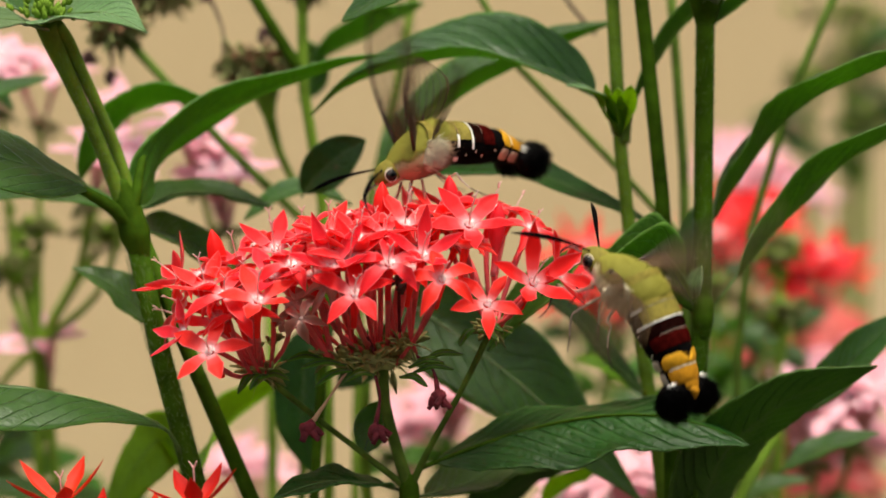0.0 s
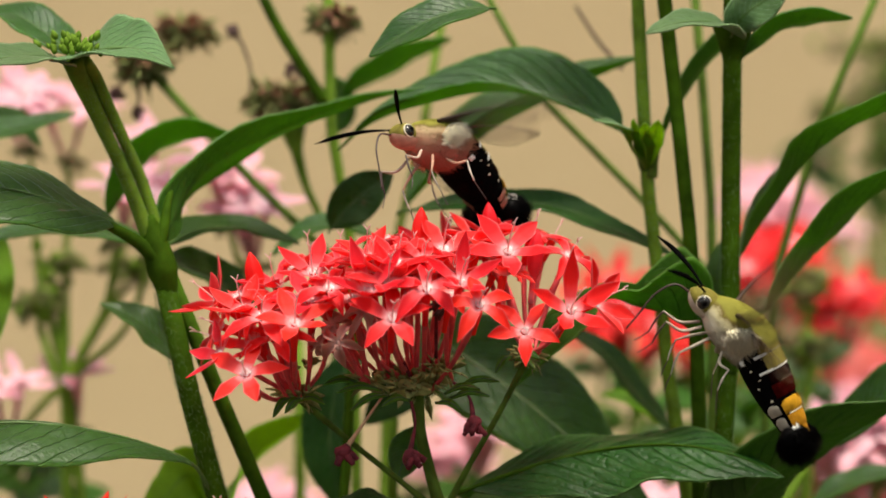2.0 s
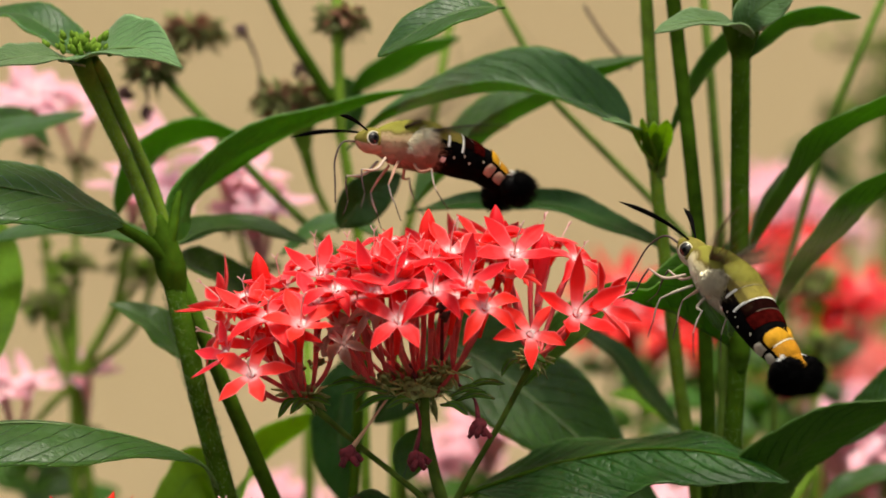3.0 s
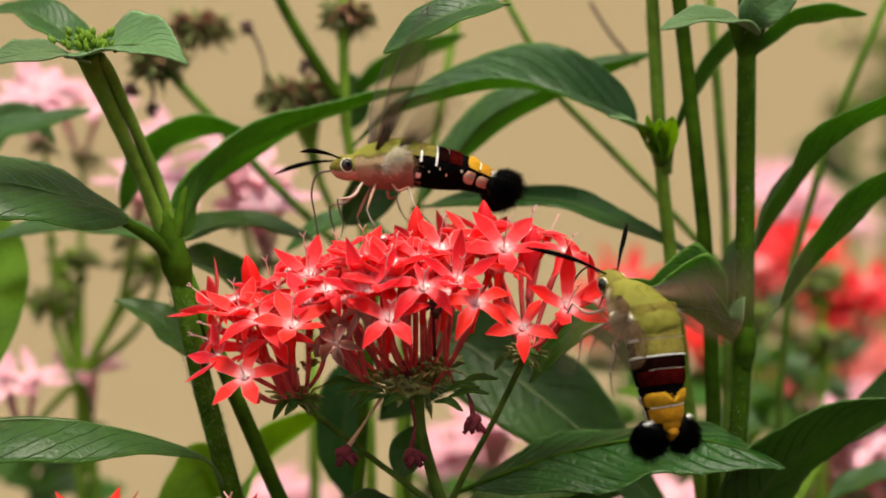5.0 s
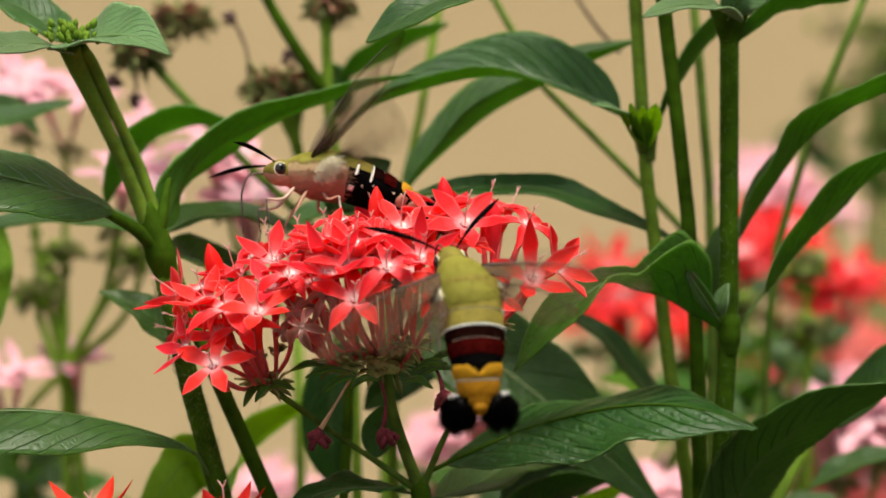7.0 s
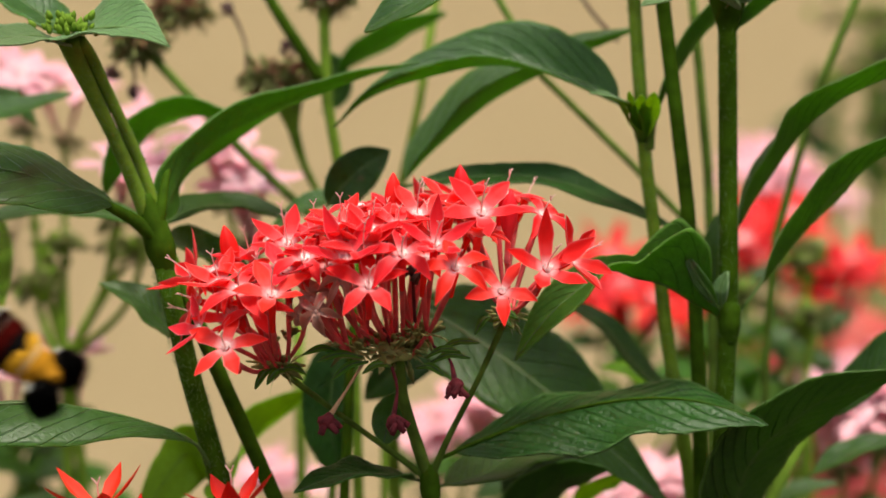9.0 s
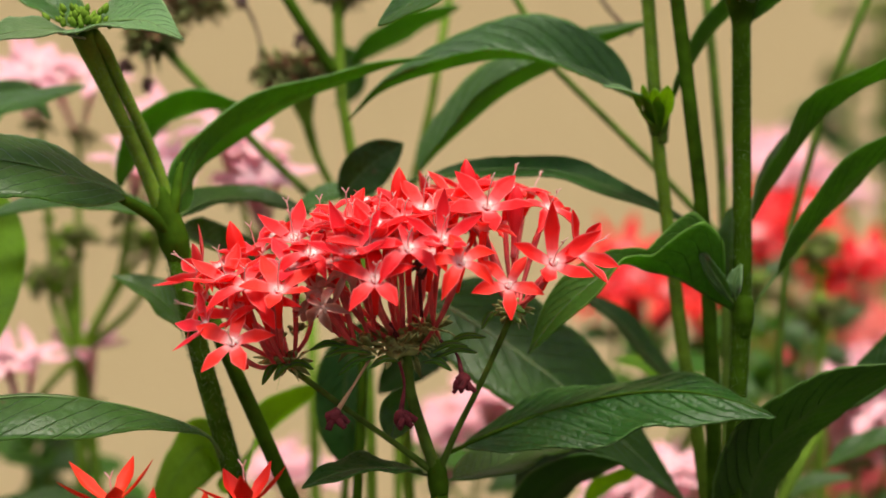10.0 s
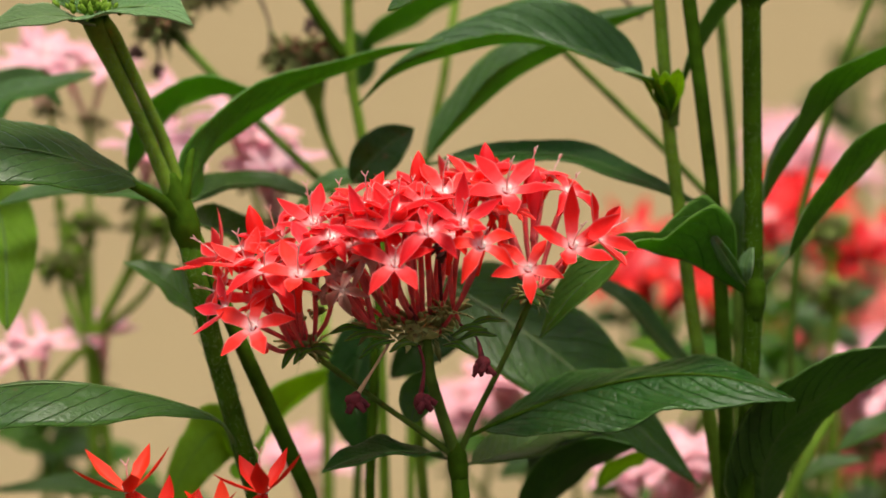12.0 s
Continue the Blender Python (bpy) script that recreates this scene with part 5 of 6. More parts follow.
    leaf("leaf", [(6.79, 6.00, 55.77), (7.27, 6.00, 56.11), (7.80, 6.00, 56.34), (8.65, 6.00, 56.57)], 0.34, (-0.2, -0.5, 0.8), (0, -0.4, 0.9), plant, "green leaf", seed=64)
    leaf("leaf", [(6.00, 8.00, 55.04), (6.49, 8.00, 55.35), (6.92, 8.00, 55.50), (7.52, 8.00, 55.58)], 0.28, (-0.2, -0.5, 0.8), (0, -0.4, 0.9), plant, "green leaf", seed=65)


def leafy_bush(foot, label, seed, spots):
    """A bushy plant further back: many leaves on short twigs from one stem."""
    rnd = random.Random(seed)
    plant = thing("leafy_bush", (foot[0], foot[1], 0.0), label, "bush")
    top = Vector(foot)
    stem("stem", [(foot[0], foot[1], -3.0), (foot[0], foot[1], 30.0), tuple(top)], [0.2, 0.16, 0.12], STEM, plant)
    for n_spot, (spot, size) in enumerate(spots):
        s = Vector(spot)
        stem("twig", [tuple(top - Vector((0, 0, 1.5))), tuple(top.lerp(s, 0.5) - Vector((0, 0, 0.3))), tuple(s)], [0.09, 0.07, 0.05], STEM_PALE, plant, n=12, sides=6)
        for k in range(4):
            a = rnd.uniform(0, 6.283)
            d = Vector((math.cos(a), 0.6 * math.sin(a), rnd.uniform(-0.3, 0.6))).normalized() * size
            leaf("leaf", [tuple(s), tuple(s + d * 0.5 + Vector((0, 0, 0.12 * size))), tuple(s + d)], 0.27 * size, (rnd.uniform(-0.3, 0.3), -0.5, 0.8), (d.x * 0.2, -0.6, 0.6), plant,
                 tops=rnd.choice((LEAF_TOP, SHADED_TOP, LEAF_UNDER)), n=16, m=3, seed=seed + n_spot * 4 + k)
    return plant


def far_plant(fork, kind, label, seed, heads):
    """A branching plant further back in the bed with several loose flower heads."""
    rnd = random.Random(seed)
    stars = {"pink": STARS_PINK, "rose": STARS_ROSE, "red": STARS}[kind]
    plant = thing("flowering_plant", (fork[0], fork[1], 0.0), label, "plant", "flowers further back in the bed")
    stem("stem", [(fork[0] + 0.6, fork[1], -3.0), (fork[0] + 0.4, fork[1], 30.0), (fork[0] + 0.15, fork[1], fork[2] - 5.0), fork], [0.15, 0.13, 0.11], STEM_PALE, plant)
    for at, size, count in heads:
        root = Vector(at) + Vector((0.1 * (fork[0] - at[0]), 0.3, -1.2))
        f = Vector(fork)
        half = f.lerp(root, 0.5) + Vector((0.2 * (root.x - f.x), 0, -0.1 * abs(root.x - f.x)))
        stem("branch", [tuple(f), tuple(half), tuple(root)], [0.09, 0.07, 0.06], STEM_PALE, plant)
        bm = bmesh.new()
        sepals(bm, tuple(root), 0.25, 30, rnd, 0.22)
        tagged(part("calyx_tuft", bm, SEED, plant), kind="stuff")
        for k in range(count):
            a, r = rnd.uniform(0, 6.283), size * math.sqrt(rnd.random())
            d = Vector((r * math.cos(a), r * 0.6 * math.sin(a), 0.35 * size * (1 - (r / size) ** 2) + rnd.uniform(-0.25, 0.1)))
            face = Vector((d.x * 0.6, d.y * 0.5 - 0.45, 0.75))
            floret(plant, Vector(at) + d, face, rnd.uniform(0, 72), 1.05, root, stars, k, False, TUBE if kind == "red" else TUBE_PALE)
    return plant


def far_plants():
    far_plant((-7.48, 11.00, 57.79), "pink", "pink star flowers in loose heads on branching stems", 101, (
        ((-8.37, 11.00, 63.45), 0.6, 4), ((-7.60, 12.00, 63.26), 0.6, 3), ((-6.35, 10.00, 61.70), 0.5, 3), ((-6.20, 12.00, 62.60), 0.4, 2),
        ((-5.60, 9.50, 61.45), 0.5, 2), ((-8.51, 10.00, 57.70), 0.5, 3), ((-7.26, 11.00, 57.96), 0.3, 2)))
    far_plant((-2.93, 11.00, 58.68), "pink", "pale pink star flowers in loose heads", 102, (((-4.45, 10.00, 62.05), 0.55, 4), ((-3.80, 9.50, 61.25), 0.5, 5)))
    far_plant((-1.67, 16.00, 51.78), "pink", "pink star flowers low in the bed", 103, (((0.76, 15.00, 56.85), 0.7, 8), ((-0.16, 16.00, 56.18), 0.7, 7), ((-3.41, 16.00, 55.26), 0.7, 7), ((4.32, 18.00, 55.17), 0.8, 10), ((4.23, 11.00, 55.46), 0.7, 6), ((3.20, 12.00, 55.08), 0.6, 5)))
    far_plant((8.13, 24.00, 54.31), "pink", "pale pink star flowers in tall loose heads", 104, (((7.07, 26.00, 61.78), 1.0, 11), ((7.89, 26.00, 61.34), 0.8, 8)))
    far_plant((8.59, 20.00, 53.29), "pink", "pink star flowers in broad loose heads", 105, (((8.95, 20.00, 57.13), 1.3, 18), ((7.87, 20.00, 56.29), 1.1, 10), ((9.15, 21.00, 56.02), 1.0, 8), ((7.78, 11.00, 56.85), 0.8, 7), ((8.56, 11.00, 57.24), 0.8, 7)))
    far_plant((6.07, 20.00, 56.17), "red", "coral red star flowers in loose heads", 106, (
        ((7.03, 20.00, 60.55), 0.9, 11), ((8.54, 21.00, 59.53), 0.9, 13), ((3.85, 18.00, 58.95), 1.1, 18), ((3.19, 20.00, 59.65), 0.6, 6), ((5.17, 20.00, 58.93), 0.7, 8), ((6.50, 19.00, 60.13), 0.5, 5)))
    far_plant((8.98, 22.00, 53.18), "rose", "rose red star flowers half hidden among leaves", 107, (((8.95, 25.00, 58.14), 1.0, 11), ((7.95, 25.00, 58.14), 1.0, 11), ((7.08, 25.00, 57.76), 0.8, 8), ((9.22, 22.00, 54.77), 0.7, 5), ((8.47, 20.00, 55.33), 0.8, 8)))
    leafy_bush((7.09, 17.00, 54.28), "low green bush with small leaves behind the stems", 401, (
        ((6.15, 17.00, 58.14), 1.0), ((6.51, 16.00, 57.00), 1.0), ((7.74, 18.00, 57.65), 0.6), ((6.91, 14.00, 54.40), 0.9),
        ((6.21, 18.00, 59.30), 0.9), ((8.35, 15.00, 54.60), 0.7), ((7.41, 13.00, 54.30), 0.9), ((6.45, 16.00, 58.27), 1.0), ((7.08, 15.00, 57.71), 0.9), ((7.61, 16.00, 58.27), 0.9), ((6.33, 16.00, 57.46), 0.8), ((5.38, 18.00, 57.65), 0.9), ((7.39, 20.00, 58.57), 0.8)))
    leafy_bush((2.60, 15.00, 52.42), "low green bush with broad leaves in the shade", 402, (
        ((0.87, 14.00, 55.34), 1.4), ((1.99, 13.00, 55.27), 1.5), ((3.17, 15.00, 54.60), 0.8), ((3.81, 17.00, 56.97), 0.9), ((4.13, 16.00, 57.81), 0.9), ((4.55, 15.00, 56.56), 1.0), ((5.2, 14.00, 57.4), 1.1), ((6.1, 13.00, 57.0), 1.2), ((4.8, 13.00, 56.4), 1.1), ((5.7, 15.00, 58.2), 0.9), ((3.26, 18.00, 58.01), 0.8), ((-0.51, 15.00, 55.41), 1.1), ((4.51, 14.00, 54.00), 0.8)))
    leafy_bush((-8.63, 16.00, 53.75), "low green bush at the end of the bed", 403, (((-8.67, 15.00, 55.41), 1.3), ((-8.71, 14.00, 55.91), 1.2), ((-8.18, 13.00, 55.38), 1.0), ((-7.87, 15.00, 54.95), 1.2), ((-6.43, 16.00, 54.44), 1.2)))
    # green seed heads on stalks
    for i, (at, size) in enumerate((((7.25, 14.00, 59.90), 0.45), ((7.24, 13.00, 58.66), 0.42), ((5.93, 15.00, 59.09), 0.4), ((-8.04, 11.00, 59.23), 0.4), ((-7.74, 11.50, 60.01), 0.4), ((-6.37, 12.00, 60.01), 0.35), ((8.78, 28.00, 63.85), 0.6), ((9.80, 28.00, 64.24), 0.9), ((9.55, 28.00, 65.26), 0.8), ((10.06, 28.00, 62.83), 0.6))):
        rnd = random.Random(300 + i)
        plant = thing("seed_plant", (at[0], at[1], 0.0), "green seed head on a thin stalk", "plant", "seed heads further back in the bed")
        low = [(at[0], at[1], -3.0), (at[0] + 0.2, at[1], 30.0)]
        if 3 <= i <= 5:
            low = [(-6.6, 11.0, -3.0), (-6.93, 11.00, 51.58), (-7.04, 11.00, 55.13), (-7.54, 11.00, 58.01)]
        stem("stem", low + [tuple(Vector(at) - Vector((0, 0, 0.3)))], [0.13, 0.1, 0.08], STEM_PALE, plant)
        bm = bmesh.new()
        sepals(bm, at, size, 80, rnd, 0.35)
        tagged(part("calyx_tuft", bm, SEED, plant), kind="stuff")
        bm = bmesh.new()
        for _ in range(12):
            d = Vector((rnd.gauss(0, 0.5), rnd.gauss(0, 0.5), rnd.gauss(0, 0.4))) * size
            bmesh.ops.create_icosphere(bm, subdivisions=1, radius=0.14 * CM, matrix=Matrix.Translation(vec(Vector(at) + d)))
        tagged(part("seed_head", bm, STEM_PALE, plant), kind="stuff")
        if i >= 6:
            for k in range(3):
                a = Vector(at) + Vector((rnd.uniform(-0.4, 0.4), 0, -rnd.uniform(0.5, 2.5)))
                b = a + Vector((rnd.choice((-1, 1)) * rnd.uniform(0.8, 1.8), rnd.uniform(-0.5, 0.5), rnd.uniform(0.2, 1.0)))
                leaf("leaf", [tuple(a), tuple((a + b) / 2 + Vector((0, 0, 0.3))), tuple(b)], 0.32, (0, -0.5, 0.9), (0, -0.5, 0.9), plant, n=16, m=3, seed=i * 7 + k)


red_head = red_plant()
low_red = small_red_plant()
left_plant()
right_plant()
back_plants()
far_plants()


# ---- the hawk moths (clear-winged, olive, with banded bodies) ----
# The body is jointed at the waist and before the yellow bands; lengths in centimetres.
WAIST, LOINS = Vector((0.12, 0, 0)), Vector((-0.95, 0, 0))
BODY = [(0.36, 0.45), (0.1, 0.475), (-0.15, 0.485), (-0.4, 0.485), (-0.7, 0.455), (-0.95, 0.405), (-1.2, 0.345), (-1.45, 0.29), (-1.6, 0.24)]
FLAT = 0.80


def girth(x):
    for (xa, ra), (xb, rb) in zip(BODY, BODY[1:]):
        if xb <= x <= xa:
            return ra + (rb - ra) * (xa - x) / (xa - xb)
    return BODY[0][1] if x > BODY[0][0] else BODY[-1][1]


def local_part(name, bm, material, parent, label="", joint=None):
    """A part built in the moth's own space; joint: the point about which it turns."""
    if joint is not None:
        bmesh.ops.translate(bm, verts=bm.verts, vec=-joint * CM)
    ob = new(name, mesh_of(name, bm, material))
    ob.parent = parent
    return tagged(ob, label) if label else ob


def band(name, xa, xb, lo, hi, material, parent, joint, grow=0.012, bulge=0.010, label="", edge=None):
    """A band of scales round the body from xa back to xb, between two angles from the back's middle line.
    edge: how far its front edge falls back at a share of the arc."""
    bm = bmesh.new()
    rows, sides = [], max(6, int(abs(hi - lo) / 7))
    for i in range(8):
        row = []
        for j in range(sides + 1):
            f, t = i / 7, radians(lo + (hi - lo) * j / sides)
            front = xa - (edge(j / sides) if edge else 0.0)
            x = front + (xb - front) * f
            r = girth(x) + grow + bulge * math.sin(math.pi * f) ** 0.6 + 0.004 * noise.noise(Vector((x * 30, t * 9, 0)))
            row.append(bm.verts.new(Vector((x, r * math.sin(t), r * math.cos(t) * FLAT)) * CM))
        rows.append(row)
    for p, q in zip(rows, rows[1:]):
        for j in range(sides):
            bm.faces.new((p[j], p[j + 1], q[j + 1], q[j]))
    bmesh.ops.recalc_face_normals(bm, faces=bm.faces)
    return local_part(name, bm, material, parent, label, joint)


def fur(name, surface, material, parent, count, length, r, seed, back=(-1, 0, 0), lay=1.2, label="", joint=None):
    """Short hairs on a surface given as a function of two random numbers: place and outward way."""
    rnd = random.Random(seed)
    bm = bmesh.new()
    for _ in range(count):
        p, n = surface(rnd.random(), rnd.random())
        d = (n + Vector(back) * lay + Vector((rnd.gauss(0, 0.2), rnd.gauss(0, 0.2), rnd.gauss(0, 0.2)))).normalized()
        hair(bm, p * CM, (p + d * length * rnd.uniform(0.6, 1.3)) * CM, r * CM)
    return tagged(local_part(name, bm, material, parent, label, joint), kind="stuff")


THORAX = smooth_profile([(-0.22, 0.30), (-0.10, 0.43), (0.10, 0.492), (0.35, 0.495), (0.60, 0.465), (0.82, 0.395), (1.00, 0.285), (1.14, 0.20)], 22)


def skin(lo, hi, xa=0.0, xb=1.0):
    """Points of the thorax between two angles from the back's middle line."""
    def at(a, b):
        u = (xa + (xb - xa) * a) * (len(THORAX) - 1)
        i = min(int(u), len(THORAX) - 2)
        (x0, r0), (x1, r1) = THORAX[i], THORAX[i + 1]
        x, r = x0 + (x1 - x0) * (u - i), r0 + (r1 - r0) * (u - i)
        t = radians(lo + (hi - lo) * b)
        return Vector((x, r * math.sin(t), r * 0.88 * math.cos(t))), Vector((0, math.sin(t), math.cos(t)))
    return at


def body_skin(xa, xb, lo, hi):
    """Points of the abdomen between two places and two angles."""
    def at(a, b):
        x, t = xa + (xb - xa) * a, radians(lo + (hi - lo) * b)
        r = girth(x) + 0.015
        return Vector((x, r * math.sin(t), r * FLAT * math.cos(t))), Vector((0, math.sin(t), math.cos(t)))
    return at


def build_moth():
    moth = thing("hawk_moth", (0, 0, 0), "olive hawk moth with clear wings and yellow-banded body", "moth", "hawk moths at the flowers")
    bm = bmesh.new()
    lathe(bm, THORAX, 0.88, 32)
    for v in bm.verts:
        v.co += v.co.normalized() * 0.015 * CM * noise.noise(v.co * 900)
    local_part("thorax", bm, BODY_FUR, moth)

    def tuft(s):
        base = skin(0, 360)

        def at(a, b):
            c = (a * 7.3 + b * 3.1) % 1.0
            return base(0.30 + 0.34 * (a + c) / 2, (92 + 34 * (b + c - 1)) / 360 * s % 1.0)
        return at

    fur("back_fur", skin(-110, 110, 0.12), BODY_FUR, moth, 2600, 0.07, 0.0022, 1, lay=3.6)
    fur("breast_fur", skin(95, 265, 0.1), BODY_FUR, moth, 1800, 0.13, 0.005, 2, lay=2.2)
    for s in (-1, 1):
        fur("side_fur", tuft(s), CREAM, moth, 1000, 0.18, 0.007, 3 + s, back=(-0.7, 0, -0.5), lay=1.1, label="cream tuft below the wings")
    # head
    bm = bmesh.new()
    lathe(bm, smooth_profile([(0.96, 0.20), (1.08, 0.245), (1.22, 0.240), (1.37, 0.165), (1.47, 0.05)], 12), 0.90, 20)
    head = local_part("head", bm, OLIVE, moth)
    bm = bmesh.new()
    lathe(bm, smooth_profile([(0.9, 0.25), (1.08, 0.255), (1.22, 0.250), (1.37, 0.175), (1.47, 0.05)], 12), 0.92, 18, radians(118), radians(124), -0.012)
    local_part("face", bm, BUFF, head)
    for s in (-1, 1):
        bm = bmesh.new()
        bmesh.ops.create_uvsphere(bm, u_segments=18, v_segments=12, radius=0.125 * CM, matrix=Matrix.Translation(vec((1.20, 0.185 * s, 0.0))) @ Matrix.Diagonal((1, 0.75, 1, 1)))
        eye = local_part("eye", bm, EYE_DARK, head)
        bm = bmesh.new()
        tube(bm, [vec((1.20 + 0.122 * math.cos(a), 0.212 * s, 0.122 * math.sin(a))) for a in (k * 0.7854 for k in range(9))], [0.011 * CM], 24, 6, False)
        local_part("eye_ring", bm, CREAM, eye)
        bm = bmesh.new()
        bmesh.ops.create_uvsphere(bm, u_segments=12, v_segments=8, radius=0.078 * CM, matrix=Matrix.Translation(vec((1.20, 0.260 * s, 0.005))) @ Matrix.Diagonal((1, 0.28, 1, 1)))
        local_part("eye_bright", bm, EYE_GREY, eye, "grey sheen of the eye")
        bm = bmesh.new()
        bmesh.ops.create_uvsphere(bm, u_segments=10, v_segments=6, radius=0.040 * CM, matrix=Matrix.Translation(vec((1.195, 0.280 * s, 0.005))) @ Matrix.Diagonal((1, 0.3, 1, 1)))
        local_part("pupil", bm, BLACK, eye)
        bm = bmesh.new()
        tube(bm, [vec(p) for p in ((1.28, 0.12 * s, 0.14), (1.62, 0.46 * s, 0.20), (1.95, 0.84 * s, 0.20), (2.25, 1.18 * s, 0.14))], [0.016 * CM, 0.022 * CM, 0.036 * CM, 0.044 * CM, 0.040 * CM, 0.006 * CM], 18, 7)
        local_part("antenna", bm, BLACK, moth, "black clubbed antenna")
    bm = bmesh.new()
    tube(bm, [vec(p) for p in ((1.45, 0, -0.05), (1.72, 0.02, -0.10), (1.86, 0.03, -0.42), (1.84, 0.02, -0.85), (1.82, 0, -1.2))], [0.02 * CM, 0.014 * CM], 24, 6)
    local_part("proboscis", bm, LEGS_DARK, moth, "long thin brown proboscis")
    # legs: thigh, shin and foot of each
    for x, points, mats in (
            (0.95, ((0.95, 0.18, -0.33), (1.18, 0.30, -0.58), (1.48, 0.36, -0.62), (1.42, 0.40, -1.05), (1.50, 0.42, -1.32)), (LEGS, LEGS_DARK, LEGS_DARK)),
            (0.72, ((0.72, 0.20, -0.38), (0.86, 0.34, -0.62), (0.98, 0.42, -0.86), (0.84, 0.44, -1.22), (0.74, 0.46, -1.50)), (BUFF, LEGS_WHITE, LEGS_DARK)),
            (0.42, ((0.42, 0.22, -0.40), (0.36, 0.40, -0.56), (0.20, 0.52, -0.52), (0.10, 0.52, -0.90), (-0.16, 0.50, -1.22)), (BUFF, LEGS_WHITE, LEGS_DARK))):
        for s in (-1, 1):
            p = [vec((q[0], q[1] * s, q[2])) for q in points]
            bm = bmesh.new()
            tube(bm, p[:3], [0.026 * CM, 0.028 * CM, 0.015 * CM], 10, 8)
            leg = local_part("leg", bm, mats[0], moth)
            bm = bmesh.new()
            tube(bm, [p[2], p[2].lerp(p[3], 0.5) + Vector((0.0002, 0, 0)), p[3]], [0.015 * CM, 0.017 * CM, 0.010 * CM], 8, 7)
            local_part("shin", bm, mats[1], leg)
            bm = bmesh.new()
            tube(bm, [p[3], p[3].lerp(p[4], 0.5) + Vector((0, 0, -0.0002)), p[4]], [0.010 * CM, 0.007 * CM], 8, 6)
            for k in (0.35, 0.6, 0.85):
                q = p[3].lerp(p[4], k)
                hair(bm, q, q + Vector((-0.04, 0.03 * s, -0.05)) * CM, 0.006 * CM)
            local_part("foot", bm, mats[2], leg)
    # fore part of the abdomen, from the waist to the loins
    bm = bmesh.new()
    fore = [(0.12 + 0.46 * math.sin(a), 0.47 * math.cos(a)) for a in (1.35, 1.0, 0.6, 0.2)] + [(x, r - 0.004) for x, r in BODY[2:6]] + [(-1.12, 0.30), (-1.2, 0.1)]
    lathe(bm, smooth_profile(fore, 30), FLAT - 0.01, 32)
    abdomen = local_part("abdomen", bm, BLACK, moth, "", WAIST)
    back = lambda *k, **w: band(*k, abdomen, WAIST, **w)
    back("olive_band", 0.46, -0.105, -78, 78, GOLD)
    back("olive_band", -0.13, -0.385, -74, 74, GOLD)
    back("pale_line", -0.114, -0.125, -64, 64, BUFF, grow=0.018, bulge=0.004, label="thin buff line")
    back("white_line", -0.392, -0.418, -66, 66, WHITE, grow=0.020, bulge=0.005, label="white line")
    for s in (-1, 1):
        back("white_bar", -0.092, -0.140, 62 * s, 94 * s, WHITE, grow=0.024, bulge=0.012, label="white bar on the side")
        back("white_bar", -0.380, -0.422, 62 * s, 98 * s, WHITE, grow=0.024, bulge=0.012, label="white bar on the side")
        back("white_fleck", -0.07, -0.16, 122 * s, 136 * s, WHITE, grow=0.016)
    back("brown_band", -0.43, -0.615, -80, 80, DARK_BROWN, label="blackish brown band")
    back("white_line", -0.620, -0.627, -52, 52, LEGS, grow=0.014, bulge=0.004, label="thin pale line")
    back("maroon_band", -0.635, -0.875, -84, 84, MAROON, label="dark red band")
    for s in (-1, 1):
        for x, a, w in ((-0.28, 112, 0.022), (-0.47, 101, 0.020), (-0.60, 114, 0.030), (-0.86, 97, 0.038)):
            back("white_fleck", x, x - w, a * s, (a + 6) * s, CREAM, grow=0.014, bulge=0.004)
    fur("olive_fur", body_skin(0.46, -0.37, -76, 76), GOLD, abdomen, 1100, 0.05, 0.004, 5, lay=3.0, joint=WAIST)
    # hind part with the yellow bands and the tail brushes
    bm = bmesh.new()
    hind = [(-0.95 + 0.38 * math.sin(a), 0.385 * math.cos(a)) for a in (1.3, 0.8, 0.3)] + [(x, r - 0.006) for x, r in BODY[5:]] + [(-1.70, 0.12)]
    lathe(bm, smooth_profile(hind, 24), FLAT - 0.01, 28)
    tail = local_part("abdomen_end", bm, BLACK, moth, "yellow-banded end of the abdomen", LOINS)
    rear = lambda *k, **w: band(*k, tail, LOINS, **w)
    for s in (-1, 1):
        rear("yellow_band", -0.955, -1.19, 0, 82 * s, YELLOW, grow=0.020, bulge=0.028, label="golden yellow patch", edge=lambda f: 0.16 * max(0.0, 1 - f * 3.4) ** 1.2 + 0.07 * max(0.0, f * 4 - 3) ** 2)
        rear("pink_patch", -0.96, -1.16, 92 * s, 132 * s, BUFF, grow=0.018, bulge=0.024, label="pinkish patch", edge=lambda f: 0.05 * (2 * f - 1) ** 2)
        rear("pink_patch", -1.20, -1.42, 92 * s, 132 * s, BUFF, grow=0.018, bulge=0.024, label="pinkish patch", edge=lambda f: 0.05 * (2 * f - 1) ** 2)
    rear("white_line", -1.193, -1.215, -70, 70, CREAM, grow=0.022, bulge=0.004, label="cream line")
    rear("yellow_band", -1.215, -1.47, -80, 80, ORANGE, grow=0.018, bulge=0.020, label="orange yellow band")
    rear("yellow_band", -1.47, -1.60, -40, 40, ORANGE, grow=0.012, bulge=0.008, label="orange yellow tail")
    fur("yellow_fur", body_skin(-0.98, -1.46, -68, 68), YELLOW, tail, 420, 0.035, 0.004, 6, lay=3.0, joint=LOINS)
    bm = bmesh.new()
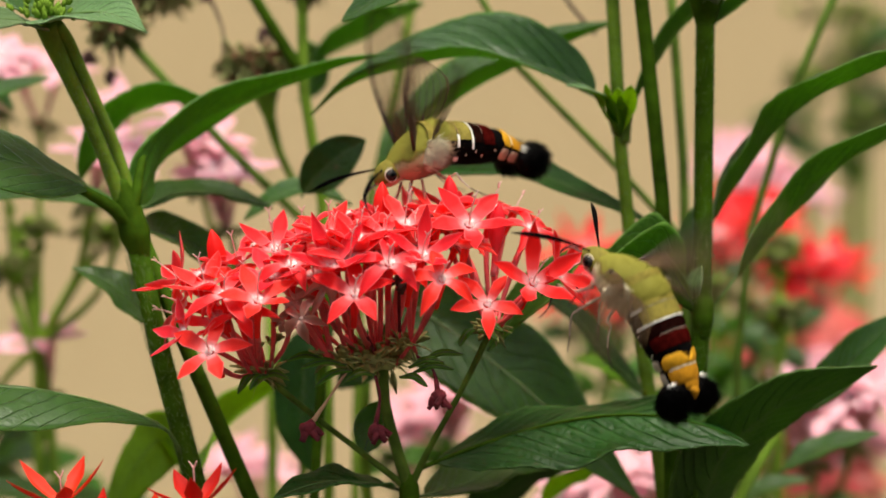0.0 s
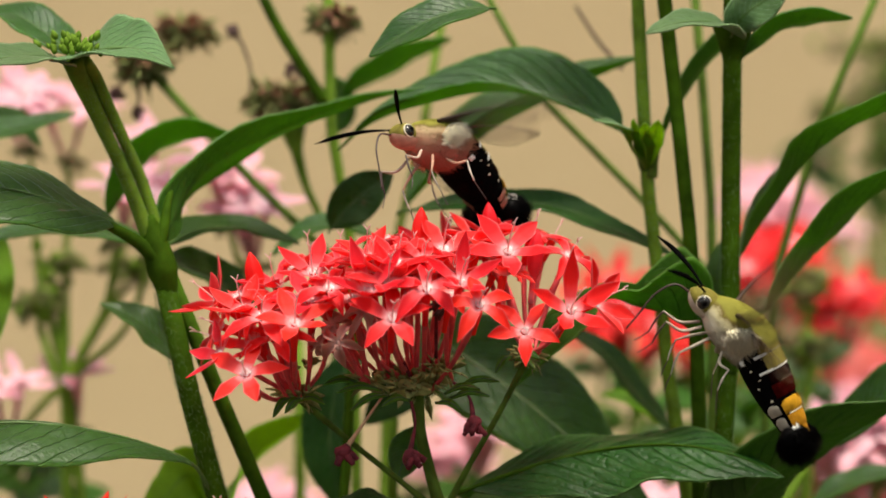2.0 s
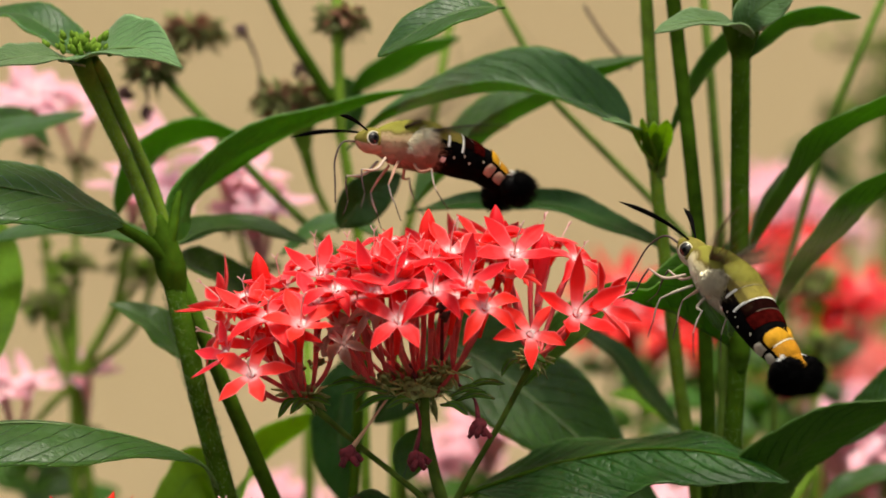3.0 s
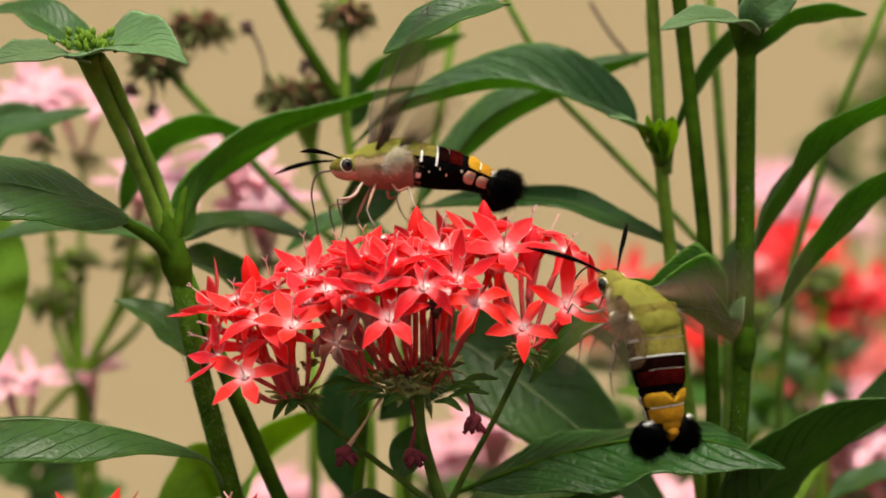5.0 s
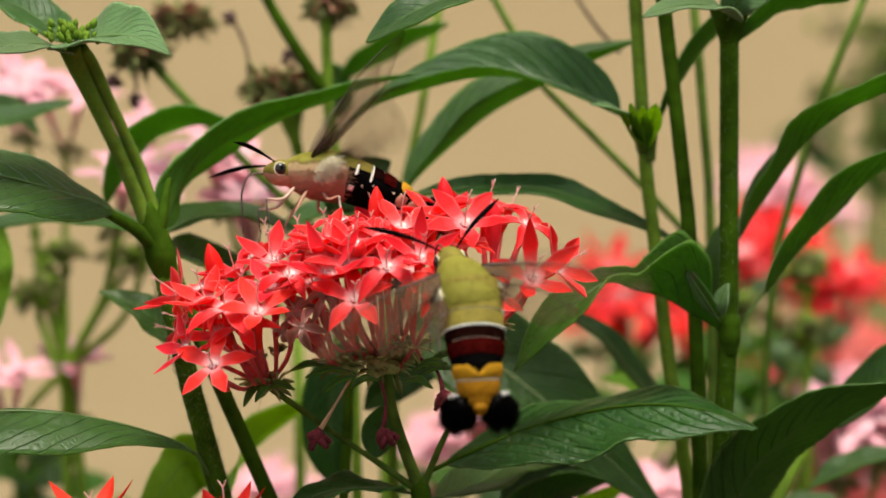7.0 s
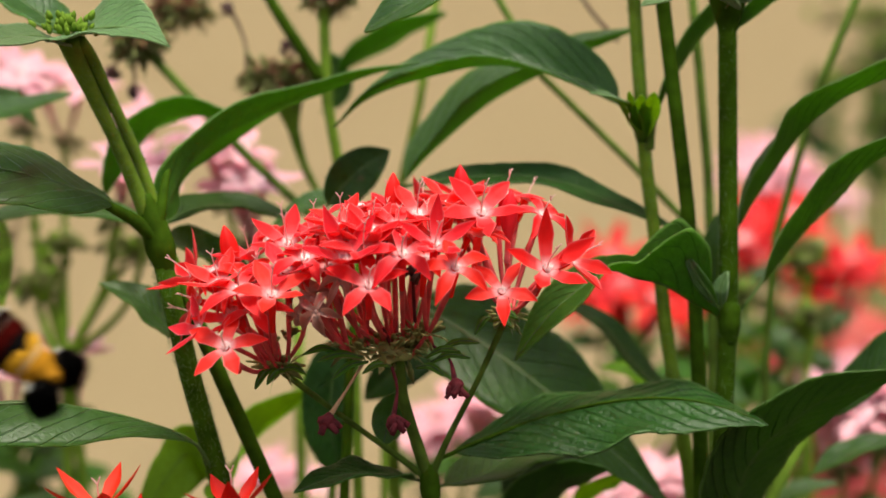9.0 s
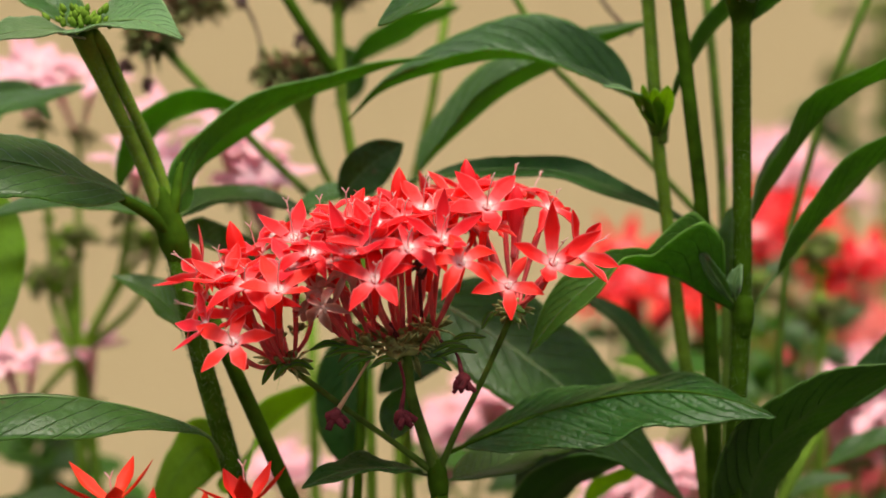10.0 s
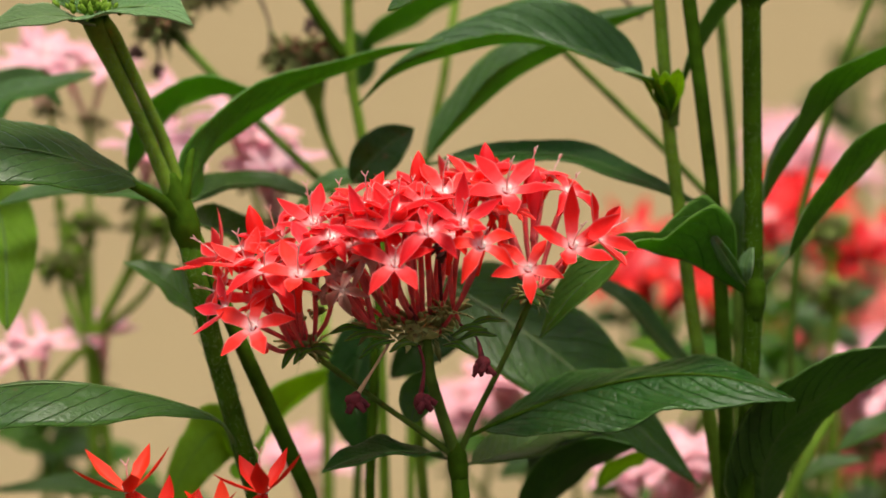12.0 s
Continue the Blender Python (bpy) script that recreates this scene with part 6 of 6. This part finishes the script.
    tube(bm, [vec((-1.42, 0, 0.06)), vec((-1.62, 0, 0.07)), vec((-1.78, 0, 0.06))], [0.16 * CM, 0.14 * CM, 0.17 * CM, 0.06 * CM], 10, 12)
    local_part("tail_tip", bm, ORANGE, tail, "orange yellow tip between the brushes", LOINS)
    for s in (-1, 1):
        rnd = random.Random(40 + s)
        bm = bmesh.new()
        heart = Vector((-1.62, 0.30 * s, -0.05))
        bmesh.ops.create_icosphere(bm, subdivisions=3, radius=0.22 * CM, matrix=Matrix.Translation(heart * CM) @ Matrix.Diagonal((1.05, 1.1, 1.15, 1)))
        for v in bm.verts:
            v.co += (v.co - heart * CM).normalized() * 0.05 * CM * noise.noise(v.co * 500)
        for _ in range(7000):
            d = Vector((rnd.gauss(-0.30, 0.6), rnd.gauss(0.30 * s, 0.6), rnd.gauss(0, 0.75))).normalized()
            root = (heart + Vector((0.19 * d.x, 0.21 * d.y, 0.22 * d.z))) * CM
            long = rnd.uniform(0.06, 0.17) * (1.0 - 0.45 * d.x) * (1 + 0.35 * noise.noise(d * 3))
            hair(bm, root, root + (d + Vector((-0.5, 0.10 * s, rnd.gauss(0, 0.1)))) * long * CM, 0.0055 * CM)
        brush = local_part("tail_brush", bm, BRUSH, tail, "black fan-shaped tail brush", LOINS)
        # the gleam at the glossy brush's root is drawn with white hairs
        bm = bmesh.new()
        for _ in range(22):
            q = heart + Vector((0.20 + rnd.uniform(-0.03, 0.03), 0.10 * s + rnd.uniform(-0.08, 0.08), 0.13 + rnd.uniform(-0.05, 0.05)))
            hair(bm, q * CM, (q + Vector((-0.08, 0.01 * s, 0.05))) * CM, 0.007 * CM)
        tagged(local_part("white_hair", bm, WHITE, brush, "white hairs for the gleam at the root of the brush", LOINS), kind="stuff")
    for joint, ob in ((WAIST, abdomen), (LOINS, tail)):
        ob.location = joint * CM
        for piece in ob.children_recursive:
            piece.location = (0, 0, 0)
    for s in (-1, 1):
        fore_wing(moth, s)
        hind_wing(moth, s)
    return moth


def wing_part(name, moth, s, hinge, edge_a, edge_b, n, veins, costa):
    """A clear wing: thin membrane between its fore and hind edges, with dark veins. It lies in its own xy plane and points to its side."""
    bm = bmesh.new()
    a = [p for p, _ in along([(x, y * s, 0) for x, y in edge_a], n)]
    b = [p for p, _ in along([(x, y * s, 0) for x, y in edge_b], n)]
    uv = bm.loops.layers.uv.new("UVMap")
    rows = [[(bm.verts.new((p.lerp(q, k / 6) + Vector((0, 0, 0.03 * math.sin(k / 6 * 3.1)))) * CM), (i / n, k / 6)) for k in range(7)] for i, (p, q) in enumerate(zip(a, b))]
    for r, t in zip(rows, rows[1:]):
        for k in range(6):
            quad = (r[k], r[k + 1], t[k + 1], t[k])
            f = bm.faces.new([q[0] for q in quad])
            for loop, q in zip(f.loops, quad):
                loop[uv].uv = q[1]
    wing = local_part(name, bm, MEMBRANE, moth, "clear wing with dark veins")
    wing.location = vec((hinge[0], hinge[1] * s, hinge[2]))
    sol = wing.modifiers.new("thickness", "SOLIDIFY")
    sol.thickness, sol.offset = 0.00003, 0.0
    bm = bmesh.new()
    tube(bm, [p * CM for p in a[::3]], [costa * CM, costa * 0.8 * CM, costa * 0.35 * CM], 16, 6)
    local_part("costa", bm, WING_DARK, wing, "dark front edge")
    for f in veins:
        bm = bmesh.new()
        tube(bm, [p.lerp(q, f) * CM + Vector((0, 0, 0.0002)) for p, q in list(zip(a, b))[1::4]], [0.007 * CM, 0.005 * CM], 12, 4)
        local_part("vein", bm, WING_DARK, wing)
    bm = bmesh.new()
    tube(bm, [a[0] * CM, a[2].lerp(b[2], 0.5) * CM, a[5].lerp(b[5], 0.5) * CM], [0.07 * CM, 0.07 * CM, 0.015 * CM], 8, 8)
    for v in bm.verts:
        v.co.z *= 0.35
    local_part("wing_root", bm, WING_DARK, wing)
    return wing


def fore_wing(moth, s):
    return wing_part("forewing", moth, s, (0.62, 0.34, 0.22), [(0.06, 0), (0.12, 0.9), (0.0, 1.8), (-0.45, 2.75)],
                     [(-0.14, 0), (-0.50, 0.8), (-0.80, 1.6), (-0.56, 2.72)], 24, (0.16, 0.34, 0.52, 0.70, 0.86), 0.038)


def hind_wing(moth, s):
    return wing_part("hindwing", moth, s, (0.25, 0.36, 0.16), [(0.05, 0), (0.08, 0.6), (-0.06, 1.1), (-0.35, 1.5)],
                     [(-0.08, 0), (-0.58, 0.3), (-0.85, 0.8), (-0.48, 1.44)], 18, (0.2, 0.36, 0.52, 0.68, 0.84), 0.022)


upper_moth = build_moth()
lower_moth = copy_thing(upper_moth, pose(0, 0, 0))
tagged(lower_moth, "olive hawk moth with a white breast hovering before the flowers")
# it is a little larger than the other one, and whitish below
LOWER_SIZE = 1.06
for ob in lower_moth.children_recursive:
    ob.data = ob.data.copy()
    ob.data.transform(Matrix.Scale(LOWER_SIZE, 4))
    ob.location = ob.location * LOWER_SIZE
    for slot, mat in enumerate(ob.data.materials):
        if mat in (BODY_FUR, BUFF):
            ob.data.materials[slot] = PALE_FUR if mat is BODY_FUR else GREYISH


# ---- what moves ----
def named(moth, name):
    return [o for o in moth.children if o.name.split(".")[0] == name]


def beat(moth, seconds, centre, swing, back, strokes):
    """Wing strokes, swept back while they beat; strokes: seconds and the angle that the wings then have."""
    pace, drift = 2.127 * FPS, []
    for t, angle in strokes:
        want = math.asin(max(-1.0, min(1.0, (angle - centre) / swing))) - pace * t
        last = drift[-1] if drift else 0.0
        drift.append(last + (want - last + math.pi) % (2 * math.pi) - math.pi)
    for kind, lag, sweep in (("forewing", 0.0, -back), ("hindwing", 0.5, 8 - back)):
        for wing in named(moth, kind):
            s = 1 if wing.location.y > 0 else -1
            x, y, z = wing.location
            rows = []
            for i in range(int(seconds * FPS) + 1):
                phase = pace * i / FPS + float(np.interp(i / FPS, [t for t, _ in strokes], drift))
                angle = centre + swing * math.sin(phase - lag)
                rows.append((i / FPS, pose(x, y, z) @ pose(0, 0, 0, 0, 0, sweep * -s) @ pose(0, 0, 0, angle * s, 0, 0)))
            walk(wing, rows)


def bend(moth, size, rows):
    """Turn the abdomen at the waist and its end at the loins: seconds, then pitch and yaw at each joint."""
    fore, hind = [], []
    for t, p1, q1, p2, q2 in rows:
        at_waist = Matrix.Translation(WAIST * CM * size) @ pose(0, 0, 0, 0, p1, q1)
        fore.append((t, at_waist))
        hind.append((t, at_waist @ Matrix.Translation((LOINS - WAIST) * CM * size) @ pose(0, 0, 0, 0, p2, q2)))
    walk(named(moth, "abdomen")[0], fore)
    walk(named(moth, "abdomen_end")[0], hind)


def motions():
    # the flower head sways
    walk(red_head, [
        (0.0, pose(-0.00913, 0.000, -0.00334, 0, 1.06, 0)),
        (0.5, pose(-0.00896, 0.000, -0.00101, 0, 0.94, 0)),
        (1.0, pose(-0.00550, 0.000, -0.00171, 0, 0.77, 0)),
        (1.5, pose(-0.01432, 0.000, -0.00061, 0, 1.61, 0)),
        (2.0, pose(-0.01874, 0.000, -0.00143, 0, 2.15, 0)),
        (2.5, pose(-0.00137, 0.000, -0.00338, 0, 0.13, 0)),
        (3.0, pose(-0.02525, 0.000, -0.00168, 0, 2.73, 0)),
        (5.0, pose(-0.00853, 0.000, -0.00215, 0, 0.88, 0)),
        (5.5, pose(0.01058, 0.000, 0.00098, 0, -1.18, 0)),
        (6.0, pose(0.01771, 0.000, -0.00129, 0, -1.98, 0)),
        (6.5, pose(0.01298, 0.000, 0.00043, 0, -1.53, 0)),
        (7.0, pose(0.01444, 0.000, 0.00004, 0, -1.67, 0)),
        (9.0, pose(-0.00251, 0.000, 0.00015, 0, 0.21, 0)),
        (9.5, pose(0.00000, 0.000, 0.00000, 0, 0.00, 0)),
        (10.0, pose(0.00061, 0.000, -0.00009, 0, -0.21, 0)),
        (10.5, pose(-0.00813, 0.000, -0.00084, 0, 0.94, 0)),
        (11.0, pose(-0.00089, 0.000, 0.00007, 0, -0.01, 0)),
        (11.5, pose(-0.00383, 0.000, -0.00045, 0, 0.41, 0)),
        (12.0, pose(-0.00012, 0.000, 0.00009, 0, 0.00, 0)),
    ])
    walk(low_red, [
        (0.0, pose(-0.05136, -0.015, -0.00166, 0, 0.00, 0)),
        (1.5, pose(-0.05132, -0.015, -0.00147, 0, 0.00, 0)),
        (2.5, pose(-0.05260, -0.015, -0.00167, 0, 0.00, 0)),
        (5.5, pose(-0.05258, -0.015, -0.00147, 0, 0.00, 0)),
        (6.5, pose(-0.05172, -0.015, -0.00131, 0, 0.00, 0)),
        (9.5, pose(-0.05000, -0.015, 0.00000, 0, 0.00, 0)),
        (10.5, pose(-0.05035, -0.015, -0.00061, 0, 0.00, 0)),
        (12.0, pose(-0.04955, -0.015, -0.00051, 0, 0.00, 0)),
    ])
    walk(upper_moth, [
        (0.0, pose(0.00305, 0.0120, 0.61811, -5.7, 32.1, -158.5)),
        (0.2, pose(0.00317, 0.0120, 0.61869, 9.4, 10.6, -158.6)),
        (0.4, pose(0.00186, 0.0120, 0.62074, 21.9, -9.8, -151.8)),
        (0.5, pose(0.00385, 0.0120, 0.62069, 27.7, -17.0, -143.6)),
        (0.6, pose(0.00327, 0.0120, 0.62217, 28.9, -14.1, -155.9)),
        (0.8, pose(0.00687, 0.0120, 0.62255, 25.3, -14.7, -147.3)),
        (1.0, pose(0.00767, 0.0120, 0.62212, 20.8, -16.7, -141.1)),
        (1.2, pose(0.00639, 0.0120, 0.62384, 23.7, -13.7, -151.9)),
        (1.4, pose(0.00344, 0.0120, 0.62474, 22.3, -8.1, -149.1)),
        (1.5, pose(0.00059, 0.0120, 0.62327, 19.5, -6.3, -145.1)),
        (1.6, pose(0.00064, 0.0120, 0.62336, 22.8, -7.7, -147.7)),
        (1.8, pose(0.00021, 0.0120, 0.62341, 25.0, -9.3, -146.7)),
        (2.0, pose(0.00070, 0.0120, 0.62282, 24.3, -9.5, -142.7)),
        (2.2, pose(-0.00228, 0.0120, 0.62367, 14.9, 22.0, -150.8)),
        (2.4, pose(-0.00843, 0.0120, 0.62055, 2.6, 36.6, -140.5)),
        (2.5, pose(-0.01143, 0.0120, 0.62016, -0.7, 33.5, -132.4)),
        (2.6, pose(-0.01123, 0.0120, 0.61868, -0.8, 38.5, -137.2)),
        (2.8, pose(-0.00884, 0.0120, 0.62008, 8.5, -6.4, -150.6)),
        (3.0, pose(-0.00507, 0.0120, 0.62301, 8.7, -4.0, -157.4)),
        (3.2, pose(-0.00584, 0.0120, 0.62317, 10.4, -7.2, -168.0)),
        (4.8, pose(-0.01296, 0.0120, 0.62060, 9.6, 6.2, -172.2)),
        (5.0, pose(-0.00979, 0.0120, 0.61944, 8.9, 5.2, -166.3)),
        (5.2, pose(-0.01416, 0.0120, 0.61913, 11.9, 4.1, -172.3)),
        (5.4, pose(-0.01520, 0.0120, 0.61875, 13.7, 10.0, -173.7)),
        (5.5, pose(-0.01644, 0.0120, 0.61760, 14.8, 12.7, -170.7)),
        (5.6, pose(-0.01966, 0.0120, 0.61817, 11.2, 15.9, -174.2)),
        (5.8, pose(-0.02166, 0.0120, 0.61532, 3.1, 32.3, -173.3)),
        (6.0, pose(-0.02345, 0.0120, 0.61466, -4.0, 38.4, -168.9)),
        (6.2, pose(-0.02015, 0.0120, 0.61744, 4.9, 7.2, -173.4)),
        (6.4, pose(-0.01831, 0.0120, 0.61715, 10.1, 2.6, -170.2)),
        (6.5, pose(-0.01774, 0.0120, 0.61605, 12.0, 2.4, -162.4)),
        (6.6, pose(-0.01981, 0.0120, 0.61619, 12.9, 2.9, -165.1)),
        (6.8, pose(-0.02226, 0.0120, 0.61543, 14.7, -3.3, -169.8)),
        (7.0, pose(-0.01863, 0.0120, 0.61489, 15.1, -3.1, -167.4)),
        (7.2, pose(-0.01797, 0.0120, 0.61503, 12.2, -6.7, -174.4)),
        (8.8, pose(-0.08833, 0.0120, 0.61172, -19.3, -11.7, -188.3)),
        (8.9, pose(-0.10720, 0.0120, 0.61016, -19.0, -9.0, -184.8)),
        (9.0, pose(-0.12736, 0.0120, 0.61133, -18.6, -11.5, -184.2)),
        (9.5, pose(-0.22736, 0.0120, 0.62233, -18.6, -11.5, -184.2)),
        (10.5, pose(-0.47736, 0.0120, 0.66133, -18.6, -11.5, -184.2)),
        (12.0, pose(-0.87736, 0.0120, 0.72133, -18.6, -11.5, -184.2)),
    ])
    bend(upper_moth, 1.0, [
        (0.0, -32.8, 1.4, -13.9, 9.6),
        (0.2, -31.1, 3.8, 0.8, 7.5),
        (0.4, -23.7, 8.4, 16.3, 6.7),
        (0.5, -18.8, 10.6, 24.5, 6.2),
        (0.6, -27.3, 10.3, 19.9, 5.9),
        (0.8, -24.8, 14.4, 17.5, 7.4),
        (1.0, -18.1, 20.2, 15.4, 9.6),
        (1.2, -28.0, 13.1, 8.6, 6.1),
        (1.4, -29.3, 8.8, 3.8, 4.0),
        (1.5, -33.1, 8.0, 0.9, 3.6),
        (1.6, -28.8, 8.5, 4.9, 5.4),
        (1.8, -28.8, 11.7, 11.7, 9.9),
        (2.0, -29.7, 17.5, 18.6, 15.6),
        (2.2, -34.0, 10.5, 9.7, 12.9),
        (2.4, -27.0, 6.1, 2.9, 11.5),
        (2.5, -29.9, 2.1, -1.7, 10.0),
        (2.6, -21.7, 3.4, -4.1, 9.6),
        (2.8, -13.9, 0.9, -9.8, 6.5),
        (3.0, -12.3, 2.6, -17.1, 5.4),
        (3.2, -11.2, 0.7, -15.1, 4.2),
        (4.8, -9.9, -3.1, -10.5, 0.1),
        (5.0, -14.2, -3.3, -11.4, -0.3),
        (5.2, -13.6, -2.8, -12.5, -0.4),
        (5.4, -15.6, -2.1, -14.8, -0.3),
        (5.5, -17.4, -1.8, -17.1, -0.4),
        (5.6, -15.7, -2.1, -16.5, -0.4),
        (5.8, -16.8, -2.9, -18.4, -0.5),
        (6.0, -17.3, -3.3, -21.4, -0.4),
        (6.2, -14.1, -1.6, -12.8, 0.8),
        (6.4, -20.1, 0.7, -7.5, 2.2),
        (6.5, -21.4, 2.2, -4.5, 3.1),
        (6.6, -19.4, 2.0, -4.4, 2.8),
        (6.8, -18.4, 1.7, -4.6, 2.1),
        (7.0, -17.9, 1.8, -5.2, 1.7),
        (7.2, -14.8, 1.0, -4.8, 1.1),
        (8.8, -14.4, -2.8, -8.5, -1.8),
        (8.9, -7.9, -1.7, -7.0, -1.3),
        (9.0, -6.8, -1.5, -6.8, -1.2),
        (9.5, -6.8, -1.5, -6.8, -1.2),
        (10.5, -6.8, -1.5, -6.8, -1.2),
        (12.0, -6.8, -1.5, -6.8, -1.2),
    ])
    walk(lower_moth, [
        (0.0, pose(0.04020, -0.0120, 0.59041, -16.0, -33.0, 152.7)),
        (0.2, pose(0.03688, -0.0120, 0.58637, -15.9, -38.3, 150.8)),
        (0.4, pose(0.03432, -0.0120, 0.58733, -16.1, -35.4, 145.5)),
        (0.5, pose(0.03611, -0.0120, 0.58998, -16.0, -32.5, 139.1)),
        (0.6, pose(0.03934, -0.0120, 0.59202, -16.4, -43.9, 144.0)),
        (0.8, pose(0.04721, -0.0120, 0.59947, -19.0, -38.5, 158.3)),
        (1.0, pose(0.05145, -0.0120, 0.60135, -21.8, -31.5, 167.1)),
        (1.2, pose(0.05129, -0.0120, 0.59706, -15.5, -39.8, 159.4)),
        (1.4, pose(0.05254, -0.0120, 0.59621, -11.8, -38.6, 152.6)),
        (1.5, pose(0.05390, -0.0120, 0.59528, -9.9, -38.3, 146.9)),
        (1.6, pose(0.05379, -0.0120, 0.59160, -9.9, -42.6, 155.7)),
        (1.8, pose(0.05438, -0.0120, 0.58916, -14.0, -45.2, 175.7)),
        (2.0, pose(0.05408, -0.0120, 0.58862, -17.9, -39.0, 193.4)),
        (2.2, pose(0.05319, -0.0120, 0.58676, -21.1, -42.1, 191.1)),
        (2.4, pose(0.04718, -0.0120, 0.58857, -26.1, -42.5, 178.7)),
        (2.5, pose(0.04699, -0.0120, 0.58877, -29.9, -40.5, 174.0)),
        (2.6, pose(0.04644, -0.0120, 0.59117, -22.3, -45.0, 172.9)),
        (2.8, pose(0.04931, -0.0120, 0.59980, -11.0, -26.8, 160.1)),
        (3.0, pose(0.04985, -0.0120, 0.59748, 1.9, -36.9, 149.9)),
        (3.2, pose(0.04789, -0.0128, 0.59948, -0.7, -32.5, 154.3)),
        (4.8, pose(0.03597, -0.0191, 0.59067, -10.3, -40.2, 140.8)),
        (5.0, pose(0.03373, -0.0207, 0.59048, -14.3, -39.7, 142.0)),
        (5.2, pose(0.03119, -0.0223, 0.58807, -11.5, -39.3, 129.2)),
        (5.4, pose(0.03003, -0.0238, 0.58919, -16.3, -44.0, 139.5)),
        (5.5, pose(0.02969, -0.0246, 0.59306, -16.7, -33.4, 137.8)),
        (5.6, pose(0.03024, -0.0254, 0.59193, -15.3, -32.9, 138.0)),
        (5.8, pose(0.02898, -0.0270, 0.59575, -14.1, -37.3, 132.8)),
        (6.0, pose(0.02865, -0.0285, 0.60353, -18.8, -31.7, 140.8)),
        (6.2, pose(0.02467, -0.0301, 0.60598, -20.9, -21.4, 143.6)),
        (6.4, pose(0.01660, -0.0317, 0.59683, -19.6, -32.3, 133.3)),
        (6.5, pose(0.01353, -0.0325, 0.59810, -20.9, -36.1, 131.8)),
        (6.6, pose(0.01094, -0.0333, 0.59529, -19.7, -41.2, 129.6)),
        (6.8, pose(0.00716, -0.0348, 0.59305, -19.9, -49.5, 127.6)),
        (7.0, pose(0.00460, -0.0364, 0.59211, -15.4, -39.2, 114.4)),
        (7.2, pose(0.00459, -0.0380, 0.58765, -20.6, -54.5, 121.3)),
        (8.8, pose(-0.06206, -0.0600, 0.59025, -42.8, -35.9, 154.4)),
        (8.9, pose(-0.07096, -0.0600, 0.58676, -45.6, -32.8, 162.0)),
        (9.0, pose(-0.07983, -0.0600, 0.58822, -48.8, -29.2, 159.0)),
        (9.5, pose(-0.13983, -0.0600, 0.57822, -48.8, -29.2, 159.0)),
        (10.5, pose(-0.33983, -0.0600, 0.56822, -48.8, -29.2, 159.0)),
        (12.0, pose(-0.67983, -0.0600, 0.58822, -48.8, -29.2, 159.0)),
    ])
    bend(lower_moth, LOWER_SIZE, [
        (0.0, -29.8, -4.3, -6.1, 0.6),
        (0.2, -18.6, -2.8, -8.2, 1.9),
        (0.4, -16.9, -2.9, -12.1, 2.5),
        (0.5, -25.5, -5.0, -16.0, 2.0),
        (0.6, -21.3, -5.7, -11.8, 2.2),
        (0.8, -18.0, -7.7, -4.5, 2.2),
        (1.0, -20.4, -11.2, 1.8, 1.6),
        (1.2, -14.5, -9.0, -2.1, 3.3),
        (1.4, -14.5, -6.2, -6.7, 5.1),
        (1.5, -19.1, -5.9, -9.9, 5.7),
        (1.6, -14.6, -7.1, -6.7, 4.0),
        (1.8, -20.0, -9.0, -2.0, 0.9),
        (2.0, -22.2, -11.2, 3.0, -2.4),
        (2.2, -17.7, -8.2, 1.5, -1.4),
        (2.4, -15.4, -6.3, -0.5, -0.8),
        (2.5, -24.5, -5.6, -3.1, -0.7),
        (2.6, -19.8, -5.9, -2.3, 2.3),
        (2.8, -11.0, -7.9, -0.2, 7.4),
        (3.0, -11.3, -9.9, 0.2, 12.6),
        (3.2, -11.9, -8.5, -0.0, 12.1),
        (4.8, -22.1, -9.1, -3.0, 5.1),
        (5.0, -39.5, -9.8, -5.8, 3.8),
        (5.2, -22.7, -10.0, -13.9, 1.8),
        (5.4, -17.7, -6.2, -21.2, 1.4),
        (5.5, -19.2, -7.3, -26.9, -0.0),
        (5.6, -9.2, -7.0, -21.4, 1.3),
        (5.8, -11.3, -9.6, -13.1, 2.6),
        (6.0, -33.6, -10.7, -7.0, 4.4),
        (6.2, -17.6, -4.7, -8.0, 5.7),
        (6.4, -10.3, -2.1, -10.9, 5.6),
        (6.5, -18.9, -1.2, -13.9, 5.3),
        (6.6, -13.4, -1.7, -13.8, 4.9),
        (6.8, -20.0, -4.6, -15.1, 3.4),
        (7.0, -25.8, -12.6, -19.0, -0.2),
        (7.2, -19.0, -7.1, -17.4, 1.7),
        (8.8, 12.9, 8.0, -21.7, 5.3),
        (8.9, -0.1, 5.8, -17.7, 4.2),
        (9.0, -6.7, 2.1, -15.3, 2.6),
        (9.5, -6.7, 2.1, -15.3, 2.6),
        (10.5, -6.7, 2.1, -15.3, 2.6),
        (12.0, -6.7, 2.1, -15.3, 2.6),
    ])
    beat(upper_moth, 12, 30, 52, 45, [(0.0, 70), (0.5, 15), (1.0, 5), (1.5, 40), (2.0, 8), (2.5, 60), (3.0, 30), (5.0, 68), (5.5, 75), (6.0, 60), (6.5, 50), (7.0, 55), (12.0, 30)])
    beat(lower_moth, 12, 22, 52, 15, [(0.0, 12), (0.5, 15), (1.0, 40), (1.5, 10), (2.0, 25), (2.5, 12), (3.0, 40), (5.0, 15), (5.5, 20), (6.0, 45), (6.5, 0), (7.0, 0), (12.0, 20)])


motions()
